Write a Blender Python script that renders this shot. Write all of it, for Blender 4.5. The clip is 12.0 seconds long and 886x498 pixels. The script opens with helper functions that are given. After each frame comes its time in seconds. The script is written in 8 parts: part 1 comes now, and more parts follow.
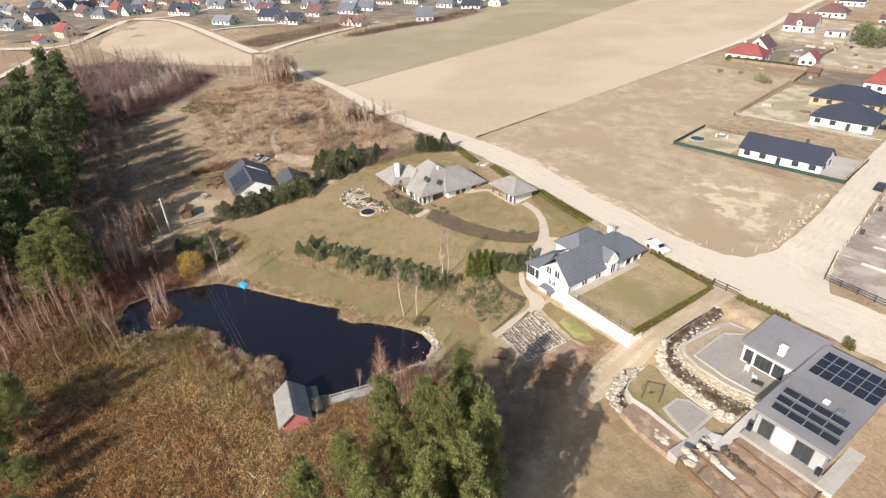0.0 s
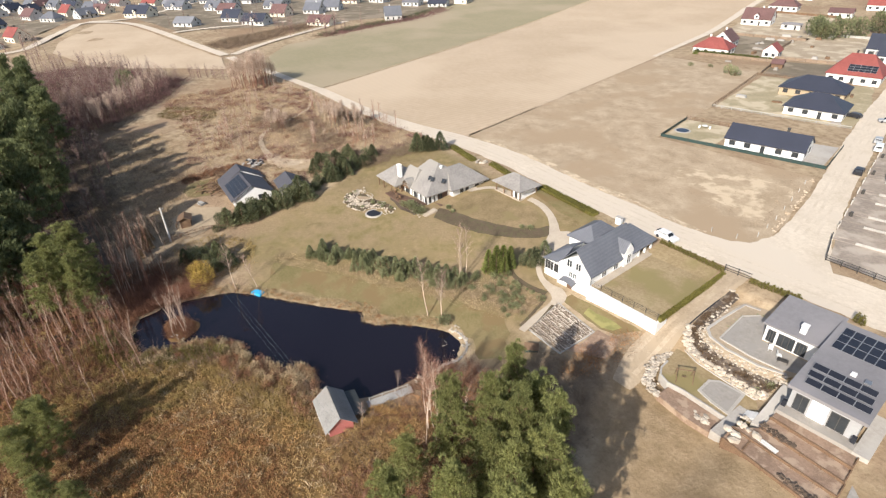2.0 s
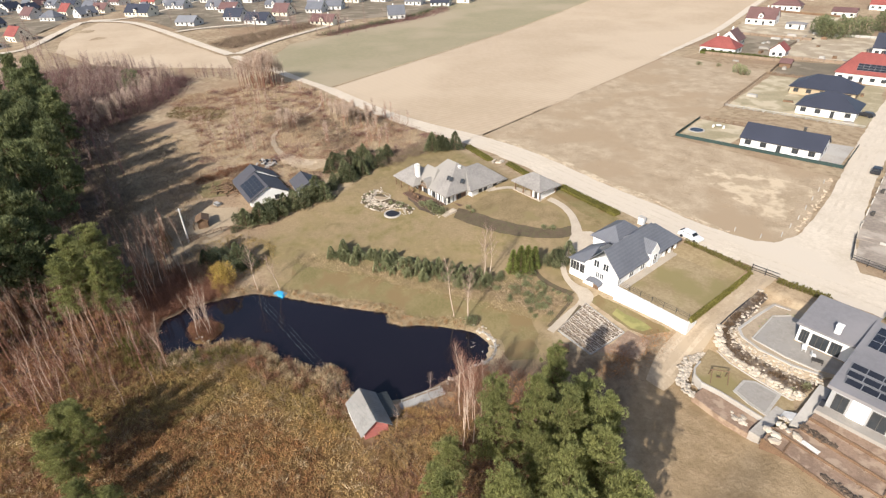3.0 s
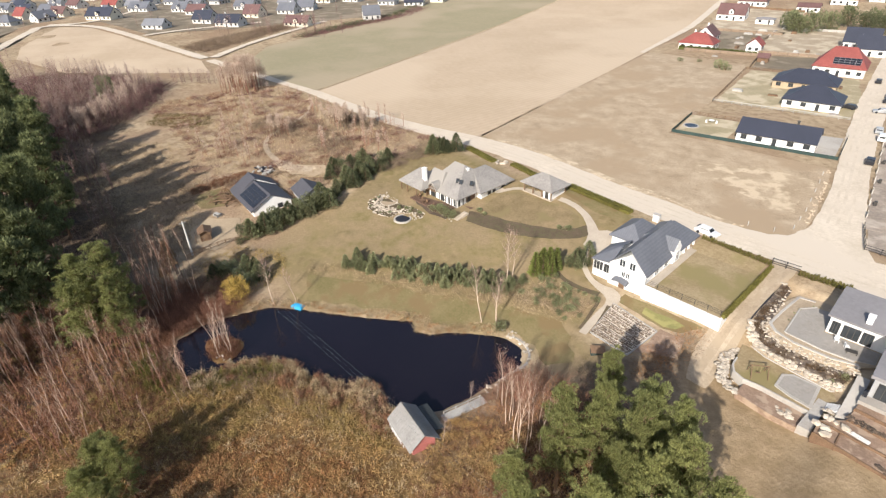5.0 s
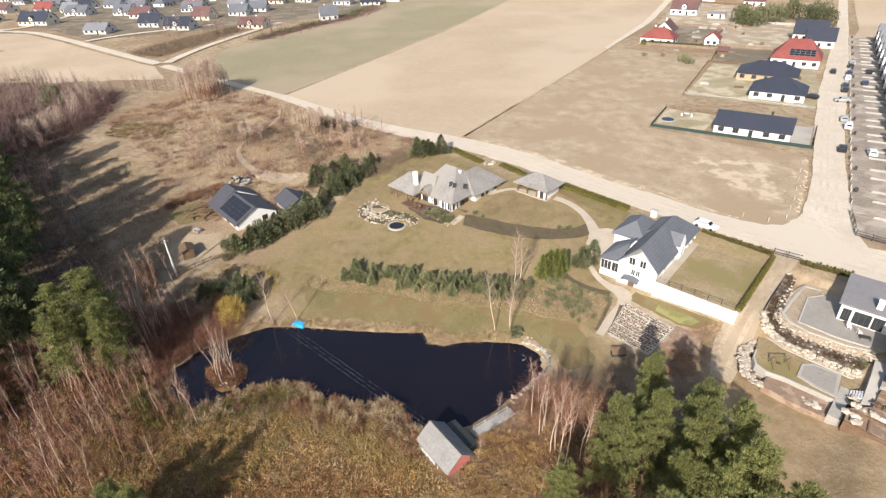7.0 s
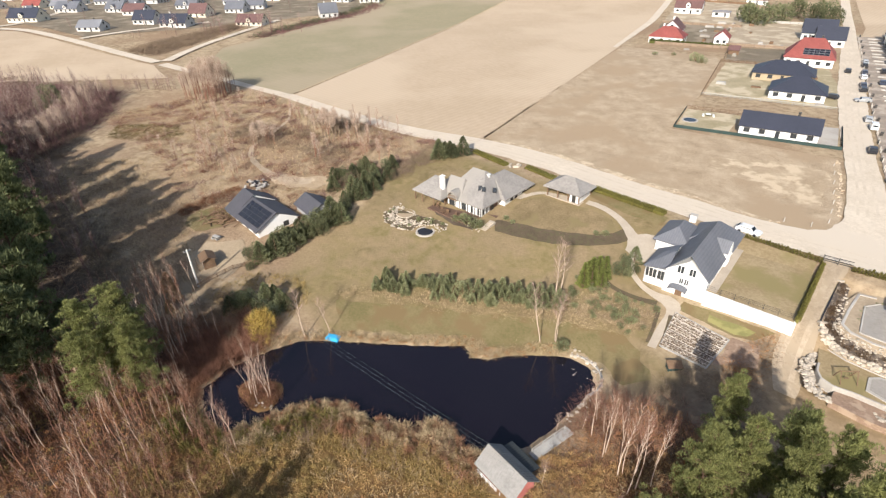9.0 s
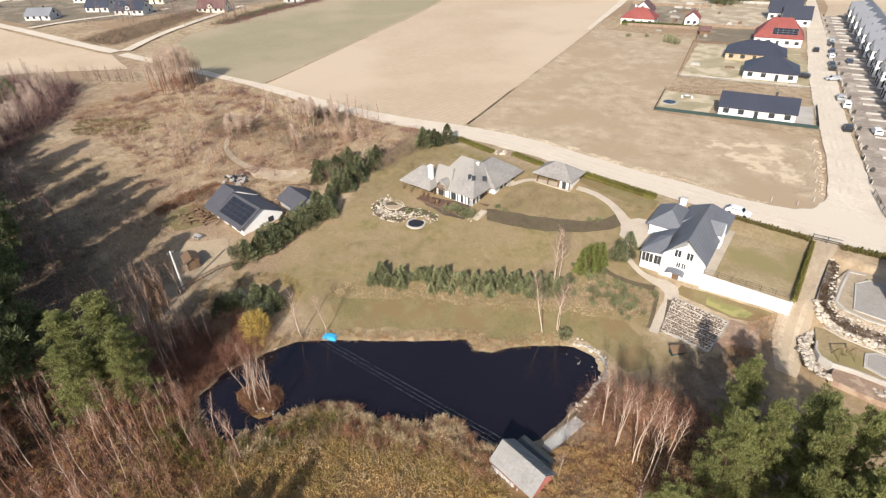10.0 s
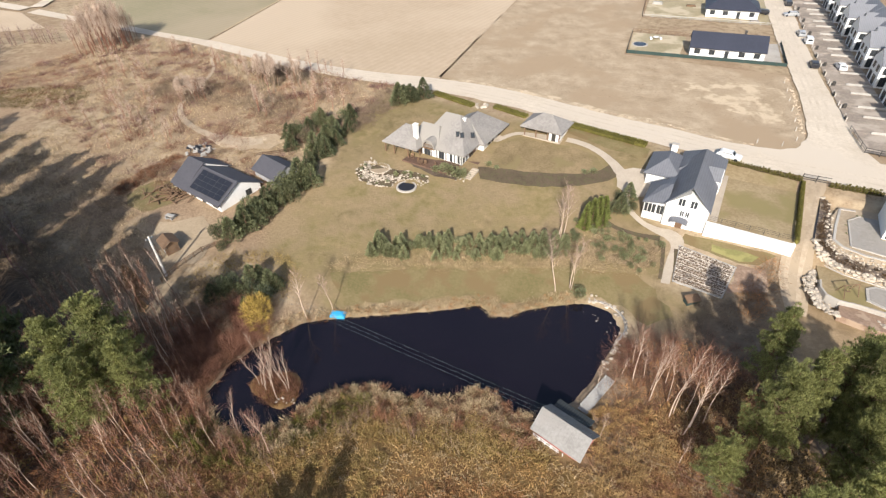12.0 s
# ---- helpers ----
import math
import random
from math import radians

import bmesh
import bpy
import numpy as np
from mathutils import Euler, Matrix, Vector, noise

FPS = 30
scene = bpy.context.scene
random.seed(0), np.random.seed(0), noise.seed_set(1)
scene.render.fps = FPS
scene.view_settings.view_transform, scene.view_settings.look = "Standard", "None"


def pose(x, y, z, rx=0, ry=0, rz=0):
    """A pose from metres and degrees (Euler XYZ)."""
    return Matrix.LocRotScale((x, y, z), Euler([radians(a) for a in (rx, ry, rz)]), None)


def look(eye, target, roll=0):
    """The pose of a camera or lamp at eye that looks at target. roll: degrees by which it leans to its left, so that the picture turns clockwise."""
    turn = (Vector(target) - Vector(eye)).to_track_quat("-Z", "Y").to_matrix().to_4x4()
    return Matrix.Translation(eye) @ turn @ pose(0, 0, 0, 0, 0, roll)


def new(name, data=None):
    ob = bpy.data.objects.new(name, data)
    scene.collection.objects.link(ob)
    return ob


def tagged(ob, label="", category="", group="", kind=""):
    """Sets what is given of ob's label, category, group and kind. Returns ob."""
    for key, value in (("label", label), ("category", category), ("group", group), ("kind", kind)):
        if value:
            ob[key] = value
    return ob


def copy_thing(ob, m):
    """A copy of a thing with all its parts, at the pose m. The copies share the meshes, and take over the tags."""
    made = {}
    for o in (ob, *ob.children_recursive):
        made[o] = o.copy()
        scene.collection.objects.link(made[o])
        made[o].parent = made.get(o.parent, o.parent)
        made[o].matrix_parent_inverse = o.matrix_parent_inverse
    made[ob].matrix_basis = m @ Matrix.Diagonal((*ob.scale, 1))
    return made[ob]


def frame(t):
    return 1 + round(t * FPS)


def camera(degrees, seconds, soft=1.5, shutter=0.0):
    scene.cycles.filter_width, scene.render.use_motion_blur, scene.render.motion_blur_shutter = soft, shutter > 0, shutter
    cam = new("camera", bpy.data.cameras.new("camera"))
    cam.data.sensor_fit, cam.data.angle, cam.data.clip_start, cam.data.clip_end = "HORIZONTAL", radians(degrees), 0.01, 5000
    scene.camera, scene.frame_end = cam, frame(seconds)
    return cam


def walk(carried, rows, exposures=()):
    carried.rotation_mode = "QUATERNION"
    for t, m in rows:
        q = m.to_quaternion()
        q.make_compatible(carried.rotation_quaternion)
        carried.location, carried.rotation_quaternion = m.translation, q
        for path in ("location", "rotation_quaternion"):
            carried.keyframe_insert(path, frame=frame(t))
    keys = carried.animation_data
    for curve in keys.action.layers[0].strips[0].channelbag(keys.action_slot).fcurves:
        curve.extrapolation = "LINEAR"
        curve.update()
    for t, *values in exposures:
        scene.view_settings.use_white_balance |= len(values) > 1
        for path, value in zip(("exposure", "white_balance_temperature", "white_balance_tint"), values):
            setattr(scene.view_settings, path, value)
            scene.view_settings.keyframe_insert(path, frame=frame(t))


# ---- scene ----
cam = camera(79.5, 12.0, 1.3)
METRES, EYE, TILT, LEAN, TURN = 60.0, 51.7, -30.56, 1.68, 55.0
ROWS = [
    (0.0, 0.0, 0.0, 0.0, 0.0, 0.0, -0.0),
    (0.5, -0.0424, -0.0089, 0.001, -1.58, -0.05, 1.08),
    (1.0, -0.0858, -0.0132, 0.0033, -2.67, -0.14, 1.77),
    (1.5, -0.1267, -0.0132, 0.0043, -3.43, -0.24, 2.23),
    (2.0, -0.1699, -0.009, 0.0057, -3.93, -0.3, 2.49),
    (2.5, -0.2143, -0.0029, 0.009, -4.26, -0.38, 2.64),
    (3.0, -0.257, 0.0052, 0.0136, -4.34, -0.4, 2.63),
    (5.0, -0.4107, 0.0499, 0.0426, -7.57, -0.7, 4.72),
    (5.5, -0.4452, 0.0651, 0.0512, -9.01, -0.83, 5.66),
    (6.0, -0.478, 0.0821, 0.0609, -10.69, -1.03, 6.77),
    (6.5, -0.5112, 0.1019, 0.0713, -11.82, -1.21, 7.42),
    (7.0, -0.5414, 0.1243, 0.0815, -12.18, -1.31, 7.54),
    (9.0, -0.6607, 0.223, 0.1286, -13.31, -1.65, 7.82),
    (9.5, -0.6888, 0.2473, 0.1418, -14.75, -2.6, 8.68),
    (10.0, -0.7197, 0.2727, 0.1564, -16.56, -3.66, 9.72),
    (10.5, -0.7507, 0.2996, 0.1711, -17.91, -4.59, 10.42),
    (11.0, -0.7807, 0.3275, 0.1848, -19.16, -5.72, 11.11),
    (11.5, -0.8123, 0.3566, 0.201, -21.07, -7.89, 12.13),
    (12.0, -0.8412, 0.3862, 0.2182, -22.83, -10.06, 13.06),
]
walk(cam, [(t, pose(0, 0, EYE, TILT, LEAN, TURN) @ pose(METRES * x, METRES * y, METRES * z, 90 + pitch, roll, yaw)) for t, x, y, z, yaw, pitch, roll in ROWS])

# ---- world, sun ----
SUN_AZ, SUN_EL = radians(161.5), radians(31.0)
world = bpy.data.worlds.new("sky")
scene.world = world
world.use_nodes = True
wn = world.node_tree.nodes
sky = wn.new("ShaderNodeTexSky")
sky.sky_type = "NISHITA"
sky.sun_disc = False
sky.sun_elevation, sky.sun_rotation = SUN_EL, SUN_AZ
sky.dust_density = 2.0
wn["Background"].inputs[1].default_value = 0.12
world.node_tree.links.new(sky.outputs[0], wn["Background"].inputs[0])
sun_data = bpy.data.lights.new("sun", "SUN")
sun_data.energy, sun_data.angle, sun_data.color = 4.8, radians(0.6), (1.0, 0.945, 0.87)
sun = new("sun", sun_data)
to_sun = Vector((math.sin(SUN_AZ) * math.cos(SUN_EL), math.cos(SUN_AZ) * math.cos(SUN_EL), math.sin(SUN_EL)))
sun.matrix_world = look((0, 0, 150), Vector((0, 0, 150)) - to_sun)
scene.view_settings.exposure = 0.55

# ---- materials ----


def mat(name, c1, c2=None, scale=1.0, rough=0.85, metal=0.0, bump=0.15, c3=None, island=0.0, objrand=0.0, stripes=None, spec=0.3, fine=6.0, patches=0.05, leafy=0.0):
    """Two-scale noise between c1 and c2, with patches of c3; island and objrand vary the brightness piece by piece; leafy lets light through."""
    m = bpy.data.materials.new(name)
    m.use_nodes = True
    nt = m.node_tree
    nd, ln = nt.nodes, nt.links
    bs = nd["Principled BSDF"]
    bs.inputs["Roughness"].default_value = rough
    bs.inputs["Metallic"].default_value = metal
    bs.inputs["Specular IOR Level"].default_value = spec
    c2 = c2 or tuple(v * 0.75 for v in c1)
    geo = nd.new("ShaderNodeNewGeometry")
    big = nd.new("ShaderNodeTexNoise")
    big.inputs["Scale"].default_value, big.inputs["Detail"].default_value, big.inputs["Roughness"].default_value = scale * 0.12, 6.0, 0.65
    small = nd.new("ShaderNodeTexNoise")
    small.inputs["Scale"].default_value, small.inputs["Detail"].default_value, small.inputs["Roughness"].default_value = scale * fine / 4, 8.0, 0.7
    ln.new(geo.outputs["Position"], big.inputs["Vector"])
    ln.new(geo.outputs["Position"], small.inputs["Vector"])
    ramp = nd.new("ShaderNodeMapRange")
    ramp.inputs["From Min"].default_value, ramp.inputs["From Max"].default_value = 0.41, 0.59
    avg = nd.new("ShaderNodeMath")
    avg.operation = "ADD"
    half = nd.new("ShaderNodeMath")
    half.operation = "MULTIPLY"
    half.inputs[1].default_value = 0.5
    ln.new(big.outputs["Fac"], avg.inputs[0])
    ln.new(small.outputs["Fac"], avg.inputs[1])
    ln.new(avg.outputs[0], half.inputs[0])
    ln.new(half.outputs[0], ramp.inputs["Value"])
    mix = nd.new("ShaderNodeMix")
    mix.data_type = "RGBA"
    mix.inputs[6].default_value, mix.inputs[7].default_value = (*c1, 1), (*c2, 1)
    ln.new(ramp.outputs[0], mix.inputs["Factor"])
    out = mix.outputs[2]
    if c3:
        far = nd.new("ShaderNodeTexNoise")
        far.inputs["Scale"].default_value, far.inputs["Detail"].default_value = scale * patches, 7.0
        shift = nd.new("ShaderNodeVectorMath")
        shift.inputs[1].default_value = (31.0, 17.0, 5.0)
        ln.new(geo.outputs["Position"], shift.inputs[0])
        ln.new(shift.outputs[0], far.inputs["Vector"])
        fr = nd.new("ShaderNodeMapRange")
        fr.inputs["From Min"].default_value, fr.inputs["From Max"].default_value = 0.49, 0.59
        ln.new(far.outputs["Fac"], fr.inputs["Value"])
        mx = nd.new("ShaderNodeMix")
        mx.data_type = "RGBA"
        mx.inputs[7].default_value = (*c3, 1)
        ln.new(fr.outputs[0], mx.inputs["Factor"])
        ln.new(out, mx.inputs[6])
        out = mx.outputs[2]
    if stripes:
        # stripes: (turn in degrees, lines per metre, depth)
        rot = nd.new("ShaderNodeVectorRotate")
        rot.rotation_type = "Z_AXIS"
        rot.inputs["Angle"].default_value = radians(stripes[0])
        ln.new(geo.outputs["Position"], rot.inputs["Vector"])
        wv = nd.new("ShaderNodeTexWave")
        wv.inputs["Scale"].default_value, wv.inputs["Distortion"].default_value = stripes[1] * 0.314, 1.2
        wv.inputs["Detail"].default_value = 3.0
        ln.new(rot.outputs[0], wv.inputs["Vector"])
        mr = nd.new("ShaderNodeMapRange")
        mr.inputs["To Min"].default_value, mr.inputs["To Max"].default_value = 1 - stripes[2], 1.0
        ln.new(wv.outputs["Fac"], mr.inputs["Value"])
        ml = nd.new("ShaderNodeVectorMath")
        ml.operation = "SCALE"
        ln.new(out, ml.inputs[0])
        ln.new(mr.outputs[0], ml.inputs["Scale"])
        out = ml.outputs[0]
    for amount, src in ((island, "island"), (objrand, "object")):
        if amount:
            if src == "island":
                rnd = geo.outputs["Random Per Island"]
            else:
                oi = nd.new("ShaderNodeObjectInfo")
                rnd = oi.outputs["Random"]
            mr = nd.new("ShaderNodeMapRange")
            mr.inputs["To Min"].default_value, mr.inputs["To Max"].default_value = 1 - amount, 1 + amount
            ln.new(rnd, mr.inputs["Value"])
            ml = nd.new("ShaderNodeVectorMath")
            ml.operation = "SCALE"
            ln.new(out, ml.inputs[0])
            ln.new(mr.outputs[0], ml.inputs["Scale"])
            out = ml.outputs[0]
    ln.new(out, bs.inputs["Base Color"])
    if bump:
        bp = nd.new("ShaderNodeBump")
        bp.inputs["Strength"].default_value, bp.inputs["Distance"].default_value = bump, 0.1
        ln.new(small.outputs["Fac"], bp.inputs["Height"])
        ln.new(bp.outputs[0], bs.inputs["Normal"])
    if leafy:
        tl, sh = nd.new("ShaderNodeBsdfTranslucent"), nd.new("ShaderNodeMixShader")
        sh.inputs[0].default_value = leafy
        ln.new(out, tl.inputs["Color"])
        ln.new(bs.outputs[0], sh.inputs[1])
        ln.new(tl.outputs[0], sh.inputs[2])
        ln.new(sh.outputs[0], nd["Material Output"].inputs["Surface"])
    return m


M = {}
M["road"] = mat("pale sandy gravel", (0.62, 0.535, 0.43), (0.50, 0.42, 0.325), 1.2, 0.95, c3=(0.56, 0.48, 0.385))
M["path"] = mat("light paving", (0.46, 0.39, 0.31), (0.38, 0.32, 0.25), 3.0, 0.9)
M["track"] = mat("worn earth track", (0.40, 0.31, 0.21), (0.30, 0.23, 0.15), 1.5, 0.95, c3=(0.36, 0.28, 0.19))
M["field_tan"] = mat("tilled sandy field", (0.48, 0.37, 0.26), (0.43, 0.33, 0.225), 0.25, 0.95, c3=(0.51, 0.40, 0.285), stripes=(8, 0.5, 0.06))
M["field_green"] = mat("thin winter crop", (0.265, 0.232, 0.138), (0.31, 0.26, 0.165), 0.3, 0.95, c3=(0.35, 0.285, 0.19), stripes=(17, 0.4, 0.06))
M["fallow"] = mat("dry fallow grass", (0.46, 0.36, 0.25), (0.295, 0.22, 0.142), 1.6, 0.95, c3=(0.345, 0.255, 0.165), fine=9.0, patches=0.04)
M["sandy"] = mat("patchy sand in dry grass", (0.43, 0.335, 0.23), (0.32, 0.24, 0.155), 1.3, 0.95, c3=(0.54, 0.43, 0.30), patches=0.2)
M["clods"] = mat("loose pale earth clods", (0.52, 0.42, 0.31), (0.34, 0.26, 0.18), 3.0, 0.95, objrand=0.2, bump=0.3)
M["plot"] = mat("grey brown building plot", (0.40, 0.325, 0.235), (0.30, 0.235, 0.16), 1.2, 0.95, c3=(0.48, 0.40, 0.29), patches=0.12)
M["sandy_lawn"] = mat("thin olive grass on sand", (0.37, 0.31, 0.20), (0.28, 0.235, 0.14), 1.2, 0.95, c3=(0.48, 0.40, 0.28), patches=0.12)
M["yard"] = mat("bare brown yard earth", (0.33, 0.275, 0.225), (0.23, 0.19, 0.155), 1.0, 0.95, c3=(0.40, 0.34, 0.28), patches=0.25)
M["drive"] = mat("rutted sandy earth", (0.43, 0.345, 0.245), (0.31, 0.24, 0.165), 1.6, 0.95, c3=(0.37, 0.29, 0.20), patches=0.25)
M["rut"] = mat("compacted wheel track", (0.595, 0.512, 0.41), (0.495, 0.415, 0.322), 1.4, 0.95)
M["drive_rut"] = mat("dry wheel rut earth", (0.45, 0.36, 0.26), (0.31, 0.24, 0.165), 1.4, 0.95)
M["terrace_lawn"] = mat("straw coloured short lawn", (0.345, 0.265, 0.155), (0.245, 0.18, 0.095), 1.2, 0.95, c3=(0.235, 0.19, 0.085), patches=0.10)
# distance haze is mixed into this far grass colour as a greyer hue
M["garden"] = mat("garden grass with haze tint", (0.205, 0.165, 0.115), (0.14, 0.115, 0.08), 1.0, 0.95, c3=(0.26, 0.21, 0.15), patches=0.1)
M["sand"] = mat("bare sand", (0.56, 0.44, 0.28), (0.42, 0.31, 0.19), 1.0, 0.95)
M["lawn_dry"] = mat("dry mown lawn", (0.26, 0.19, 0.105), (0.155, 0.115, 0.058), 1.6, 0.95, c3=(0.20, 0.155, 0.075), patches=0.12)
M["lawn_green"] = mat("mossy green lawn", (0.145, 0.122, 0.05), (0.215, 0.165, 0.082), 1.6, 0.95, c3=(0.185, 0.13, 0.062), patches=0.15)
M["sedge"] = mat("olive gold sedge", (0.37, 0.265, 0.095), (0.22, 0.155, 0.058), 3.0, 0.9, bump=0.0, island=0.4)
M["soil"] = mat("dark planting soil", (0.060, 0.044, 0.034), (0.12, 0.088, 0.064), 2.5, 0.95, bump=0.5)
M["water"] = mat("dark pond water", (0.010, 0.008, 0.012), (0.008, 0.006, 0.010), 0.5, 0.05, bump=0.0, spec=0.4)
M["white"] = mat("white render", (0.79, 0.78, 0.755), (0.72, 0.71, 0.685), 1.0, 0.8, bump=0.05)
M["pale"] = mat("dull white render", (0.60, 0.585, 0.56), (0.52, 0.505, 0.48), 1.0, 0.85, bump=0.05)
M["cream"] = mat("cream render", (0.72, 0.66, 0.54), (0.66, 0.60, 0.48), 1.0, 0.8, bump=0.05)
M["ochre"] = mat("ochre blockwork", (0.42, 0.33, 0.225), (0.35, 0.27, 0.18), 2.0, 0.9)
M["grey_wall"] = mat("grey render", (0.36, 0.36, 0.36), (0.31, 0.31, 0.31), 1.0, 0.85, bump=0.05)
M["glass"] = mat("dark window glass", (0.03, 0.035, 0.04), (0.045, 0.05, 0.055), 1.0, 0.08, bump=0.0, spec=0.6)
M["frame"] = mat("dark window frame", (0.06, 0.055, 0.05), None, 2.0, 0.5, bump=0.0)
M["frame_w"] = mat("white window frame", (0.78, 0.78, 0.77), None, 2.0, 0.5, bump=0.0)
M["wood"] = mat("weathered brown wood", (0.20, 0.125, 0.075), (0.13, 0.08, 0.05), 4.0, 0.85)
M["wood_grey"] = mat("silver grey boards", (0.42, 0.40, 0.37), (0.31, 0.295, 0.27), 4.0, 0.9)
M["deck"] = mat("reddish deck", (0.15, 0.092, 0.065), (0.10, 0.062, 0.045), 4.0, 0.8)
M["concrete"] = mat("light concrete", (0.43, 0.395, 0.35), (0.34, 0.31, 0.275), 1.5, 0.9, c3=(0.42, 0.39, 0.35))
M["concrete_g"] = mat("grey concrete slabs", (0.34, 0.31, 0.275), (0.265, 0.24, 0.21), 1.5, 0.9, c3=(0.30, 0.275, 0.245), patches=0.3)
M["stone"] = mat("pale field stone", (0.53, 0.455, 0.365), (0.35, 0.30, 0.24), 2.5, 0.9, objrand=0.25, bump=0.4)
M["metal"] = mat("galvanised metal", (0.42, 0.43, 0.44), None, 2.0, 0.45, 0.7, 0.0)
M["black"] = mat("black rubber", (0.025, 0.027, 0.035), None, 2.0, 0.6, 0.0, 0.0)
M["pv"] = mat("black solar glass", (0.016, 0.018, 0.026), (0.024, 0.026, 0.034), 1.0, 0.22, bump=0.0, spec=0.35)
M["wire"] = mat("weathered aluminium wire", (0.13, 0.17, 0.17), None, 1.0, 0.7, 0.0, 0.0)
M["rim"] = mat("grey panel frame", (0.20, 0.205, 0.215), None, 2.0, 0.5, 0.0, 0.0)
M["blue"] = mat("bright blue plastic", (0.03, 0.32, 0.62), (0.05, 0.38, 0.66), 2.0, 0.5, bump=0.0)
M["red_wall"] = mat("falu red boards", (0.47, 0.165, 0.145), (0.37, 0.125, 0.11), 3.0, 0.85)
M["green_fence"] = mat("dark green mesh screen", (0.035, 0.06, 0.055), (0.026, 0.047, 0.043), 2.0, 0.8)
M["brush"] = mat("rusty brown brush", (0.29, 0.145, 0.08), (0.15, 0.074, 0.043), 2.0, 0.9, bump=0.0, island=0.45)
ROOFS = {
    "anthracite": mat("dark anthracite roof tiles", (0.095, 0.092, 0.104), (0.075, 0.073, 0.083), 1.2, 0.6, stripes=(0, 2.5, 0.12)),
    "slate": mat("anthracite roof tiles", (0.15, 0.155, 0.175), (0.12, 0.125, 0.142), 1.2, 0.55, stripes=(0, 2.5, 0.12)),
    "dark_slate": mat("dark slate roof tiles", (0.095, 0.098, 0.11), (0.075, 0.078, 0.09), 1.2, 0.55, stripes=(0, 2.5, 0.12)),
    "blue_slate": mat("blue black roof tiles", (0.046, 0.05, 0.070), (0.037, 0.041, 0.057), 1.2, 0.5, stripes=(0, 2.5, 0.12)),
    "grey": mat("mid grey roof tiles", (0.21, 0.215, 0.235), (0.18, 0.185, 0.20), 1.2, 0.6, stripes=(0, 2.5, 0.15)),
    "thatch": mat("weathered grey shingle", (0.285, 0.265, 0.245), (0.195, 0.18, 0.168), 1.6, 0.95, c3=(0.27, 0.25, 0.225), bump=0.4),
    "red": mat("red clay roof tiles", (0.29, 0.085, 0.072), (0.21, 0.06, 0.052), 1.5, 0.7, stripes=(0, 2.5, 0.2)),
    "brown": mat("brown roof tiles", (0.16, 0.09, 0.085), (0.125, 0.07, 0.065), 1.5, 0.7, stripes=(0, 2.5, 0.2)),
    "felt": mat("grey roofing felt", (0.21, 0.20, 0.205), (0.175, 0.166, 0.17), 1.0, 0.8, c3=(0.235, 0.222, 0.225)),
}
ROOFS["sheet_dk"] = mat("dark ribbed roofing sheet", (0.055, 0.06, 0.06), (0.04, 0.045, 0.046), 2.0, 0.6, stripes=(13, 3.0, 0.3))
ROOFS["sheet"] = mat("pale grey sheet metal", (0.28, 0.27, 0.255), (0.20, 0.19, 0.18), 2.0, 0.7, 0.0, c3=(0.24, 0.225, 0.21))
M["needle_far"] = mat("dense forest pine needles", (0.19, 0.205, 0.09), (0.12, 0.14, 0.065), 1.2, 0.7, bump=0.0, island=0.35, objrand=0.15, leafy=0.38)
M["needle"] = mat("pine needles", (0.27, 0.272, 0.10), (0.172, 0.185, 0.07), 1.2, 0.7, bump=0.0, island=0.4, objrand=0.12, leafy=0.38)
M["needle_dk"] = mat("spruce needles", (0.20, 0.205, 0.105), (0.115, 0.13, 0.07), 1.2, 0.7, bump=0.0, island=0.4, objrand=0.3, leafy=0.38)
M["larch"] = mat("straw coloured larch twigs", (0.42, 0.28, 0.15), (0.30, 0.19, 0.10), 1.2, 0.8, bump=0.0, island=0.3)
M["needle_blue"] = mat("grey green mountain pine needles", (0.29, 0.295, 0.16), (0.19, 0.205, 0.105), 1.2, 0.7, bump=0.0, island=0.35, objrand=0.2, leafy=0.38)
M["bark_pine"] = mat("pine bark", (0.20, 0.12, 0.075), (0.12, 0.08, 0.055), 3.0, 0.95, bump=0.5)
M["bark_birch"] = mat("birch bark", (0.62, 0.47, 0.36), (0.38, 0.27, 0.20), 3.0, 0.85)
M["twig_pale"] = mat("pale birch twigs", (0.31, 0.205, 0.16), (0.22, 0.145, 0.115), 1.0, 0.9, bump=0.0, island=0.3)
M["twig"] = mat("red brown twigs", (0.27, 0.135, 0.09), (0.165, 0.08, 0.054), 1.0, 0.9, bump=0.0, island=0.4, objrand=0.15)
M["twig_dk"] = mat("dark bare twigs", (0.17, 0.125, 0.09), (0.23, 0.165, 0.11), 1.0, 0.9, bump=0.0, island=0.4)
M["reed"] = mat("dry golden reed", (0.47, 0.325, 0.145), (0.26, 0.16, 0.068), 3.0, 0.9, bump=0.0, island=0.38, c3=(0.37, 0.225, 0.09))
M["rust"] = mat("rust brown sedge", (0.41, 0.22, 0.095), (0.18, 0.09, 0.042), 3.0, 0.9, bump=0.0, island=0.45, c3=(0.32, 0.155, 0.065))
M["tuft"] = mat("brown field tufts", (0.40, 0.305, 0.20), (0.22, 0.155, 0.10), 1.0, 0.9, bump=0.0, island=0.5)
M["fence_dull"] = mat("dull weathered fence boards", (0.27, 0.20, 0.145), (0.19, 0.14, 0.10), 3.0, 0.9)
M["mulch"] = mat("brown bark mulch", (0.125, 0.092, 0.06), (0.078, 0.058, 0.036), 2.5, 0.95, bump=0.4, c3=(0.10, 0.085, 0.045), patches=0.5)
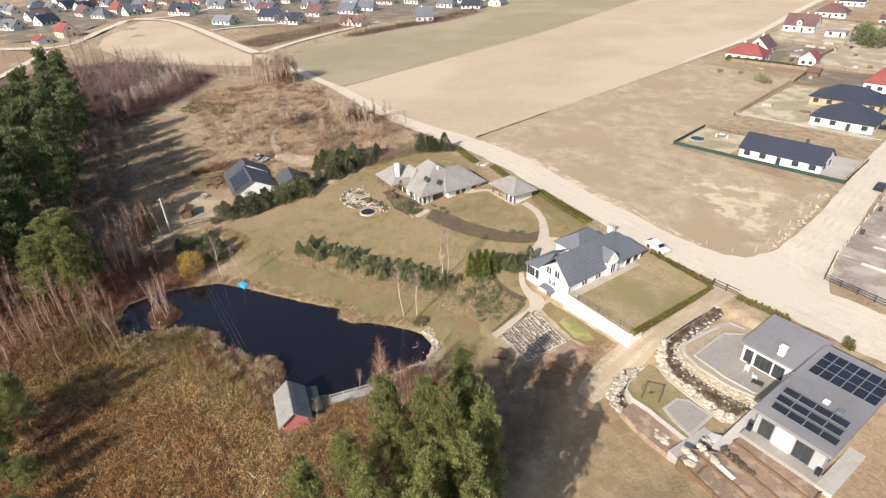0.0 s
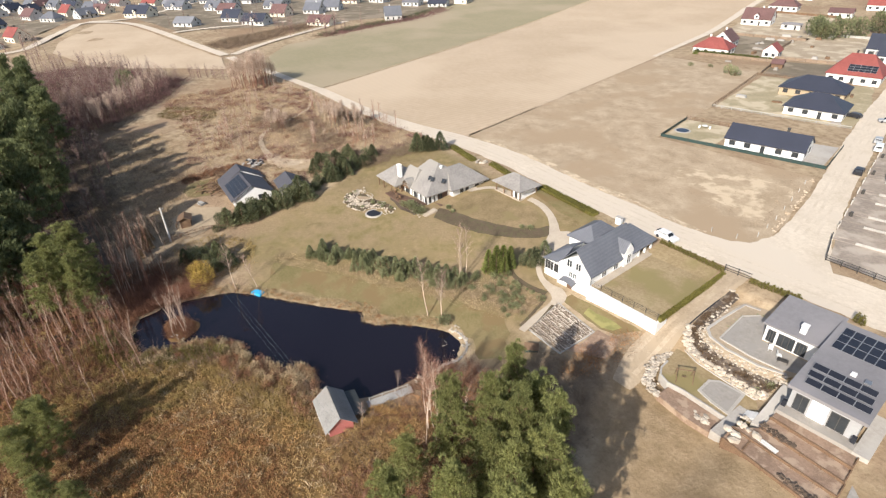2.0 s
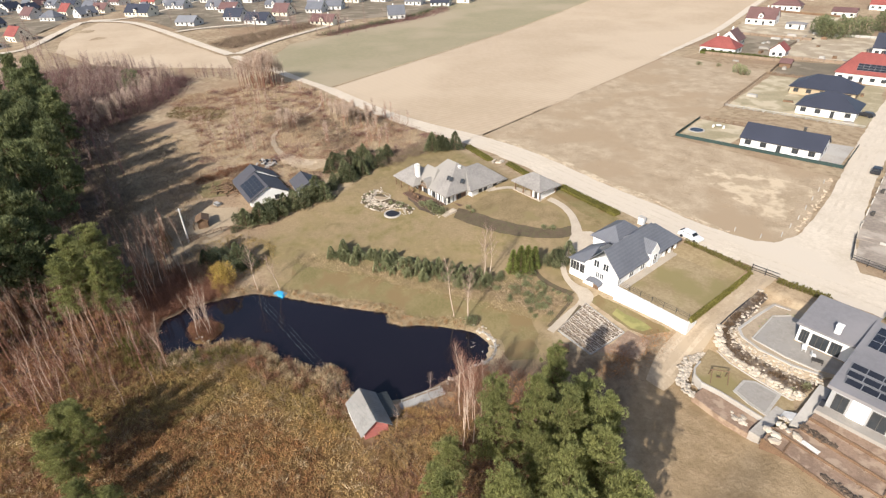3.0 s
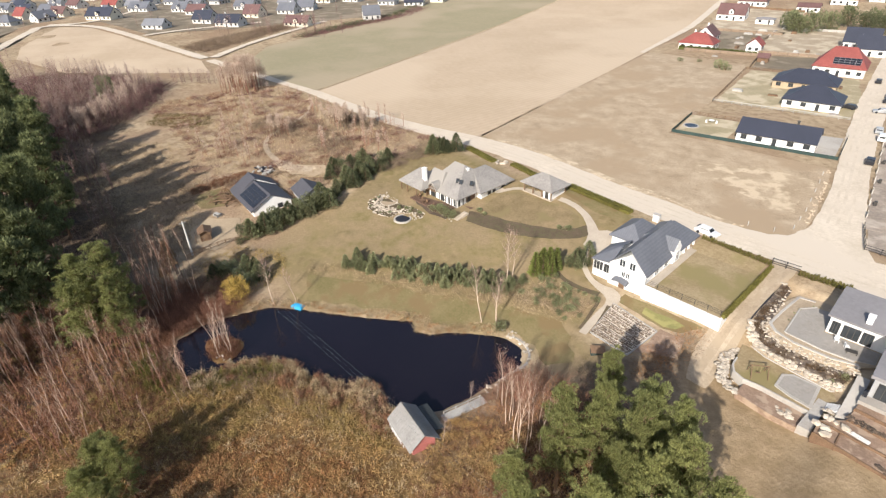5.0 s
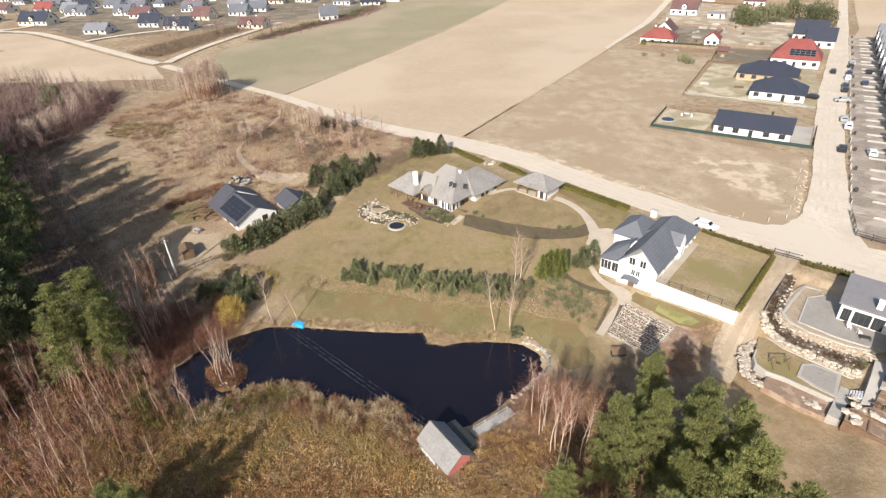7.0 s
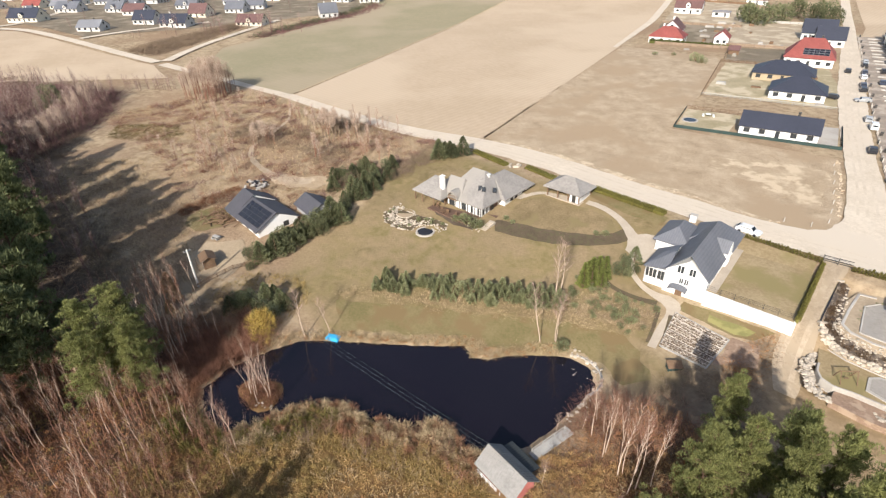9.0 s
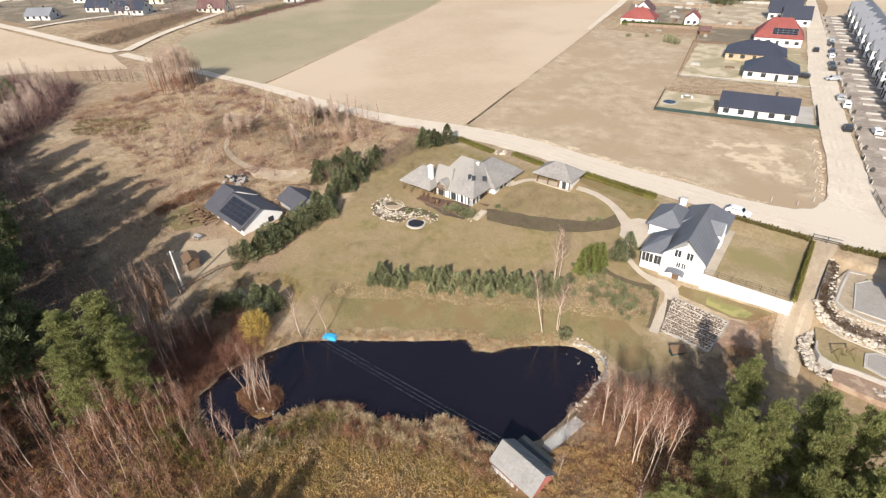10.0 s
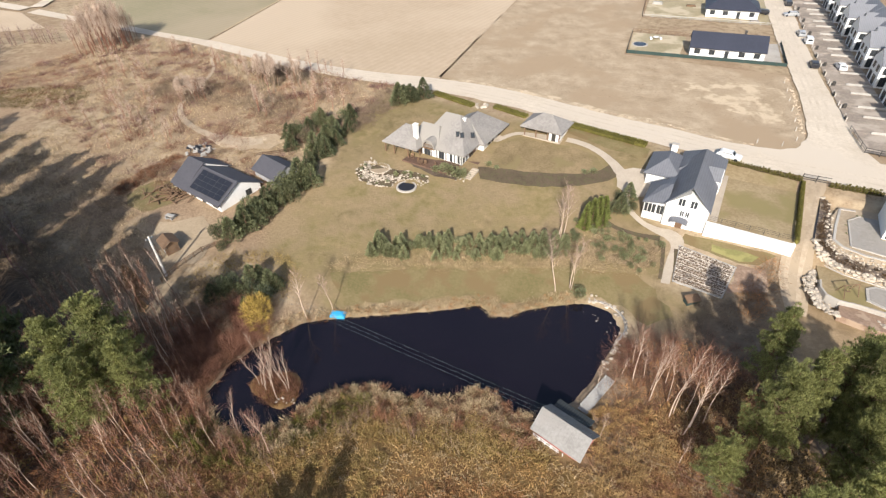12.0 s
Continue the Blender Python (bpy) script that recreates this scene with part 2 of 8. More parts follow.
M["bed_soil"] = mat("reddish brown bed soil", (0.30, 0.205, 0.145), (0.20, 0.135, 0.095), 2.0, 0.95, c3=(0.36, 0.265, 0.19), patches=0.3, bump=0.4)
M["fabric"] = mat("dark weed fabric with leaf litter", (0.075, 0.06, 0.052), (0.13, 0.10, 0.078), 3.0, 0.9, c3=(0.20, 0.16, 0.12), patches=0.6, bump=0.3)
M["gravel"] = mat("white gravel mulch", (0.66, 0.59, 0.50), (0.46, 0.395, 0.325), 6.0, 0.95)
M["lawn_fresh"] = mat("fresh green grass", (0.24, 0.235, 0.08), (0.195, 0.18, 0.07), 1.6, 0.95, c3=(0.29, 0.26, 0.10), patches=0.2)
M["pole"] = mat("pale spun concrete", (0.66, 0.63, 0.58), (0.56, 0.53, 0.485), 2.0, 0.85)
# red brown twigs, pushed towards purple to paint in distance haze
M["twig_far"] = mat("far twigs with haze tint", (0.215, 0.12, 0.108), (0.13, 0.072, 0.066), 1.0, 0.9, bump=0.0, island=0.4)
M["bark_far"] = mat("grey far bark", (0.40, 0.30, 0.255), (0.24, 0.175, 0.145), 3.0, 0.9)
M["bark_white"] = mat("white birch bark", (0.60, 0.47, 0.37), (0.38, 0.285, 0.22), 3.0, 0.85)
M["heath"] = mat("dark olive heath", (0.17, 0.125, 0.05), (0.09, 0.068, 0.03), 1.6, 0.95, bump=0.0, island=0.3)
M["straw"] = mat("bleached dry grass", (0.50, 0.39, 0.24), (0.27, 0.195, 0.11), 2.5, 0.9, bump=0.0, island=0.4)
M["willow"] = mat("yellow willow shoots", (0.50, 0.36, 0.095), (0.38, 0.26, 0.065), 1.0, 0.9, bump=0.0, island=0.3)
M["hedge"] = mat("clipped hedge leaves", (0.12, 0.13, 0.035), (0.085, 0.095, 0.03), 1.5, 0.8, bump=0.0, island=0.35, leafy=0.38)
M["hedge_br"] = mat("brown winter beech leaves", (0.125, 0.08, 0.045), (0.09, 0.058, 0.035), 1.5, 0.9, bump=0.0, island=0.35)
M["hedge_olive"] = mat("olive clipped hedge leaves", (0.205, 0.185, 0.05), (0.145, 0.13, 0.036), 1.5, 0.8, bump=0.0, island=0.35, leafy=0.38)
M["thuja"] = mat("thuja sprays", (0.21, 0.23, 0.065), (0.14, 0.16, 0.048), 1.5, 0.8, bump=0.0, island=0.35, objrand=0.1, leafy=0.38)

# ---- ground shape ----
POND = [(-101, 7), (-98.6, 12.5), (-94, 16), (-87, 20.5), (-81.7, 24), (-75.9, 28.4), (-73.4, 27), (-71, 28.2), (-69.3, 30.6), (-65.7, 33.6),
        (-61.6, 36.3), (-57.6, 36.2), (-55.2, 33), (-55.6, 28), (-56.2, 22.6), (-57.3, 18.2), (-60, 12.5), (-64, 12.5), (-67.5, 14.2), (-70, 13.3),
        (-71.3, 10.3), (-77, 7.8), (-82, 7.4), (-85.2, 5.8), (-87.3, 2.5), (-88, -2), (-91, -6), (-96.5, -6.5), (-101.5, -3.5), (-102.5, 1.5)]
WATER = -6.8


def edge_dist(poly, x, y):
    """Distance to a polygon's edge, negative inside."""
    x, y = np.asarray(x, float), np.asarray(y, float)
    d, inside = np.full(x.shape, 1e9), np.zeros(x.shape, bool)
    for (ax, ay), (bx, by) in zip(poly, poly[1:] + poly[:1]):
        vx, vy = bx - ax, by - ay
        t = np.clip(((x - ax) * vx + (y - ay) * vy) / (vx * vx + vy * vy), 0, 1)
        d = np.minimum(d, np.hypot(x - ax - t * vx, y - ay - t * vy))
        inside ^= ((ay > y) != (by > y)) & (x < (bx - ax) * (y - ay) / (by - ay + 1e-12) + ax)
    return np.where(inside, -d, d)


def smooth(a, b, v):
    t = np.clip((v - a) / (b - a), 0, 1)
    return t * t * (3 - 2 * t)


def ground(x, y):
    """Height of the land: level along the road, falling to the pond, rising gently towards the village."""
    x, y = np.asarray(x, float), np.asarray(y, float)
    dp, dr = edge_dist(POND, x, y), np.maximum(78.5 - y, 0)
    p = np.maximum(dp, 0)
    z = -6.7 * (1 - p / (p + dr + 1e-6)) ** 1.15
    z = np.where(dp < 0, -6.7 - np.minimum(-dp * 0.6, 1.6), z)
    isl = np.hypot((x + 93.5) / 3.6, (y - 1.4) / 2.6)
    isl = isl + 0.16 * np.sin(np.arctan2(y - 1.4, x + 93.5) * 3 + 0.7)
    z = np.maximum(z, np.where(isl < 1.6, -6.25 - 0.75 * np.maximum(isl - 0.3, 0), -99))
    z = z + 0.25 * np.sin(x * 0.21 + 1) * np.sin(y * 0.17) * smooth(4, 20, dp) * smooth(70, 50, y)
    z = z - 1.9 * smooth(-39, -31, x) * smooth(-15, -21, x) * smooth(61, 53, y) * smooth(8, 30, y)
    court = smooth(-32.5, -31.6, x) * smooth(-15.6, -16.2, x) * smooth(74.3, 73.3, y) * smooth(57, 60, y)
    z = z + (np.minimum(z, -1.5) - z) * court
    return z + 4 * smooth(280, 450, np.hypot(x, y - 60))


def gz(x, y):
    return float(ground(x, y))


# ---- mesh helpers ----


def obj(name, bm, material, smooth_faces=False):
    me = bpy.data.meshes.new(name)
    bm.to_mesh(me)
    bm.free()
    me.materials.append(material)
    if smooth_faces:
        me.polygons.foreach_set("use_smooth", [True] * len(me.polygons))
    return new(name, me)


def part(name, bm, material, parent, label="", smooth_faces=False):
    ob = obj(name, bm, material, smooth_faces)
    ob.parent = parent
    if label:
        ob["label"] = label
    return ob


def share(name, mesh, parent, m):
    """One more piece on an existing mesh."""
    ob = new(name, mesh)
    ob.parent = parent
    ob.matrix_basis = m
    return ob


def thing(name, m, label, category, group="", kind=""):
    ob = new(name)
    ob.matrix_world = m
    return tagged(ob, label, category, group, kind)


def raw(name, verts, faces, material):
    me = bpy.data.meshes.new(name)
    me.from_pydata(verts, [], faces)
    me.materials.append(material)
    return new(name, me)


def box(bm, x0, y0, z0, x1, y1, z1, bevel=0.0):
    vs = [bm.verts.new(p) for p in ((x0, y0, z0), (x1, y0, z0), (x1, y1, z0), (x0, y1, z0), (x0, y0, z1), (x1, y0, z1), (x1, y1, z1), (x0, y1, z1))]
    fs = [bm.faces.new([vs[i] for i in f]) for f in ((3, 2, 1, 0), (4, 5, 6, 7), (0, 1, 5, 4), (1, 2, 6, 5), (2, 3, 7, 6), (3, 0, 4, 7))]
    if bevel:
        es = list({e for f in fs for e in f.edges})
        bmesh.ops.bevel(bm, geom=es, offset=bevel, segments=1, affect="EDGES")
    return bm


def boxed(*a, bevel=0.0):
    return box(bmesh.new(), *a, bevel=bevel)


def tube(bm, pts, radii, sides=6):
    """A tapered tube along points."""
    rings = []
    for i, p in enumerate(pts):
        p = Vector(p)
        d = Vector(pts[min(i + 1, len(pts) - 1)]) - Vector(pts[max(i - 1, 0)])
        q = d.to_track_quat("Z", "Y")
        rings.append([bm.verts.new(p + q @ Vector((radii[i] * math.cos(2 * math.pi * k / sides), radii[i] * math.sin(2 * math.pi * k / sides), 0))) for k in range(sides)])
    for a, b in zip(rings, rings[1:]):
        for k in range(sides):
            bm.faces.new((a[k], a[(k + 1) % sides], b[(k + 1) % sides], b[k]))
    bm.faces.new(rings[0][::-1])
    bm.faces.new(rings[-1])
    return bm


def disc(r0, r1, z0, z1, sides=24):
    bm = bmesh.new()
    return tube(bm, [(0, 0, z0), (0, 0, z1)], [r0, r1], sides)


def patch(name, poly, material, lift, step=2.0, label="", category="", wobble=0.0, thick=0.0):
    """A sheet of another surface, laid over the ground within an outline."""
    pts = []
    rng = random.Random(len(poly) * 7 + int(abs(poly[0][0])))
    for (ax, ay), (bx, by) in zip(poly, poly[1:] + poly[:1]):
        n = max(1, int(math.hypot(bx - ax, by - ay) / max(step, 1.5))) if wobble else 1
        for i in range(n):
            t = i / n
            w = wobble if i else 0
            pts.append((ax + (bx - ax) * t + rng.uniform(-w, w), ay + (by - ay) * t + rng.uniform(-w, w)))
    bm = bmesh.new()
    bm.faces.new([bm.verts.new((x, y, 0)) for x, y in pts])
    bm.normal_update()
    if bm.faces[:][0].normal.z < 0:
        bmesh.ops.reverse_faces(bm, faces=bm.faces[:])
    for k in (0, 1):
        lo, hi = min(p[k] for p in pts), max(p[k] for p in pts)
        n = int((hi - lo) / step)
        for i in range(1, n + 1):
            v = lo + (hi - lo) * i / (n + 1)
            bmesh.ops.bisect_plane(bm, geom=bm.verts[:] + bm.edges[:] + bm.faces[:], plane_co=(v, 0, 0) if k == 0 else (0, v, 0), plane_no=(1, 0, 0) if k == 0 else (0, 1, 0))
    bmesh.ops.triangulate(bm, faces=[f for f in bm.faces if len(f.verts) > 4])
    co = np.array([v.co[:] for v in bm.verts])
    z = ground(co[:, 0], co[:, 1]) + lift
    for v, h in zip(bm.verts, z):
        v.co.z = h
    return tagged(obj(name, bm, material, True), label, category, kind="structure")


def strip(name, pts, material, lift, label, category, step=2.0, cross=4):
    """A road or path: rows of (x, y, width), laid over the ground."""
    bm, rows, run = bmesh.new(), [], []
    for (ax, ay, aw), (bx, by, bw) in zip(pts, pts[1:]):
        n = max(1, int(math.hypot(bx - ax, by - ay) / step))
        run += [(ax + (bx - ax) * i / n, ay + (by - ay) * i / n, aw + (bw - aw) * i / n) for i in range(n)]
    run.append(pts[-1])
    run = [tuple(sum(run[min(max(i + k, 0), len(run) - 1)][c] for k in (-2, -1, 0, 1, 2)) / 5 for c in range(3)) for i in range(len(run))]
    rng = random.Random(len(run))
    for i, (x, y, w) in enumerate(run):
        a, b = run[max(i - 1, 0)], run[min(i + 1, len(run) - 1)]
        nx, ny = -(b[1] - a[1]), b[0] - a[0]
        d = math.hypot(nx, ny) or 1
        e0, e1 = rng.uniform(-0.025, 0.025) * w, rng.uniform(-0.025, 0.025) * w
        row = []
        for k in range(cross + 1):
            f = (k / cross - 0.5) * w + (e0 if k == 0 else e1 if k == cross else 0)
            px, py = x + nx / d * f, y + ny / d * f
            row.append(bm.verts.new((px, py, gz(px, py) + lift)))
        rows.append(row)
    for r, s in zip(rows, rows[1:]):
        for k in range(cross):
            bm.faces.new((r[k], r[k + 1], s[k + 1], s[k])[::-1])
    bm.normal_update()
    if sum(f.normal.z for f in bm.faces) < 0:
        bmesh.ops.reverse_faces(bm, faces=bm.faces[:])
    return tagged(obj(name, bm, material, True), label, category, kind="structure")

# ---- ground sheet ----
GARDEN = [(-125, 80), (-62, 79), (-60, 66), (-60, 57), (-54, 55), (-52, 44), (-44, 42), (-44, 37), (-54, 36), (-60, 38), (-70, 31), (-78, 27), (-96, 16), (-104, 18), (-116, 20), (-120, 30), (-119, 42), (-126, 66)]
MARSH = [(-102, -8), (-88, -4), (-82, 6), (-64, 11), (-52, 10), (-46, 24), (-38, 30), (-28, 20), (-30, -10), (-50, -45), (-85, -40)]
# WOODS: forest floor, its edge widened to paint tree shade on the meadow
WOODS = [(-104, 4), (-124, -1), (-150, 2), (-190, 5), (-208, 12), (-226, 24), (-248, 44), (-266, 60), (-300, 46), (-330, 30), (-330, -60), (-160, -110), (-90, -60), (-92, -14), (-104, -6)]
# UNDER: dry ground below the pines, darkened in colour to deepen their shade
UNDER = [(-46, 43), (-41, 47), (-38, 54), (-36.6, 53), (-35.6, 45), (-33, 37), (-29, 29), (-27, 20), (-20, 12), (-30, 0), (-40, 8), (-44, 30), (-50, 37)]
BARE = [(-35, 78), (-31, 78), (-30, 62), (-18, 50), (0, 50), (10, 20), (-10, 20), (-26, 26), (-34, 44), (-36, 56)]


def lines(lo, hi, step, far, grow=1.11):
    out, v, s = list(np.arange(lo, hi + 1e-6, step)), hi, step
    while v < far:
        s *= grow
        v += s
        out.append(v)
    v, s = lo, step
    while v > -far:
        s *= grow
        v -= s
        out.insert(0, v)
    return np.array(out)


gx, gy = lines(-170, 2, 1.0, 3200), lines(-50, 96, 1.0, 3200)
XX, YY = np.meshgrid(gx, gy)
xs, ys = XX.ravel(), YY.ravel()
zs = ground(xs, ys)
W_, H_ = len(gx), len(gy)
idx = np.arange(W_ * H_).reshape(H_, W_)
quads = np.stack([idx[:-1, :-1], idx[:-1, 1:], idx[1:, 1:], idx[1:, :-1]], -1).reshape(-1, 4)
wob = np.array([noise.noise((x * 0.11, y * 0.11, 3.0)) for x, y in zip(xs, ys)]) * 3.0


def mask(poly, soft):
    return smooth(soft, -soft, edge_dist(poly, xs, ys) + wob)


islet = smooth(1.8, 1.0, np.hypot((xs + 93.5) / 3.6, (ys - 1.4) / 2.6))
# third channel: forest floor, plus painted shade at 0.6 below the pines
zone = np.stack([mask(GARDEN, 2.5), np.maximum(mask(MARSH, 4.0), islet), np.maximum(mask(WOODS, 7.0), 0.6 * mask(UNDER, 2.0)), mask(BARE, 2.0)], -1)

gm = bpy.data.materials.new("open ground")
gm.use_nodes = True
nt = gm.node_tree
geo = nt.nodes.new("ShaderNodeNewGeometry")
att = nt.nodes.new("ShaderNodeAttribute")
att.attribute_name = "zone"
sep = nt.nodes.new("ShaderNodeSeparateColor")
nt.links.new(att.outputs["Color"], sep.inputs[0])


def noise_fac(scale, lo, hi, detail=8.0):
    n = nt.nodes.new("ShaderNodeTexNoise")
    n.inputs["Scale"].default_value, n.inputs["Detail"].default_value, n.inputs["Roughness"].default_value = scale, detail, 0.65
    nt.links.new(geo.outputs["Position"], n.inputs["Vector"])
    r = nt.nodes.new("ShaderNodeMapRange")
    r.inputs["From Min"].default_value, r.inputs["From Max"].default_value = lo, hi
    nt.links.new(n.outputs["Fac"], r.inputs["Value"])
    return r.outputs[0], n.outputs["Fac"]


def blend(fac, a, b):
    x = nt.nodes.new("ShaderNodeMix")
    x.data_type = "RGBA"
    if isinstance(fac, float):
        x.inputs["Factor"].default_value = fac
    else:
        nt.links.new(fac, x.inputs["Factor"])
    for v, s in ((a, x.inputs[6]), (b, x.inputs[7])):
        if isinstance(v, tuple):
            s.default_value = (*v, 1)
        else:
            nt.links.new(v, s)
    return x.outputs[2]


n_big, _ = noise_fac(0.07, 0.40, 0.60)
n_mid, _ = noise_fac(0.45, 0.40, 0.60)
n_small, bump_src = noise_fac(2.2, 0.3, 0.7)
n_wide, _ = noise_fac(0.03, 0.46, 0.60)
meadow = blend(n_small, blend(n_big, (0.42, 0.325, 0.215), (0.28, 0.20, 0.125)), blend(n_mid, (0.45, 0.355, 0.235), (0.19, 0.135, 0.08)))
meadow = blend(n_wide, meadow, blend(n_small, (0.36, 0.255, 0.165), (0.20, 0.135, 0.085)))
n_streak, _ = noise_fac(0.11, 0.47, 0.58)
lawn = blend(n_small, blend(n_big, (0.26, 0.195, 0.104), (0.168, 0.134, 0.063)), blend(n_mid, (0.305, 0.224, 0.127), (0.145, 0.11, 0.055)))
lawn = blend(n_wide, lawn, blend(n_small, (0.31, 0.232, 0.138), (0.218, 0.158, 0.088)))
lawn = blend(n_streak, lawn, blend(n_mid, (0.18, 0.145, 0.065), (0.255, 0.192, 0.10)))
marsh = blend(n_small, blend(n_big, (0.25, 0.16, 0.06), (0.17, 0.09, 0.04)), blend(n_mid, (0.22, 0.15, 0.06), (0.13, 0.075, 0.035)))
# brown litter colour with tree shade painted in
shaded_floor = blend(n_small, blend(n_big, (0.11, 0.08, 0.06), (0.075, 0.055, 0.042)), blend(n_mid, (0.14, 0.10, 0.07), (0.07, 0.05, 0.038)))
bare_c = blend(n_small, blend(n_big, (0.325, 0.235, 0.14), (0.24, 0.17, 0.098)), blend(n_mid, (0.36, 0.265, 0.165), (0.215, 0.152, 0.085)))
col = blend(sep.outputs[0], meadow, lawn)
col = blend(sep.outputs[1], col, marsh)
col = blend(sep.outputs[2], col, shaded_floor)
col = blend(att.outputs["Alpha"], col, bare_c)
bs = nt.nodes["Principled BSDF"]
bs.inputs["Roughness"].default_value = 0.95
bs.inputs["Specular IOR Level"].default_value = 0.15
nt.links.new(col, bs.inputs["Base Color"])
bp = nt.nodes.new("ShaderNodeBump")
bp.inputs["Strength"].default_value, bp.inputs["Distance"].default_value = 0.5, 0.25
nt.links.new(bump_src, bp.inputs["Height"])
nt.links.new(bp.outputs[0], bs.inputs["Normal"])

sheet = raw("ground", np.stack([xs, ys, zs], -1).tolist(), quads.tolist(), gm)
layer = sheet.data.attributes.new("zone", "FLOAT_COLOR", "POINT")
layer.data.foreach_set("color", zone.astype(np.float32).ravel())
sheet.data.polygons.foreach_set("use_smooth", [True] * len(sheet.data.polygons))
tagged(sheet, "early spring countryside ground with dry tan grass and marsh", "ground", kind="structure")

# ---- fields, roads, paths ----
patch("field", [(-119, 93), (-139, 228), (-181, 444), (-330, 1200), (-560, 1200), (-293, 424), (-202, 90), (-187, 88.5), (-170, 87), (-150, 87), (-137, 88.5), (-126, 90.5)], M["field_tan"], 0.10, 12, "bare tilled sandy field beside the dirt road", "field")
patch("crop_field", [(-203, 90), (-294, 424), (-561, 1200), (-800, 1200), (-395, 354), (-318, 224), (-308, 156), (-303, 122), (-268, 91), (-222, 89.6)], M["field_green"], 0.18, 12, "thin green winter crop field", "field")
patch("fallow_field", [(-44, 86.8), (-39.4, 88.1), (-36.2, 90.6), (-35, 95), (-35.2, 103), (-37.5, 118), (-40, 131), (-80.5, 130.5), (-84, 168), (-92.5, 221), (-96, 228), (-138, 229), (-120, 94), (-94, 91), (-77, 88.5), (-62, 87.5), (-50, 86)], M["fallow"], 0.10, 6, "mottled fallow field of dry brown grass", "field", 0.4)
patch("west_field", [(-297, 84), (-445, 73), (-470, 60), (-408, 28), (-375, 20), (-327, 31), (-268, 76)], M["field_tan"], 0.22, 12, "bare sandy field below the village", "field", 0.8)
patch("east_field", [(-55, 330), (-52, 260), (0, 268), (300, 300), (300, 900), (-150, 900)], M["field_tan"], 0.12, 20, "bare tilled field behind the terraced houses", "field")
patch("sandy_ground", [(-66, 112), (-58, 106), (-50, 103), (-43, 99.5), (-38.6, 101), (-39.5, 113), (-41, 121), (-49, 121), (-57, 119), (-64, 116)], M["sandy"], 0.13, 3, "patch of bare yellow sand in the fallow field", "sand", 1.0)
patch("sandy_ground", [(-118, 92), (-94, 92), (-77, 89), (-62, 88), (-50, 86), (-44, 88), (-50, 89), (-62, 91.6), (-77, 92.2), (-94, 95.2), (-112, 95)], M["sandy"], 0.13, 3, "strip of bare sand beside the road", "sand", 0.6)
MAIN = [(25, 85, 14), (-5, 84.5, 12.5), (-20, 84.6, 12), (-37, 83.8, 9.4), (-49, 83.0, 7.6), (-60, 84.5, 8.6), (-69, 85.1, 8.2), (-77, 86.0, 8.0), (-85, 87.3, 8.8), (-94, 88.6, 8.4), (-105, 89.2, 8.6), (-115, 89.2, 7.6), (-126, 88, 7.0), (-137, 86.2, 6.6), (-150, 85.3, 5.6), (-170, 85.6, 5.4), (-187, 87.2, 4.8), (-205, 88.6, 4.4), (-226, 88.2, 4.2), (-260, 88, 4), (-297, 87.6, 5)]
strip("road", MAIN, M["road"], 0.16, "wide pale dirt road of compacted sand", "road", 2.0, 6)
STREET = [(-27, 84, 12), (-29, 92, 10.5), (-30.4, 99, 8.2), (-32.6, 115, 7.0), (-35.2, 130, 6.6), (-39.3, 155, 7.2), (-44.5, 192, 8), (-49, 230, 8), (-57, 290, 6), (-62, 330, 5), (-85, 480, 4.5)]
strip("street", STREET, M["road"], 0.20, "pale sandy side street along the terraced houses", "road", 2.0, 5)
for off, wd in ((-2.2, 0.55), (-0.6, 0.5), (1.3, 0.6), (2.6, 0.4)):
    strip("wheel_track", [(x, y + off * w / 8, wd) for x, y, w in MAIN[1:]], M["rut"], 0.185, "faint darker wheel track in the dirt road", "track", 2.0, 2)
for off, wd in ((-2.0, 0.5), (-0.4, 0.6), (1.4, 0.5)):
    strip("wheel_track", [(x + off * w / 8, y, wd) for x, y, w in STREET[2:]], M["rut"], 0.225, "faint darker wheel track in the street", "track", 2.0, 2)
patch("road_corner", [(-35.4, 108), (-31, 108), (-31, 84), (-47, 84), (-44, 87.2), (-39.4, 87.9), (-36.5, 90), (-35, 94.5), (-34.6, 98)], M["road"], 0.21, 1.5, "rounded sandy corner where two roads meet", "road", 0.25)
strip("village_road", [(-297, 87.6, 5), (-385, 82, 5), (-445, 77, 5), (-470, 68, 5), (-488, 54, 6), (-404, 14, 5), (-388, 1, 5), (-410, -25, 5), (-440, -70, 5)], M["road"], 0.42, "pale dirt road winding towards the village", "road", 6, 2)
strip("forest_path", [(-336, 28, 2.0), (-318, 22, 2.6), (-300, 19, 2.6), (-280, 14, 2.4), (-262, 6, 2)], M["sandy"], 0.25, "pale sandy path through the bare woods", "track", 3, 2)
strip("crop_road", [(-297, 87.6, 5), (-316, 115, 4), (-330, 148, 4), (-345, 190, 4)], M["road"], 0.44, "narrow pale road beside the crop field", "road", 6, 2)
strip("town_road", [(-488, 54, 6), (-470, 78, 6), (-500, 110, 5), (-560, 165, 5), (-620, 230, 5)], M["road"], 0.46, "pale village road between houses", "road", 6, 2)
strip("lane", [(-385, 82, 4), (-388, 105, 4), (-378, 135, 4), (-372, 160, 4)], M["road"], 0.48, "short sandy lane between village houses", "road", 6, 2)
strip("woods_road", [(-388, 1, 4), (-345, -20, 4), (-300, -38, 4)], M["road"], 0.4, "sandy track into the woods", "road", 6, 2)
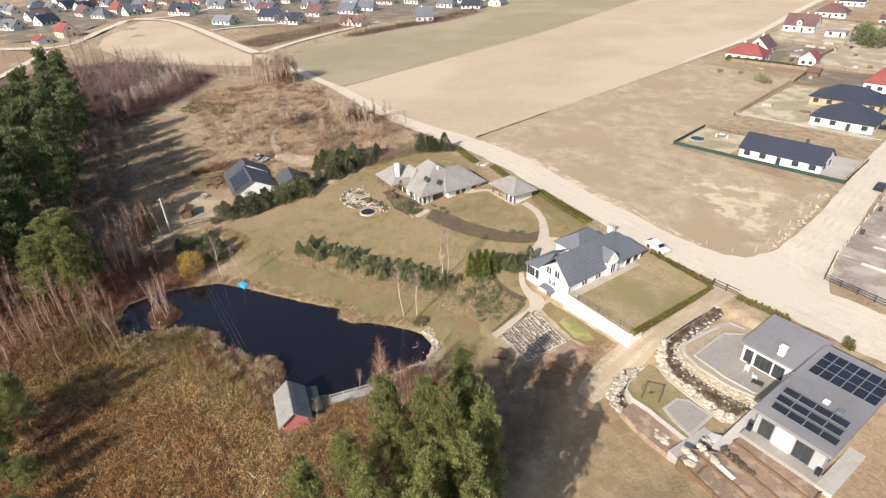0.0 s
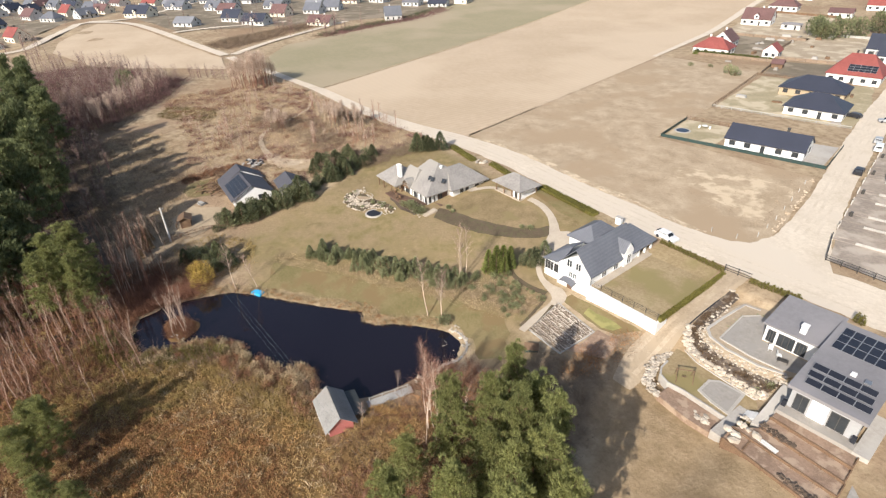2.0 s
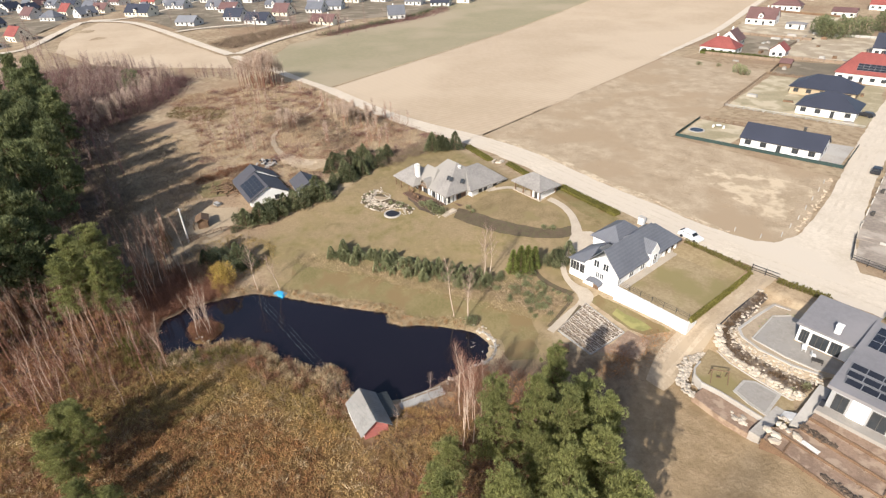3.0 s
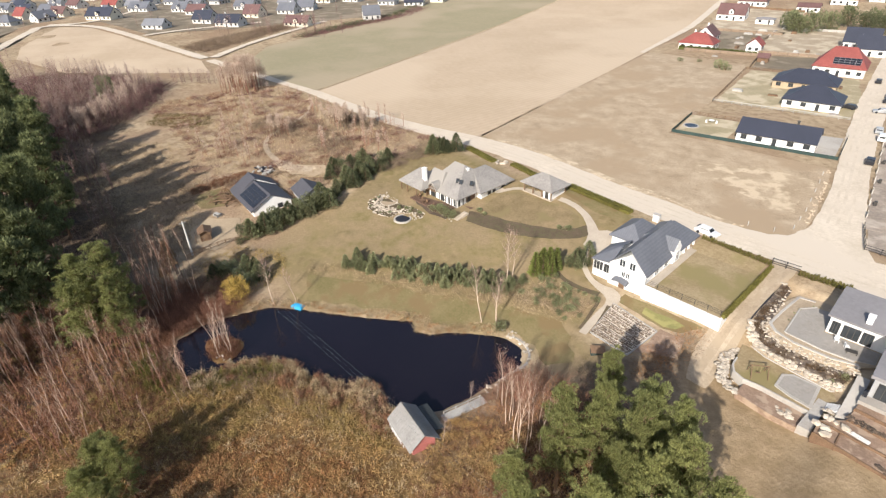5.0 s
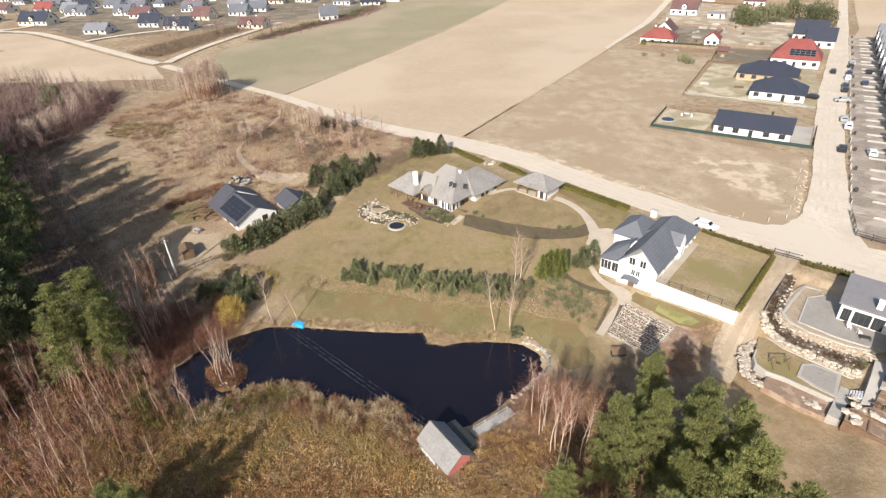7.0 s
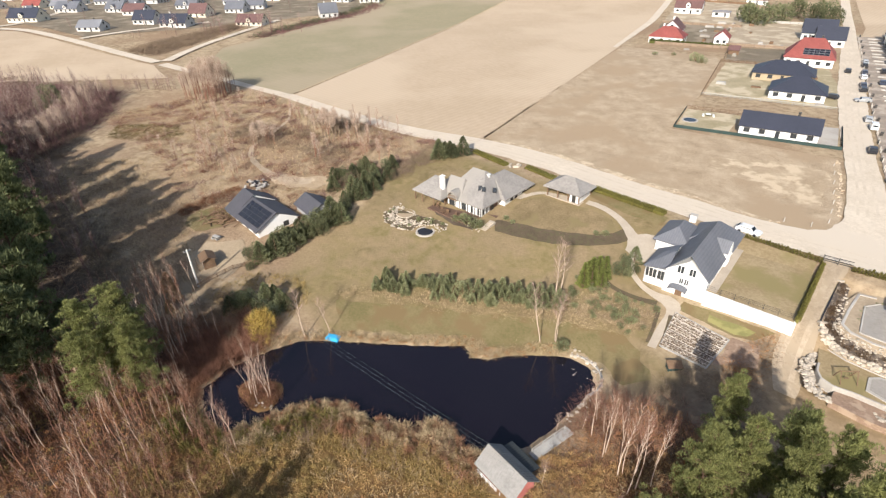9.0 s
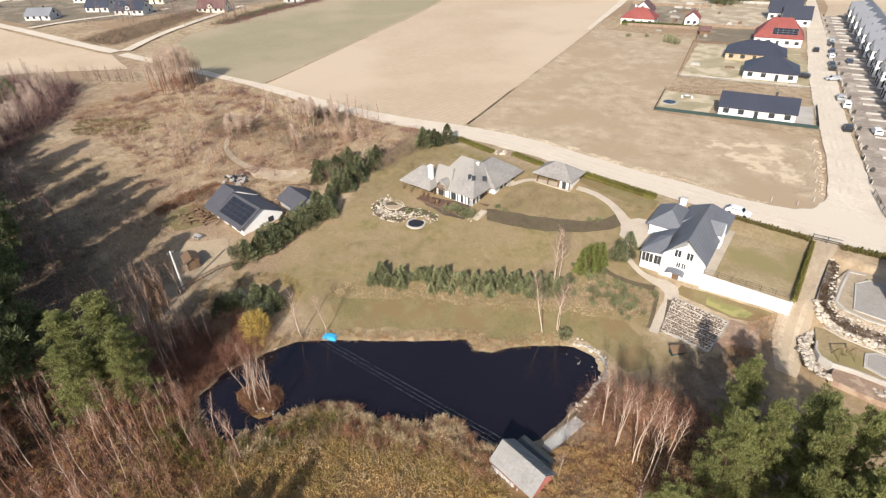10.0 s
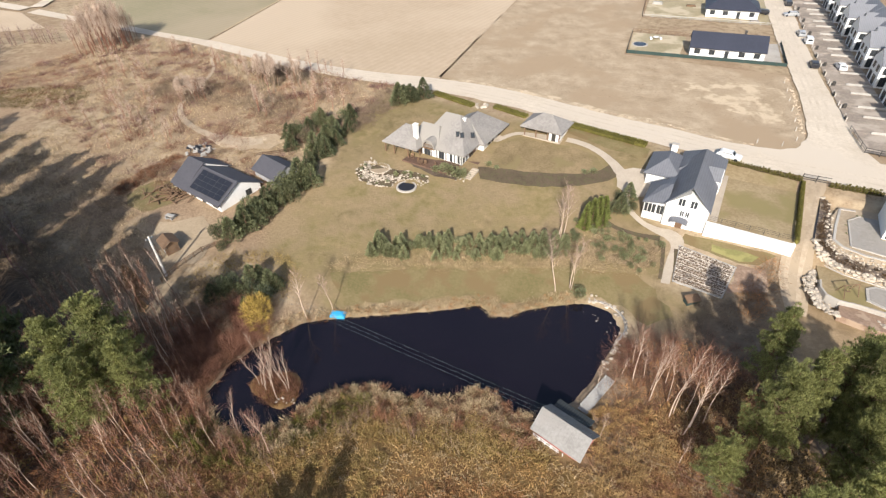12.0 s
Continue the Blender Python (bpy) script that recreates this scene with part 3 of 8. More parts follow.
strip("field_track", [(-139.5, 228, 0.7), (-165, 360, 2.5), (-182, 444, 3)], M["drive"], 0.20, "thin worn track along the field edge", "track", 6, 2)
strip("lot_track", [(-139.5, 222, 2), (-152, 300, 4), (-172, 385, 4), (-190, 470, 4)], M["road"], 0.22, "sandy track behind the gardens", "track", 6, 2)
strip("furrow", [(-203, 91, 0.7), (-293.5, 424, 1.0), (-560, 1200, 1.5)], M["sand"], 0.2, "pale furrow between two fields", "track", 6, 2)
strip("meadow_track", [(-190, 80, 0.9), (-180, 72, 0.9), (-175, 62, 1.0), (-173, 55, 1.0), (-170, 51, 1.3), (-165, 47.8, 1.4), (-157, 45.6, 1.6), (-151, 44.8, 2.2), (-146, 44.6, 3.0), (-142, 46, 3.0), (-139, 49, 2.2)], M["drive_rut"], 0.22, "pale sandy track curving through the dry meadow", "track", 1.2)
patch("sandy_yard", [(-152, 43.4), (-146, 42.2), (-141, 43), (-136, 46.5), (-135, 51), (-139, 52), (-144, 47.6), (-150, 46.4)], M["sandy"], 0.2, 2, "trampled sandy yard beside the garage", "yard", 0.6)
patch("garden_plot", [(-82.6, 151), (-79.8, 133), (-66.5, 135.2), (-67.5, 153)], M["sandy_lawn"], 0.12, 4, "small fenced lawn beside the bungalow", "lawn")
patch("concrete_yard", [(-48.2, 137.8), (-41.2, 138.6), (-43.2, 156), (-49.5, 154.5)], M["concrete"], 0.13, 4, "pale concrete drive beside the bungalow", "driveway")
patch("building_plot", [(-83.6, 170), (-46.2, 175), (-49, 200), (-56, 228), (-90.5, 220)], M["sandy_lawn"], 0.12, 5, "bare building plot around two bungalows", "plot", 0.3)
patch("garden_plot", [(-92, 224), (-58, 230), (-61, 262), (-97, 250)], M["garden"], 0.12, 5, "brown garden behind the red roofed house", "lawn", 0.3)
patch("garden_plot", [(-131, 246), (-98, 250), (-105, 300), (-146, 300)], M["garden"], 0.125, 6, "garden plots beyond the fallow field", "lawn", 0.3)
patch("building_plot", [(-103, 252), (-62, 262), (-72, 330), (-112, 320)], M["plot"], 0.13, 6, "sandy plots between far gardens", "plot", 0.3)
patch("garden_plot", [(-146, 302), (-106, 304), (-118, 380), (-165, 380)], M["plot"], 0.13, 8, "dry garden plots with low fences", "plot", 0.4)
patch("village_gardens", [(-480, 84), (-390, 90), (-352, 165), (-330, 230), (-350, 300), (-480, 330), (-640, 200), (-600, 120)], M["garden"], 0.2, 15, "dull brown gardens between village houses", "gardens", 1.0)
patch("village_gardens", [(-500, 46), (-420, 5), (-440, -40), (-640, -60), (-760, 40), (-660, 110), (-560, 90)], M["garden"], 0.2, 15, "dull brown gardens at the village edge", "gardens", 1.0)
patch("corner_plot", [(-26.5, 103), (-24.6, 94), (-10, 93), (20, 93.5), (20, 108), (-18, 108)], M["yard"], 0.12, 3, "bare corner plot beside the street", "plot", 0.2)
strip("driveway", [(-33.2, 80, 4.2), (-33.4, 74, 3.6), (-33.8, 66, 3.4), (-34.2, 60, 4.0), (-34.4, 54, 4.6), (-34.0, 49, 4.2), (-33.4, 45, 2.5)], M["drive"], 0.10, "rutted earth driveway between the gardens", "driveway", 1.2, 6)
for off in (-0.95, 0.75):
    strip("wheel_track", [(-33.2 + off, 79, 1.0), (-33.4 + off * 1.1, 74, 0.6), (-33.6 + off, 69, 0.9), (-33.8 + off * 0.8, 65, 0.5), (-34.2 + off, 60, 0.9), (-34.5 + off * 1.2, 54, 0.6), (-34.0 + off, 48, 0.8)], M["drive_rut"], 0.125, "pale wheel rut in the earth driveway", "track", 1.2, 2)
strip("garden_path", [(-79, 75, 1.6), (-75.5, 75, 1.5), (-71.9, 73.8, 1.5), (-68.4, 71.6, 1.6), (-66.2, 69.4, 2.0), (-64.4, 67.5, 2.5)], M["path"], 0.09, "curved light paved garden path", "path", 0.8)
patch("forecourt", [(-66, 68.5), (-64.8, 64), (-61.5, 62), (-59.6, 63), (-59, 68), (-59.8, 71), (-63.5, 70.5)], M["path"], 0.10, 1.5, "light paved forecourt beside the white house", "paving", 0.15)
strip("house_path", [(-63.5, 65.5, 1.2), (-62, 60, 1.1), (-59.5, 57, 1.0), (-56, 55.3, 1.2), (-52, 55, 3.2), (-51.4, 53, 1.8), (-51.7, 48, 1.4), (-51.5, 43.6, 1.3)], M["path"], 0.11, "narrow paved path down to the lower lawn", "path", 0.8)
strip("bank_path", [(-66.2, 56.0, 0.9), (-63.3, 53.7, 0.9), (-59.6, 53.0, 0.9), (-56.4, 53.2, 1.0), (-54.0, 53.6, 1.4)], M["mulch"], 0.09, "narrow mulched path across the bank", "path", 0.8)
strip("lawn_path", [(-91.5, 71.8, 1.2), (-92.5, 68, 1.0), (-89.5, 73.5, 1.2), (-86, 74.2, 1.0), (-80, 75, 1.2)], M["path"], 0.09, "light paved path to the carport", "path", 0.8)
strip("bed_edging", [(-31.9, 73.6, 0.2), (-32.2, 68.5, 0.22), (-32.5, 63.5, 0.22), (-32.5, 60, 0.2)], M["black"], 0.24, "black plastic edging beside the driveway", "edging", 0.8, 2)
patch("house_grass", [(-150, 21), (-149.4, 27), (-145, 29), (-141.4, 26.8), (-139.6, 23), (-142.5, 18.6), (-147, 18.6)], M["lawn_green"], 0.10, 1.5, "olive grass beside the bungalow", "lawn", 0.6)
patch("dirt_yard", [(-122.5, 13), (-124.2, 20), (-131, 23), (-137, 18), (-134, 12), (-128, 9.5)], M["track"], 0.10, 2, "trampled bare earth yard around the shed", "yard", 0.6)
patch("lower_lawn", [(-101, 22.5), (-86, 31.5), (-74, 37.5), (-64.5, 42.5), (-56, 44.5), (-52.5, 42.5), (-49, 38), (-52, 35), (-56.5, 37.8), (-62.5, 38), (-66.8, 35), (-70.5, 31.2), (-73.5, 29.5), (-77, 30), (-83, 26), (-95, 18.2)], M["lawn_green"], 0.06, 1.5, "mossy green lawn beside the pond", "lawn", 0.5)
patch("front_lawn", [(-90.5, 61.5), (-84, 59.8), (-77, 62.8), (-72, 65.0), (-68.6, 68.5), (-71, 71.5), (-77, 73), (-88, 72.3), (-90.8, 69)], M["lawn_dry"], 0.06, 1.5, "dry mown lawn before the shingled house", "lawn", 0.2)
patch("mulch_bed", [(-91.6, 59.4), (-89.4, 56.0), (-83.6, 56.9), (-77.4, 58.4), (-71.2, 61.5), (-66.8, 64.9), (-65.0, 67.6), (-66.2, 70.0), (-68.0, 69.6), (-69.0, 67.6), (-72.3, 65.0), (-76.7, 63.2), (-82.6, 61.5), (-87, 60.8)], M["mulch"], 0.075, 1.5, "dark mulched planting bed round the lawn", "flower bed", 0.2)
patch("house_bed", [(-103.5, 54.0), (-98, 53.0), (-93.5, 53.6), (-93.6, 56.5), (-96, 57.2), (-101, 56.4), (-106, 55.5)], M["soil"], 0.08, 1.5, "dark planted bed beside the terrace", "flower bed", 0.3)
patch("verge", [(-80, 80), (-62, 77.8), (-62, 74.4), (-70, 75), (-78, 77.2), (-82, 79)], M["lawn_green"], 0.06, 2, "olive grass verge along the hedge", "lawn", 0.2)
patch("bank", [(-102, 24), (-97, 31.5), (-85, 39), (-77, 43), (-71, 48), (-64, 52), (-56, 52), (-53, 51), (-52.6, 46), (-56.5, 45), (-64.5, 43), (-74, 38), (-86, 32.2), (-99, 24.5)], M["lawn_dry"], 0.05, 1.5, "rough dry grass bank below the garden", "bank", 0.6)
patch("bed_lawn", [(-51.3, 54.0), (-51.0, 56.2), (-37.2, 56), (-39.4, 52.8), (-42.2, 52.3)], M["lawn_green"], 0.08, 1.5, "strip of green grass below the white wall", "lawn", 0.15)
patch("terrace_edge", [(-48.0, 71.5), (-35.8, 71.5), (-35.8, 76.8), (-39, 77.4), (-48, 77.9)], M["terrace_lawn"], 0.06, 1.5, "straw coloured lawn edge below the hedge", "lawn", 0.1)
patch("fresh_grass", [(-46.4, 53.6), (-46.6, 55.2), (-39.6, 54.6), (-40.4, 53.2), (-42.2, 52.7)], M["lawn_fresh"], 0.10, 1.5, "fresh bright green patch of grass", "lawn", 0.3)
for side in (-1.1, 0.95):
    strip("path_bed", [(-52.6 + side, 52.6, 0.7), (-51.7 + side, 48, 0.6), (-51.3 + side, 44.2, 0.5)], M["mulch"], 0.115, "narrow brown bed beside the paved path", "flower bed", 0.8, 2)
patch("brown_bed", [(-42.2, 52.0), (-38.4, 52.2), (-37.6, 47.6), (-43.0, 45.2)], M["bed_soil"], 0.10, 1.5, "bare reddish brown bed beside the gravel", "flower bed", 0.3)

# ---- pond ----
ring = []
for i, (x, y) in enumerate(POND):
    ring.append((x, y))
bm = bmesh.new()
cx, cy = -77, 14
bm.faces.new([bm.verts.new((x + 1.2 * (x - cx) / math.hypot(x - cx, y - cy), y + 1.2 * (y - cy) / math.hypot(x - cx, y - cy), WATER)) for x, y in POND][::-1])
bmesh.ops.triangulate(bm, faces=bm.faces[:])
tagged(obj("water", bm, M["water"]), "still dark pond water with irregular banks", "pond", kind="structure")

# ---- buildings ----


def gable_wall(L, W, h, rise):
    """Closed wall block with gables at both ends; x runs along the ridge."""
    bm = bmesh.new()
    prof = [(-W / 2, 0), (W / 2, 0), (W / 2, h), (0, h + rise), (-W / 2, h)]
    a = [bm.verts.new((-L / 2, y, z)) for y, z in prof]
    b = [bm.verts.new((L / 2, y, z)) for y, z in prof]
    bm.faces.new(a[::-1])
    bm.faces.new(b)
    for i in range(5):
        j = (i + 1) % 5
        bm.faces.new((a[i], a[j], b[j], b[i]))
    return bm


def roof_shell(verts, faces, t):
    """A roof skin given thickness t downwards."""
    bm = bmesh.new()
    top = [bm.verts.new(v) for v in verts]
    low = [bm.verts.new((v[0], v[1], v[2] - t)) for v in verts]
    for f in faces:
        bm.faces.new([top[i] for i in f])
        bm.faces.new([low[i] for i in f][::-1])
    count = {}
    for f in faces:
        for i, j in zip(f, f[1:] + f[:1]):
            count[(i, j)] = 1
    for i, j in count:
        if (j, i) not in count:
            bm.faces.new((top[j], top[i], low[i], low[j]))
    return bm


def gable_roof(L, W, h, rise, over=0.5, t=0.18):
    k = rise / (W / 2)
    e, l, c = W / 2 + over, L / 2 + over * 0.7, 0.12
    z0 = h - over * k + c
    return roof_shell([(-l, -e, z0), (l, -e, z0), (l, 0, h + rise + c), (-l, 0, h + rise + c), (-l, e, z0), (l, e, z0)], [[0, 1, 2, 3], [3, 2, 5, 4]], t)


def hip_roof(L, W, h, rise, over=0.5, t=0.18, ridge=None, shift=0.0):
    """Hipped roof; ridge: its length along x, shift: how far it stands from the middle."""
    e, l = W / 2 + over, L / 2 + over
    r = (max(0.2, L - W) if ridge is None else ridge) / 2
    z0, z1 = h + 0.02, h + rise
    return roof_shell([(-l, -e, z0), (l, -e, z0), (l, e, z0), (-l, e, z0), (-r + shift, 0, z1), (r + shift, 0, z1)], [[0, 1, 5, 4], [1, 2, 5], [2, 3, 4, 5], [3, 0, 4]], t)


def window(parent, m, w, h, frame_mat, bars=1, name="window"):
    """A window with a frame, a pane and a glazing bar, set on a wall that faces -y."""
    bm, f = bmesh.new(), min(0.09, w * 0.12)
    for a in ((-w / 2, -0.07, 0, -w / 2 + f, 0.02, h), (w / 2 - f, -0.07, 0, w / 2, 0.02, h), (-w / 2 + f, -0.07, h - f, w / 2 - f, 0.02, h), (-w / 2 + f, -0.07, 0, w / 2 - f, 0.02, f)):
        box(bm, *a)
    xs_ = [-w / 2 + w * (i + 1) / (bars + 1) for i in range(bars)]
    if bars == 1:
        box(bm, xs_[0] - f / 2, -0.06, f, xs_[0] + f / 2, 0.02, h - f)
    win = part(name, bm, frame_mat, parent)
    for x in xs_ if bars > 1 else ():
        part("glazing_bar", boxed(x - f / 2, -0.06, f, x + f / 2, 0.02, h - f), frame_mat, win)
    win.matrix_basis = m
    part("pane", boxed(-w / 2 + f, -0.03, f, w / 2 - f, 0.02, h - f), M["glass"], win)
    return win


def chimney(parent, x, y, z0, z1, s=0.6, material=None):
    bm = boxed(x - s / 2, y - s / 2, z0, x + s / 2, y + s / 2, z1 - 0.12)
    box(bm, x - s / 2 - 0.07, y - s / 2 - 0.07, z1 - 0.12, x + s / 2 + 0.07, y + s / 2 + 0.07, z1)
    return part("chimney", bm, material or M["white"], parent)


def solar(parent, m, cols, rows, w=1.7, h=1.0, gap=0.05, rim_mat="rim"):
    """Panels laid on a roof plane; m: the plane's corner, x and y along the panels."""
    bm = bmesh.new()
    box(bm, 0, 0, 0, w, h, 0.04)
    first = None
    for r in range(rows):
        for c in range(cols):
            mm = m @ Matrix.Translation((c * (w + gap), r * (h + gap), 0))
            if first is None:
                first = part("solar_panel", bm, M["pv"], parent)
                first.matrix_basis = mm
                rim = bmesh.new()
                for a in ((-0.02, -0.02, 0, w + 0.02, 0.03, 0.05), (-0.02, h - 0.03, 0, w + 0.02, h + 0.02, 0.05), (-0.02, 0.03, 0, 0.03, h - 0.03, 0.05), (w - 0.03, 0.03, 0, w + 0.02, h - 0.03, 0.05)):
                    box(rim, *a)
                rim_ob = part("rim", rim, M[rim_mat], first)
            else:
                p = share("solar_panel", first.data, parent, mm)
                share("rim", rim_ob.data, p, Matrix.Identity(4))


FACE = {"s": 0, "e": 90, "n": 180, "w": 270}


def house(x, y, turn, L, W, h, rise, roof, label, wall="white", hip=False, chim=1, group="", wins=True, porch=False, z=None, over=0.5, name="house", ridge=None, frame_mat="frame", skylights=0, dormer=False):
    """A plain house: x along the ridge, front to -y."""
    th = thing(name, pose(x, y, gz(x, y) if z is None else z, 0, 0, turn), label, "house", group)
    if hip:
        part("wall", boxed(-L / 2, -W / 2, -0.4, L / 2, W / 2, h), M[wall], th)
        part("roof", hip_roof(L, W, h, rise, over, ridge=ridge), ROOFS[roof], th)
    else:
        bm = gable_wall(L, W, h, rise)
        part("wall", bm, M[wall], th)
        part("roof", gable_roof(L, W, h, rise, over), ROOFS[roof], th)
    rg = random.Random(int(abs(x) * 7 + abs(y)))
    for k in range(chim):
        cx = (rg.uniform(-0.25, 0.25)) * L
        chimney(th, cx, 0.6, h + rise * 0.6, h + rise + 0.9, 0.6, M["white"] if rg.random() < 0.5 else M["frame"])
    if wins:
        n = max(2, int(L / 3.2))
        for side in ("s", "n") if wins != "few" else ("s",):
            for i in range(n):
                px = -L / 2 + L * (i + 0.5) / n
                ww, hh, zz = (1.0, 2.1, 0.05) if i == n // 2 and side == "s" else (1.5, 1.3, 0.9)
                rot = pose(0, 0, 0, 0, 0, FACE[side])
                window(th, rot @ pose(px, -W / 2, zz), ww, min(hh, h - zz - 0.15), M[frame_mat], 1, "door" if ww < 1.2 else "window")
        for side in ("e", "w"):
            rot = pose(0, 0, 0, 0, 0, FACE[side])
            for px in (-W * 0.22, W * 0.22) if wins != "few" else (W * 0.2,):
                window(th, rot @ pose(px, -L / 2, 0.9), 1.3, min(1.3, h - 1.1), M[frame_mat], 1)
            if not hip and rise > 2.6:
                window(th, rot @ pose(0, -L / 2, h + rise * 0.2), 1.3, 1.3, M[frame_mat], 1)
    k = rise / (W / 2)
    a = math.degrees(math.atan(k))
    for i in range(skylights):
        px = -L * 0.25 + L * 0.5 * i / max(1, skylights - 1)
        m = pose(px, -W * 0.25, h + rise * 0.5 + 0.14, a, 0, 0)
        sk = part("skylight", boxed(-0.45, -0.6, 0, 0.45, 0.6, 0.1), M["frame"], th)
        sk.matrix_basis = m
        part("pane", boxed(-0.36, -0.5, 0.1, 0.36, 0.5, 0.115), M["glass"], sk)
    if dormer:
        d = 2.4
        bm = bmesh.new()
        prof = [(-d / 2, h - 0.2), (d / 2, h - 0.2), (d / 2, h + rise * 0.35), (0, h + rise * 0.35 + d * 0.4), (-d / 2, h + rise * 0.35)]
        f = [bm.verts.new((px, -W / 2 - 0.3, pz)) for px, pz in prof]
        b = [bm.verts.new((px, 0, pz)) for px, pz in prof]
        bm.faces.new(f)
        bm.faces.new(b[::-1])
        for i in range(5):
            j = (i + 1) % 5
            bm.faces.new((f[j], f[i], b[i], b[j]))
        dm = part("dormer", bm, M[wall], th)
        z1 = h + rise * 0.35 + d * 0.4 + 0.1
        part("dormer_roof", roof_shell([(-d / 2 - 0.3, -W / 2 - 0.6, z1 - d * 0.4 - 0.25), (0, -W / 2 - 0.6, z1), (d / 2 + 0.3, -W / 2 - 0.6, z1 - d * 0.4 - 0.25), (-d / 2 - 0.3, 0, z1 - d * 0.4 - 0.25), (0, 0, z1), (d / 2 + 0.3, 0, z1 - d * 0.4 - 0.25)], [[0, 1, 4, 3], [1, 2, 5, 4]], 0.14), ROOFS[roof], dm)
        window(dm, pose(0, -W / 2 - 0.3, h + rise * 0.1), 1.1, 1.0, M[frame_mat], 1)
    return th


# the grey shingled house
def shingled_house():
    th = thing("shingled_house", pose(-94.2, 57.8, -1.9, 0, 0, -3), "rambling white house under weathered grey shingle hip roofs", "house")
    E_ = 2.5
    part("wall", boxed(-10.3, 0.6, -1.2, -0.6, 13.4, E_ + 0.1), M["white"], th)
    part("east_wall", boxed(-8.5, 7.0, -1.0, 0.9, 16.4, E_ + 0.05), M["white"], th)
    part("west_wall", boxed(-17.4, 0.2, -1.0, -10.3, 5.6, E_ - 0.1), M["wood"], th, "brown timber veranda wall")
    r = part("roof", hip_roof(11.6, 14.2, E_, 4.9, 0.1, 0.28, ridge=3.4, shift=-0.9), ROOFS["thatch"], th)
    r.matrix_basis = pose(-5.4, 7.0, 0)
    r = part("east_roof", hip_roof(11.2, 10.4, E_ - 0.02, 3.7, 0.1, 0.28, ridge=4.0, shift=-1.0), ROOFS["thatch"], th)
    r.matrix_basis = pose(-3.6, 11.7, 0, 0, 0, 90) @ pose(0, 0, 0)
    r = part("west_roof", hip_roof(8.6, 8.4, E_ - 0.1, 3.0, 0.1, 0.28, ridge=2.0), ROOFS["thatch"], th)
    r.matrix_basis = pose(-13.9, 1.9, 0)
    r = part("middle_roof", hip_roof(7.5, 7.0, E_, 3.3, 0.1, 0.28, ridge=4.0), ROOFS["thatch"], th)
    r.matrix_basis = pose(-9.6, 3.6, 0)
    chimney(th, -11.2, 0.2, 1.0, 6.8, 0.85)
    chimney(th, -3.6, 7.0, 4.5, 6.9, 0.5)
    for k, (x, w) in enumerate(((-1.3, 0.5), (-3.1, 0.6), (-5.4, 1.3), (-8.9, 1.5))):
        window(th, pose(x, 0.6, 0.1), w, 2.1, M["frame"], 1, "door" if k in (1, 3) else "window")
    part("entrance", boxed(-0.62, 3.6, 0.0, -0.54, 6.4, 2.4), M["deck"], th, "reddish brown timber entrance wall")
    for y, w in ((1.4, 0.6), (4.4, 1.0)):
        window(th, pose(-0.53 if y > 3 else -0.6, y, 0.1, 0, 0, 90), w, 1.9, M["frame"], 1)
    for y, w in ((9.6, 1.0), (11.2, 1.0), (14.2, 1.2)):
        window(th, pose(0.9, y, 0.9, 0, 0, 90), w, 1.2, M["frame"], 1)
    for x in (-11.5, -13.2, -15.0, -16.6):
        window(th, pose(x, 0.2, 0.2), 1.3, 1.9, M["frame"], 1)
    # eyebrow opening with a small balcony over the terrace
    part("balcony", boxed(-9.3, -0.5, 2.2, -6.5, 1.4, 2.42), M["wood"], th, "recessed brown balcony in the roof")
    arch = [(1.5 * math.cos(math.pi * k / 10), 1.75 * math.sin(math.pi * k / 10)) for k in range(11)]
    hood, wall_bm, prev = bmesh.new(), bmesh.new(), None
    for cx, cz in arch:
        cur = [hood.verts.new((-7.9 + cx * q, y, 2.45 + cz * q)) for q, y in ((1.0, 2.3), (1.0, -0.55), (0.84, -0.55), (0.84, 2.3))]
        if prev:
            for k in range(4):
                hood.faces.new((prev[k], prev[(k + 1) % 4], cur[(k + 1) % 4], cur[k]))
        prev = cur
    part("eyebrow_roof", hood, ROOFS["thatch"], th, "arched shingle hood over the balcony")
    wall_bm.faces.new([wall_bm.verts.new((-7.9 + cx * 0.83, 0.9, 2.45 + cz * 0.83)) for cx, cz in arch])
    bmesh.ops.solidify(wall_bm, geom=wall_bm.faces[:], thickness=0.1)
    part("balcony_wall", wall_bm, M["wood"], th)
    window(th, pose(-7.9, 0.78, 2.45), 1.2, 1.3, M["frame"], 1)
    part("handrail", boxed(-9.3, -0.5, 3.2, -6.5, -0.42, 3.28), M["wood"], th)
    for i in range(9):
        part("baluster", boxed(-9.25 + i * 0.33, -0.49, 2.42, -9.19 + i * 0.33, -0.43, 3.2), M["wood"], th)
    for x in (-0.7, -2.2, -4.3, -6.5, -7.9, -10.2):
        part("post", boxed(x - 0.09, 0.46, -0.2, x + 0.09, 0.6, 2.5), M["frame"], th)
    for y in (2.6, 7.2):
        part("post", boxed(-0.6, y - 0.09, -0.2, -0.46, y + 0.09, 2.5), M["frame"], th)
    for x, y, z in ((-2.1, 3.4, 4.95), (-3.1, 3.4, 4.95), (-0.9, 5.6, 4.3)):
        sk = part("skylight", boxed(-0.4, -0.6, 0, 0.4, 0.6, 0.12), M["frame"], th)
        sk.matrix_basis = pose(x, y, z, 36, 0, 35)
        part("pane", boxed(-0.32, -0.5, 0.12, 0.32, 0.5, 0.135), M["glass"], sk)
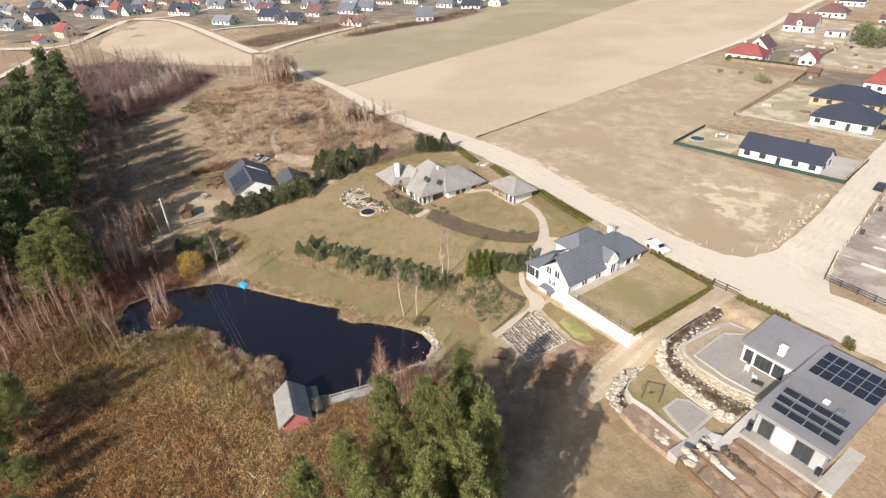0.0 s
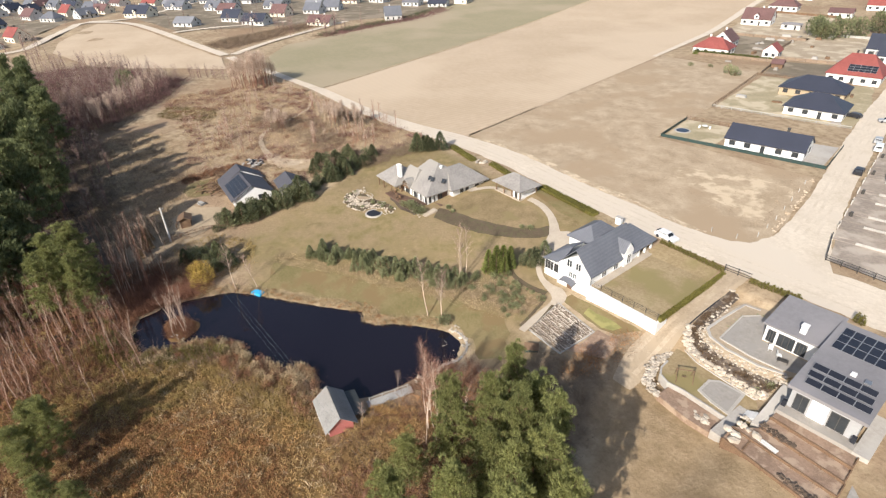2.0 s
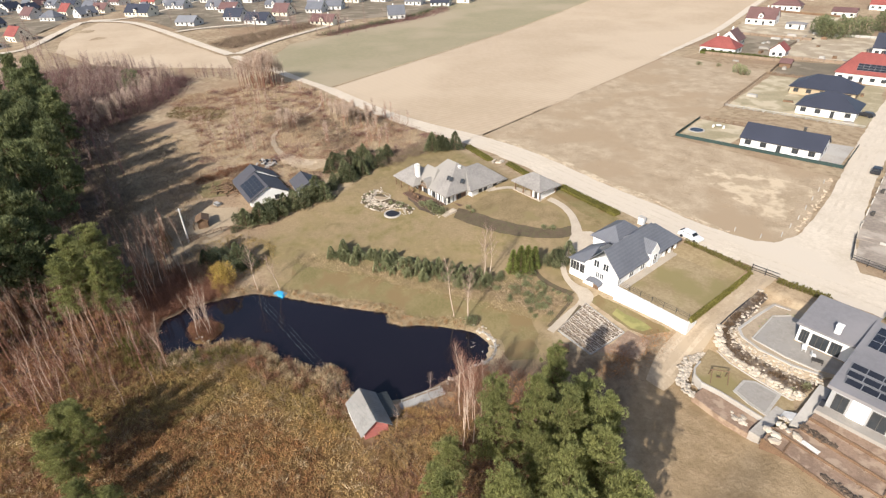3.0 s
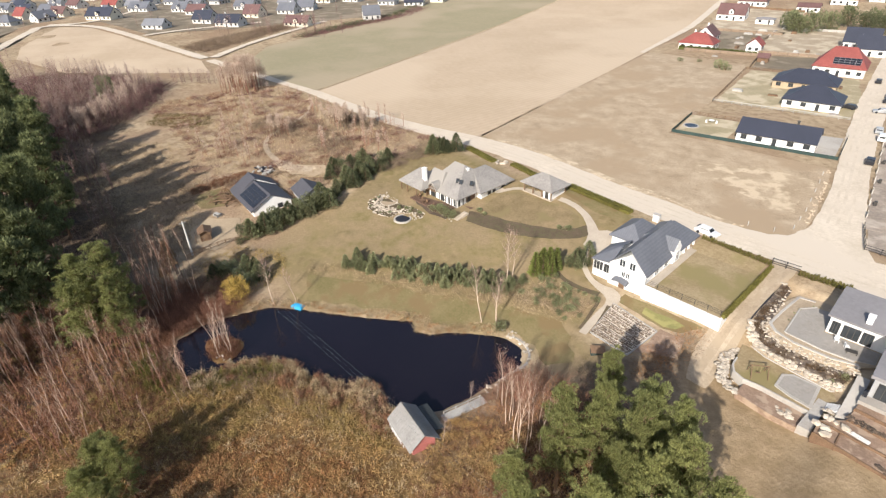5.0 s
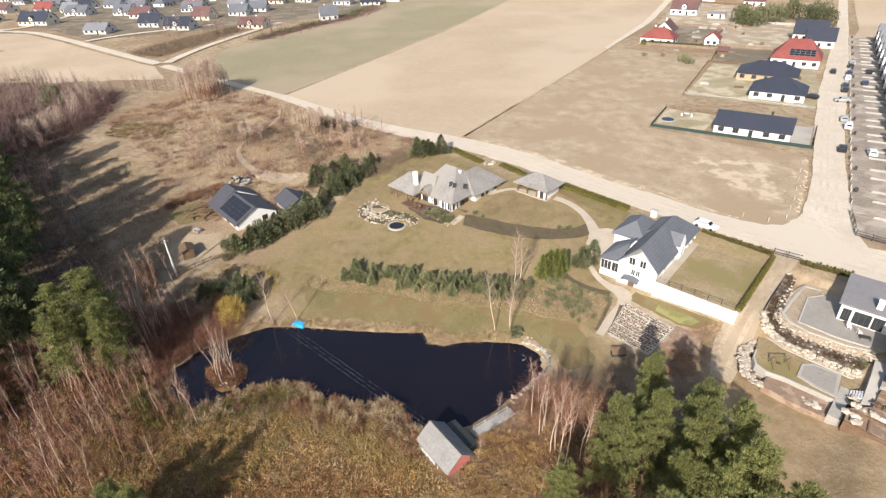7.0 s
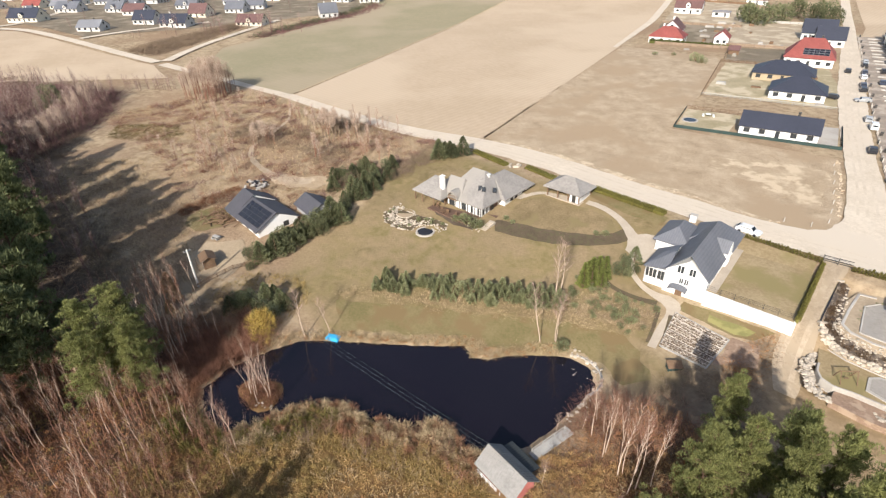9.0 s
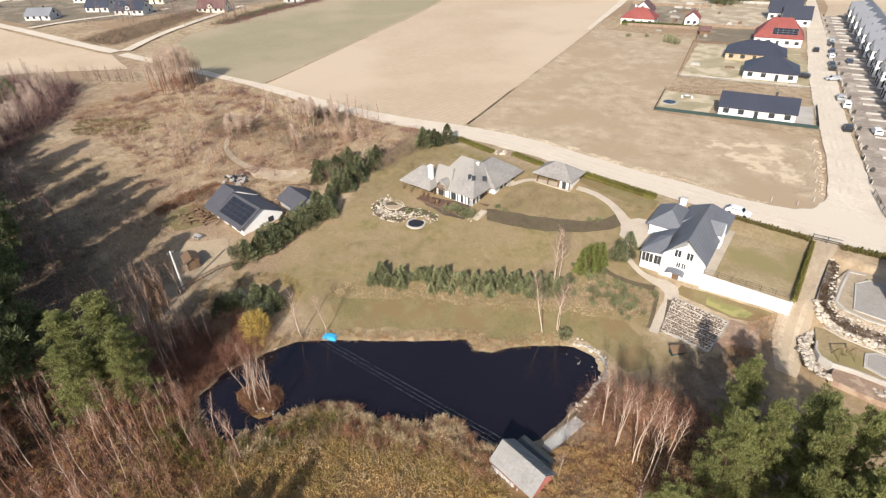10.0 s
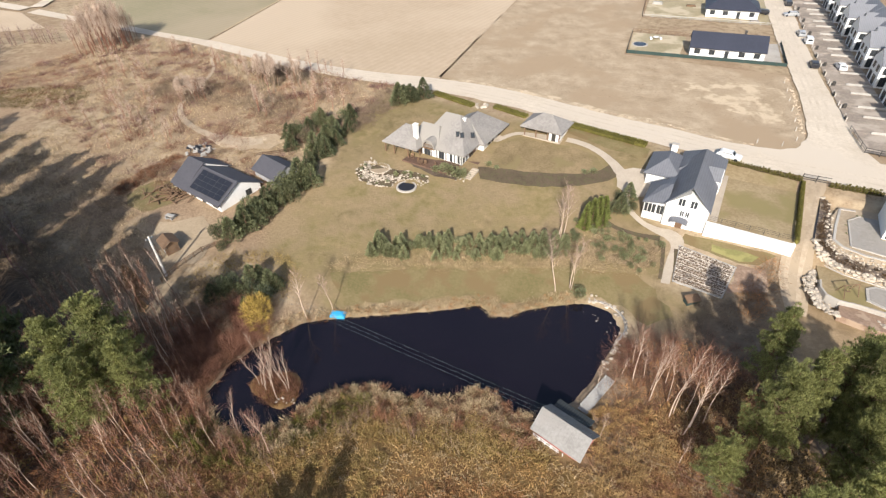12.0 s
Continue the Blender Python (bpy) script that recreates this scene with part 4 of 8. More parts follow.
    part("deck", boxed(-0.6, 2.4, -0.9, 2.2, 6.8, 0.02), M["deck"], th, "reddish timber entrance deck")
    part("terrace", boxed(-12.5, -3.6, -1.3, -1.0, 0.6, -0.02), M["deck"], th, "brown timber terrace")
    for x, y in ((-17.8, -2.0), (-15.5, -2.0), (-12.0, -2.0), (-10.2, -0.3)):
        part("post", boxed(x - 0.1, y - 0.1, -1.2, x + 0.1, y + 0.1, E_ - 0.1), M["wood"], th)
    for k, (x, y, turn) in enumerate(((-101.5, 55.2, 10), (-103.2, 55.6, 60), (-99.4, 55.4, -30), (-105.4, 56.6, 20))):
        ch = thing("garden_chair", pose(x, y, -1.92, 0, 0, turn), "dark brown wooden chair on the terrace", "chair", "terrace chairs")
        part("seat", boxed(-0.28, -0.28, 0.4, 0.28, 0.28, 0.46), M["wood"], ch)
        part("backrest", boxed(-0.28, 0.22, 0.46, 0.28, 0.28, 0.95), M["wood"], ch)
        for lx in (-0.24, 0.24):
            for ly in (-0.24, 0.24):
                part("leg", boxed(lx - 0.03, ly - 0.03, 0, lx + 0.03, ly + 0.03, 0.4), M["wood"], ch)
    gt = thing("garden_table", pose(-102.4, 54.9, -1.92), "dark round wooden table on the terrace", "table")
    part("tabletop", disc(0.7, 0.7, 0.7, 0.76, 16), M["wood"], gt)
    part("leg", tube(bmesh.new(), [(0, 0, 0), (0, 0, 0.7)], [0.1, 0.08]), M["wood"], gt)
    steps = thing("garden_steps", pose(-93, 55.5, gz(-93, 55.5)), "pale stone garden steps beside the deck", "steps")
    for i in range(6):
        part("step", boxed(0.6 + 0.05 * i, i * 0.55 - 0.6, -0.6, 2.0 + 0.05 * i, i * 0.55, 0.05 + i * 0.12), M["path"], steps)


shingled_house()


def carport():
    th = thing("carport", pose(-83.3, 75.9, -0.35, 0, 0, -3), "open carport with grey shingle hip roof", "carport")
    part("roof", hip_roof(8.4, 5.8, 2.3, 2.3, 0.5, 0.25, ridge=2.0), ROOFS["thatch"], th)
    for x in (-3.9, -1.3, 1.3, 3.9):
        for y in (-2.6, 2.6):
            part("post", boxed(x - 0.1, y - 0.1, -0.1, x + 0.1, y + 0.1, 2.35), M["wood"], th)
    part("rear_wall", boxed(-3.8, 2.3, -0.1, 3.8, 2.5, 2.3), M["white"], th)
    part("store_wall", boxed(1.6, -2.5, -0.1, 3.8, 2.2, 2.3), M["white"], th)
    part("door", boxed(2.2, -2.56, 0, 3.1, -2.5, 2.0), M["frame"], th)
    part("floor_slab", boxed(-4.2, -2.9, -0.4, 4.2, 2.9, 0.0), M["path"], th)


carport()


# the white house on the slope
def white_house():
    th = thing("white_house", pose(-51.8, 57.3, -3.6), "tall white rendered house with anthracite tiled gable roof", "house")
    W, e, r = 6.8, 5.0, 8.75
    bm = gable_wall(14.0, W, e + 1.2, r - e - 1.2 + 0.0)
    ob = part("wall", bm, M["white"], th)
    ob.matrix_basis = pose(0, 7.0, -1.2, 0, 0, 90)
    ob = part("roof", gable_roof(14.2, W, e, r - e, 0.25, 0.2), ROOFS["slate"], th)
    ob.matrix_basis = pose(0, 7.2, 0, 0, 0, 90)
    # north block
    part("north_wall", boxed(-3.4, 13.9, -0.5, 1.4, 18.4, 5.4), M["white"], th)
    ob = part("north_roof", hip_roof(7.0, 7.2, 5.15, 3.1, 0.35, 0.2, ridge=3.4, shift=-1.4), ROOFS["slate"], th)
    ob.matrix_basis = pose(0.1, 15.5, 0, 0, 0, 90)
    for y in (14.4, 16.4, 18.4):
        part("column", boxed(3.3, y - 0.17, 2.6, 3.64, y + 0.17, 5.3), M["white"], th)
    # cross gable to the lawn
    bm = gable_wall(3.4, 2.6, 5.6, 1.6)
    ob = part("cross_gable", bm, M["white"], th)
    ob.matrix_basis = pose(2.1, 10.6, 0.4)
    ob = part("cross_roof", gable_roof(3.4, 2.6, 6.2, 1.6, 0.2, 0.15), ROOFS["slate"], th)
    ob.matrix_basis = pose(1.9, 10.6, -0.2)
    # west wing with a row of windows
    part("west_wall", boxed(-6.9, 0.5, -1.6, -3.3, 6.6, 4.2), M["white"], th)
    ob = part("west_roof", roof_shell([(-7.2, 0.2, 4.1), (-3.2, 0.2, 4.7), (-3.2, 7.0, 6.4), (-7.2, 7.0, 4.1), (-5.2, 3.8, 5.8), (-3.2, 3.8, 6.7)], [[0, 1, 5, 4], [0, 4, 3], [4, 5, 2, 3]], 0.2), ROOFS["slate"], th)
    part("rear_wall", boxed(-8.6, 9.6, -0.5, -3.3, 17.6, 4.6), M["white"], th)
    ob = part("rear_roof", hip_roof(8.0, 6.0, 4.5, 2.4, 0.35, 0.2, ridge=3.0), ROOFS["slate"], th)
    ob.matrix_basis = pose(-5.8, 13.6, 0, 0, 0, 90)
    for i, x in enumerate((-6.5, -5.85, -5.2, -4.4, -3.8)):
        window(th, pose(x, 0.5, 2.1), 0.55, 1.7, M["frame"], 1)
    for y in (1.4, 2.3):
        window(th, pose(-6.9, y, 2.1, 0, 0, 270), 0.6, 1.7, M["frame"], 1)
    for x in (-1.05, 0.85):
        window(th, pose(x, 0, 4.95), 1.15, 1.5, M["frame_w"], 1)
    for x in (-0.6, 0.25):
        window(th, pose(x, 0, 2.95), 0.75, 1.2, M["frame_w"], 1)
    for y in (4.0, 7.4):
        window(th, pose(3.4, y, 3.3, 0, 0, 90), 1.4, 1.1, M["frame_w"], 1)
    window(th, pose(3.82, 10.6, 3.4, 0, 0, 90), 1.2, 2.0, M["frame_w"], 1)
    # rounded canopy over the lower door
    door = part("door", boxed(-1.2, -0.08, 0.0, -0.1, 0.0, 2.0), M["wood"], th)
    bm = bmesh.new()
    prev = None
    for k in range(9):
        a = math.pi * k / 8
        x, z = -0.8 - 1.5 * math.cos(a), 2.25 + 0.55 * math.sin(a)
        cur = [bm.verts.new((x, -1.3, z - 0.25)), bm.verts.new((x, 0.0, z)), bm.verts.new((x, 0.0, z - 0.1)), bm.verts.new((x, -1.3, z - 0.35))]
        if prev:
            for q in range(4):
                bm.faces.new((prev[q], prev[(q + 1) % 4], cur[(q + 1) % 4], cur[q]))
        else:
            bm.faces.new(cur[::-1])
        prev = cur
    bm.faces.new(prev)
    part("canopy", bm, ROOFS["slate"], th, "curved grey door canopy")
    gp = thing("gate_pillar", pose(-57.6, 79.0, gz(-57.6, 79.0)), "white rendered gate pillar beside the road", "pillar")
    part("pillar", boxed(-0.6, -0.4, -0.3, 0.6, 0.4, 1.5), M["white"], gp)
    part("cap", boxed(-0.7, -0.5, 1.5, 0.7, 0.5, 1.6), M["concrete"], gp)
    part("paving", boxed(3.45, 0.6, 2.7, 4.9, 19.0, 3.2), M["path"], th, "pale paved strip along the house")
    for x in (-6.75, -3.6):
        part("downpipe", boxed(x, 0.42, -1, x + 0.08, 0.5, 4.3), M["metal"], th)
    # sheltered low wall with the lawn terrace
    lw = tagged(obj("lawn_terrace", boxed(-48.2, 57.25, -5.5, -35.6, 77.3, -0.46), M["terrace_lawn"]), "raised dry lawn terrace beside the white house", "lawn", kind="structure")
    wl = thing("retaining_wall", pose(-48.4, 56.75, 0), "long white rendered retaining wall below the lawn", "wall")
    for i in range(6):
        part("wall_panel", boxed(i * 2.13 + 0.01, 0, -5.2, i * 2.13 + 2.12, 0.42, -0.2 - 0.05 * i), M["white"], wl)
    part("end_panel", boxed(12.8, 0.05, -5.2, 13.1, 3.0, -0.5), M["white"], wl)
    fe = thing("terrace_fence", pose(-48.4, 57.6, -0.46), "thin grey wire fence along the lawn edge", "fence")
    for i in range(7):
        part("fence_post", boxed(i * 2.1, 0, 0, i * 2.1 + 0.06, 0.06, 1.1), M["frame"], fe)
    for z in (0.4, 0.75, 1.05):
        part("fence_wire", boxed(0, 0.02, z, 12.7, 0.04, z + 0.025), M["frame"], fe)


white_house()


# the house with the large solar roof
def solar_house():
    th = thing("solar_house", pose(-16.2, 54.3, -1.05), "modern white house with grey felt roof and solar panels", "house")
    part("wall", boxed(0.4, 0.6, -2.5, 7.9, 17.4, 3.6), M["grey_wall"], th)
    roof = roof_shell([(-0.1, -0.3, 3.95), (8.5, -0.3, 3.95), (8.5, 17.9, 4.2), (-0.1, 17.9, 4.2)], [[0, 1, 2, 3]], 0.45)
    part("roof", roof, ROOFS["felt"], th)
    part("annex_wall", boxed(-7.2, 11.4, -1.5, 0.4, 18.8, 3.0), M["white"], th)
    part("annex_roof", roof_shell([(-7.6, 10.8, 3.3), (0.3, 10.8, 3.3), (0.3, 19.2, 4.1), (-7.6, 19.2, 4.1)], [[0, 1, 2, 3]], 0.3), ROOFS["felt"], th)
    for x, w in ((1.7, 1.5), (5.8, 1.9)):
        window(th, pose(x, 0.6, 0.1), w, 2.5, M["frame"], 1)
    part("cladding", boxed(2.7, 0.5, 0, 4.6, 0.6, 3.5), M["white"], th)
    for x, w, hh in ((-6.3, 1.1, 2.1), (-4.3, 2.2, 2.1), (-2.3, 1.4, 2.1)):
        window(th, pose(x, 11.4, 0.1), w, hh, M["frame"], 2)
    for y in (3.0, 7.0, 12.0):
        window(th, pose(7.9, y, 0.6, 0, 0, 90), 1.6, 1.5, M["frame"], 1)
    chimney(th, -2.9, 12.2, 3.2, 4.8, 0.75)
    part("roof_vent", boxed(4.3, 6.8, 4.0, 4.9, 7.4, 4.35), M["white"], th)
    part("roof_hatch", boxed(5.9, 6.4, 4.05, 6.6, 7.2, 4.25), M["metal"], th)
    for x, y, n in ((1.1, 1.3, 4), (0.8, 3.0, 4), (0.7, 4.8, 4)):
        solar(th, pose(x, y, 4.06, 11, 0, 0), n, 1, 1.7, 1.05)
    solar(th, pose(0.8, 10.8, 4.14, 0.8, 0, 0), 6, 3, 1.18, 1.85, 0.06)
    part("terrace", boxed(-0.2, -1.0, -2.5, 8.3, 0.6, 0.0), M["concrete_g"], th, "grey concrete terrace")
    for x in (-0.1, 7.6):
        part("downpipe", boxed(x, 0.1, 0, x + 0.5, 0.6, 0.9), M["black"], th, "black water butt")
    part("side_path", boxed(8.3, -1.0, -2.5, 10.0, 16, -0.15), M["concrete"], th)


solar_house()


# gardens of the solar house, on terraces
def stone_mesh(seed):
    rg = random.Random(seed)
    bm = bmesh.new()
    bmesh.ops.create_icosphere(bm, subdivisions=1, radius=0.5)
    for v in bm.verts:
        v.co *= rg.uniform(0.75, 1.2)
        v.co.z *= 0.75
    me = bpy.data.meshes.new("boulder")
    bm.to_mesh(me)
    bm.free()
    me.materials.append(M["stone"])
    return me


STONES = [stone_mesh(i) for i in range(5)]
STONES_DARK = [stone_mesh(7 + i) for i in range(3)]
for me in STONES_DARK:
    me.materials.clear()
    me.materials.append(M["soil"])


def clods(pts, n, spread, size, label, seed):
    """A ridge of many small clods as one object."""
    th = boulders(pts, n, spread, size, label, seed, name="clod_ridge")
    vs, fs, base = [], [], 0
    for o in list(th.children):
        m = th.matrix_world @ o.matrix_basis
        vs += [tuple(m @ v.co) for v in o.data.vertices]
        fs += [[q + base for q in p.vertices] for p in o.data.polygons]
        base = len(vs)
        bpy.data.objects.remove(o)
    bpy.data.objects.remove(th)
    return tagged(raw("clod_ridge", vs, fs, M["clods"]), label, "earth", kind="stuff")


def boulders(pts, n, spread, size, label, seed, z=None, name="rockery"):
    """Loose boulders strewn along a line."""
    rg = random.Random(seed)
    th = thing(name, pose(pts[0][0], pts[0][1], 0), label, "rocks")
    seg = [math.dist(a, b) for a, b in zip(pts, pts[1:])]
    for i in range(n):
        d = rg.uniform(0, sum(seg))
        for (a, b), s in zip(zip(pts, pts[1:]), seg):
            if d <= s:
                break
            d -= s
        t = min(d / s, 1)
        x, y = a[0] + (b[0] - a[0]) * t + rg.gauss(0, spread), a[1] + (b[1] - a[1]) * t + rg.gauss(0, spread)
        k = size * rg.uniform(0.4, 1.15)
        zz = (gz(x, y) if z is None else z) + k * 0.22
        share("boulder", STONES[rg.randrange(5)], th, Matrix.Translation((x - pts[0][0], y - pts[0][1], zz)) @ pose(0, 0, 0, rg.uniform(-20, 20), rg.uniform(-20, 20), rg.uniform(0, 360)) @ Matrix.Diagonal((k * rg.uniform(0.8, 1.4), k, k * 0.8, 1)))
    return th


def slab(name, poly, z0, z1, material, label, category):
    """A level slab with an uneven outline."""
    bm = bmesh.new()
    low, top = [bm.verts.new((x, y, z0)) for x, y in poly], [bm.verts.new((x, y, z1)) for x, y in poly]
    bm.faces.new(top)
    bm.faces.new(low[::-1])
    for i in range(len(poly)):
        j = (i + 1) % len(poly)
        bm.faces.new((low[i], low[j], top[j], top[i]))
    bmesh.ops.recalc_face_normals(bm, faces=bm.faces[:])
    return tagged(obj(name, bm, material), label, category, kind="structure")


def kerb(pts, z0, z1, w, label, name="kerb", material="concrete"):
    """A run of kerb stones along a line."""
    th = thing(name, pose(pts[0][0], pts[0][1], 0), label, "kerb")
    for (ax, ay), (bx, by) in zip(pts, pts[1:]):
        n = max(1, round(math.dist((ax, ay), (bx, by)) / 1.4))
        a = math.degrees(math.atan2(by - ay, bx - ax))
        for i in range(n):
            x, y = ax + (bx - ax) * i / n, ay + (by - ay) * i / n
            l = math.dist((ax, ay), (bx, by)) / n
            p = part("kerb_stone", boxed(-0.02, -w / 2, z0, l + 0.01, w / 2, z1 + 0.012 * (i % 3), bevel=0.03), M[material], th)
            p.matrix_basis = pose(x - pts[0][0], y - pts[0][1], 0, 0, 0, a)
    return th


KERB = [(-32.0, 73.6, -0.4), (-32.1, 68.5, -0.9), (-32.3, 63.5, -1.5), (-32.3, 59.6, -2.25), (-30.5, 57.4, -3.2), (-28.1, 56.3, -3.2), (-25.3, 55.9, -3.2), (-22.4, 55.6, -3.2), (-19.4, 55.3, -3.2), (-18.2, 56.2, -3.2)]
EDGE = [(-30.3, 73.9), (-30.3, 68.8), (-30.2, 65.2), (-30.0, 62.4), (-28.9, 60.8), (-26.6, 59.6), (-24.0, 59.4), (-21.4, 59.4), (-19.0, 60.0), (-17.6, 60.6)]


def planted_bank():
    """The stony planted bank between the lower terrace and the patio."""
    bm, rows, rg = bmesh.new(), [], random.Random(5)
    line = []
    for (a, b), (c, d) in zip(zip(KERB, KERB[1:]), zip(EDGE, EDGE[1:])):
        for i in range(5):
            t = i / 5
            line.append((tuple(a[k] + (b[k] - a[k]) * t for k in range(3)), tuple(c[k] + (d[k] - c[k]) * t for k in range(2))))
    line.append((KERB[-1], EDGE[-1]))
    for k, e in line:
        row = []
        for s in range(8):
            f = s / 7
            row.append(bm.verts.new((k[0] + (e[0] - k[0]) * f, k[1] + (e[1] - k[1]) * f, k[2] + (-1.18 - k[2]) * f ** 0.8 + (rg.uniform(-0.1, 0.1) if 0 < s < 7 else 0))))
        rows.append(row)
    for r, q in zip(rows, rows[1:]):
        for s in range(7):
            bm.faces.new((r[s], r[s + 1], q[s + 1], q[s]))
    bm.normal_update()
    if sum(f.normal.z for f in bm.faces) < 0:
        bmesh.ops.reverse_faces(bm, faces=bm.faces[:])
    bank = obj("planted_bank", bm, M["fabric"])
    bank.data.materials.append(M["drive"])
    bank.data.polygons.foreach_set("material_index", [1 if i >= 105 and (i % 7 > 4 or i % 7 == 0) else 0 for i in range(len(bank.data.polygons))])
    tagged(bank, "dark planted bank between stone edged terraces", "bank", kind="structure")
    for label, lo, hi, n, size, seed in (("pale boulders at the foot of the planted bank", 0.05, 0.24, 290, 0.6, 61), ("small pale stones strewn on the planted bank", 0.62, 0.94, 360, 0.36, 62), ("dark stones among the bank planting", 0.3, 0.6, 40, 0.28, 63)):
        th, rr = thing("rockery", pose(-30, 58, 0), label, "rocks"), random.Random(seed)
        for i in range(n):
            k, e = line[rr.randrange(len(line))]
            if 61.5 < k[1] < 72.9 and (size > 0.5 or rr.random() < 0.6):
                continue
            f = rr.uniform(lo, hi)
            s = size * rr.uniform(0.5, 1.3) * (1.35 if k[1] < 62 and lo < 0.1 and k[0] < -29 else 1)
            x, y, z = k[0] + (e[0] - k[0]) * f + rr.uniform(-0.4, 0.4), k[1] + (e[1] - k[1]) * f + rr.uniform(-0.15, 0.15), k[2] + (-1.18 - k[2]) * f ** 0.8
            share("boulder", STONES[rr.randrange(5)], th, Matrix.Translation((x + 30, y - 58, z + s * 0.2)) @ pose(0, 0, 0, rr.uniform(-20, 20), rr.uniform(-20, 20), rr.uniform(0, 360)) @ Matrix.Diagonal((s * rr.uniform(0.8, 1.4), s, s * 0.8, 1)))


def timber_beds():
    """Stepped planting beds between long timber sleepers below the solar house."""
    rows = [((-18.95, 45.3), (-6.4, 43.3), -2.45), ((-18.95, 47.6), (-6.9, 46.6), -2.2), ((-16.5, 49.9), (-7.0, 48.9), -1.95), ((-16.3, 52.1), (-7.1, 51.3), -1.6), ((-16.2, 53.28), (-7.4, 53.28), -1.4)]
    for i, ((a, b, z), (c, d, z2)) in enumerate(zip(rows, rows[1:])):
        slab("timber_bed", [a, b, d, c], -5.5, z + 0.02, M["bed_soil"], "brown planting bed between timber sleepers", "flower bed")
    for i, (a, b, z) in enumerate(rows[:4]):
        l = math.dist(a, b)
        turn = math.degrees(math.atan2(b[1] - a[1], b[0] - a[0]))
        th = thing("timber_edging", pose(a[0], a[1], z, 0, 0, turn), "long weathered timber sleeper wall of a garden bed", "edging")
        n = round(l / 2.4)
        for k in range(n):
            part("sleeper", boxed(k * l / n + 0.01, -0.11, -1.8, (k + 1) * l / n - 0.01, 0.11, 0.07 + 0.03 * ((k + i) % 2), bevel=0.02), M["wood"], th)
        for k in range(n + 1):
            part("post", boxed(k * l / n - 0.06, -0.24, -1.2, k * l / n + 0.06, -0.115, 0.12), M["wood"], th)
    for x0, y0, x1, y1, z in ((-16.6, 45.1, -16.4, 47.3, -2.4), (-7.0, 46.8, -6.9, 48.8, -2.1), (-7.15, 49.1, -7.05, 51.2, -1.85), (-7.2, 51.5, -7.1, 53.2, -1.55), (-6.7, 43.6, -6.6, 46.5, -2.35)):
        th = thing("timber_end", pose(x0, y0, z), "short timber sleeper closing a garden bed", "edging")
        part("sleeper", boxed(0, 0, -1.0, max(x1 - x0, 0.16), y1 - y0, 0.14, bevel=0.02), M["wood"], th)
    sc = thing("board_pile", pose(-14.9, 47.9, -2.17, 0, 0, -10), "pile of pale boards lying in the bed", "boards")
    for k in range(4):
        part("board", boxed(-1.3 + 0.2 * k, -0.3 + 0.15 * k, 0, 1.3, -0.18 + 0.15 * k, 0.06 + 0.03 * k), M["pale"], sc)
    rr = random.Random(44)
    for cx, cy, z, l, n in ((-14.6, 50.1, -1.93, 2.1, 90), (-10.2, 44.6, -2.42, 2.2, 80)):
        hp = thing("soil_heap", pose(cx, cy, z, 0, 0, -6), "dark ridge of clods and roots in the bed", "heap")
        for k in range(n):
            q = rr.uniform(0.18, 0.45)
            share("clod", STONES_DARK[k % 3], hp, pose(rr.uniform(-l, l), rr.gauss(0, 0.25), rr.uniform(0, 0.2), 0, 0, rr.uniform(0, 360)) @ Matrix.Diagonal((q * 1.4, q, q * 0.8, 1)))
    ramp = bmesh.new()
    ends = [(-17.75, 50.3, -2.5), (-17.65, 53.0, -2.0), (-17.6, 55.5, -1.5), (-17.6, 58.6, -1.16)]
    rows_ = [[ramp.verts.new((x + w, y, z + dz)) for w, dz in ((0, 0), (1.45, 0), (1.45, -2), (0, -2))] for x, y, z in ends]
    for p, q in zip(rows_, rows_[1:]):
        for k in range(4):
            ramp.faces.new((p[k], p[(k + 1) % 4], q[(k + 1) % 4], q[k]))
    ramp.faces.new(rows_[0])
    ramp.faces.new(rows_[-1][::-1])
    bmesh.ops.recalc_face_normals(ramp, faces=ramp.faces[:])
    tagged(obj("concrete_ramp", ramp, M["concrete"]), "pale concrete ramp up to the house corner", "path", kind="structure")
    st = thing("garden_stairs", pose(-19.1, 51.0, -3.1), "short flight of white concrete garden steps", "steps")
    for k in range(5):
        part("step", boxed(k * 0.28, 0, -1, k * 0.28 + 0.27, 1.6, 0.14 + 0.13 * k, bevel=0.015), M["pale"], st)
    slab("concrete_apron", [(-6.6, 52.4), (-4.8, 55.3), (1, 56), (1, 46.6), (-6.2, 46.8)], -5, -2.15, M["concrete_g"], "worn grey concrete apron beside the beds", "paving")


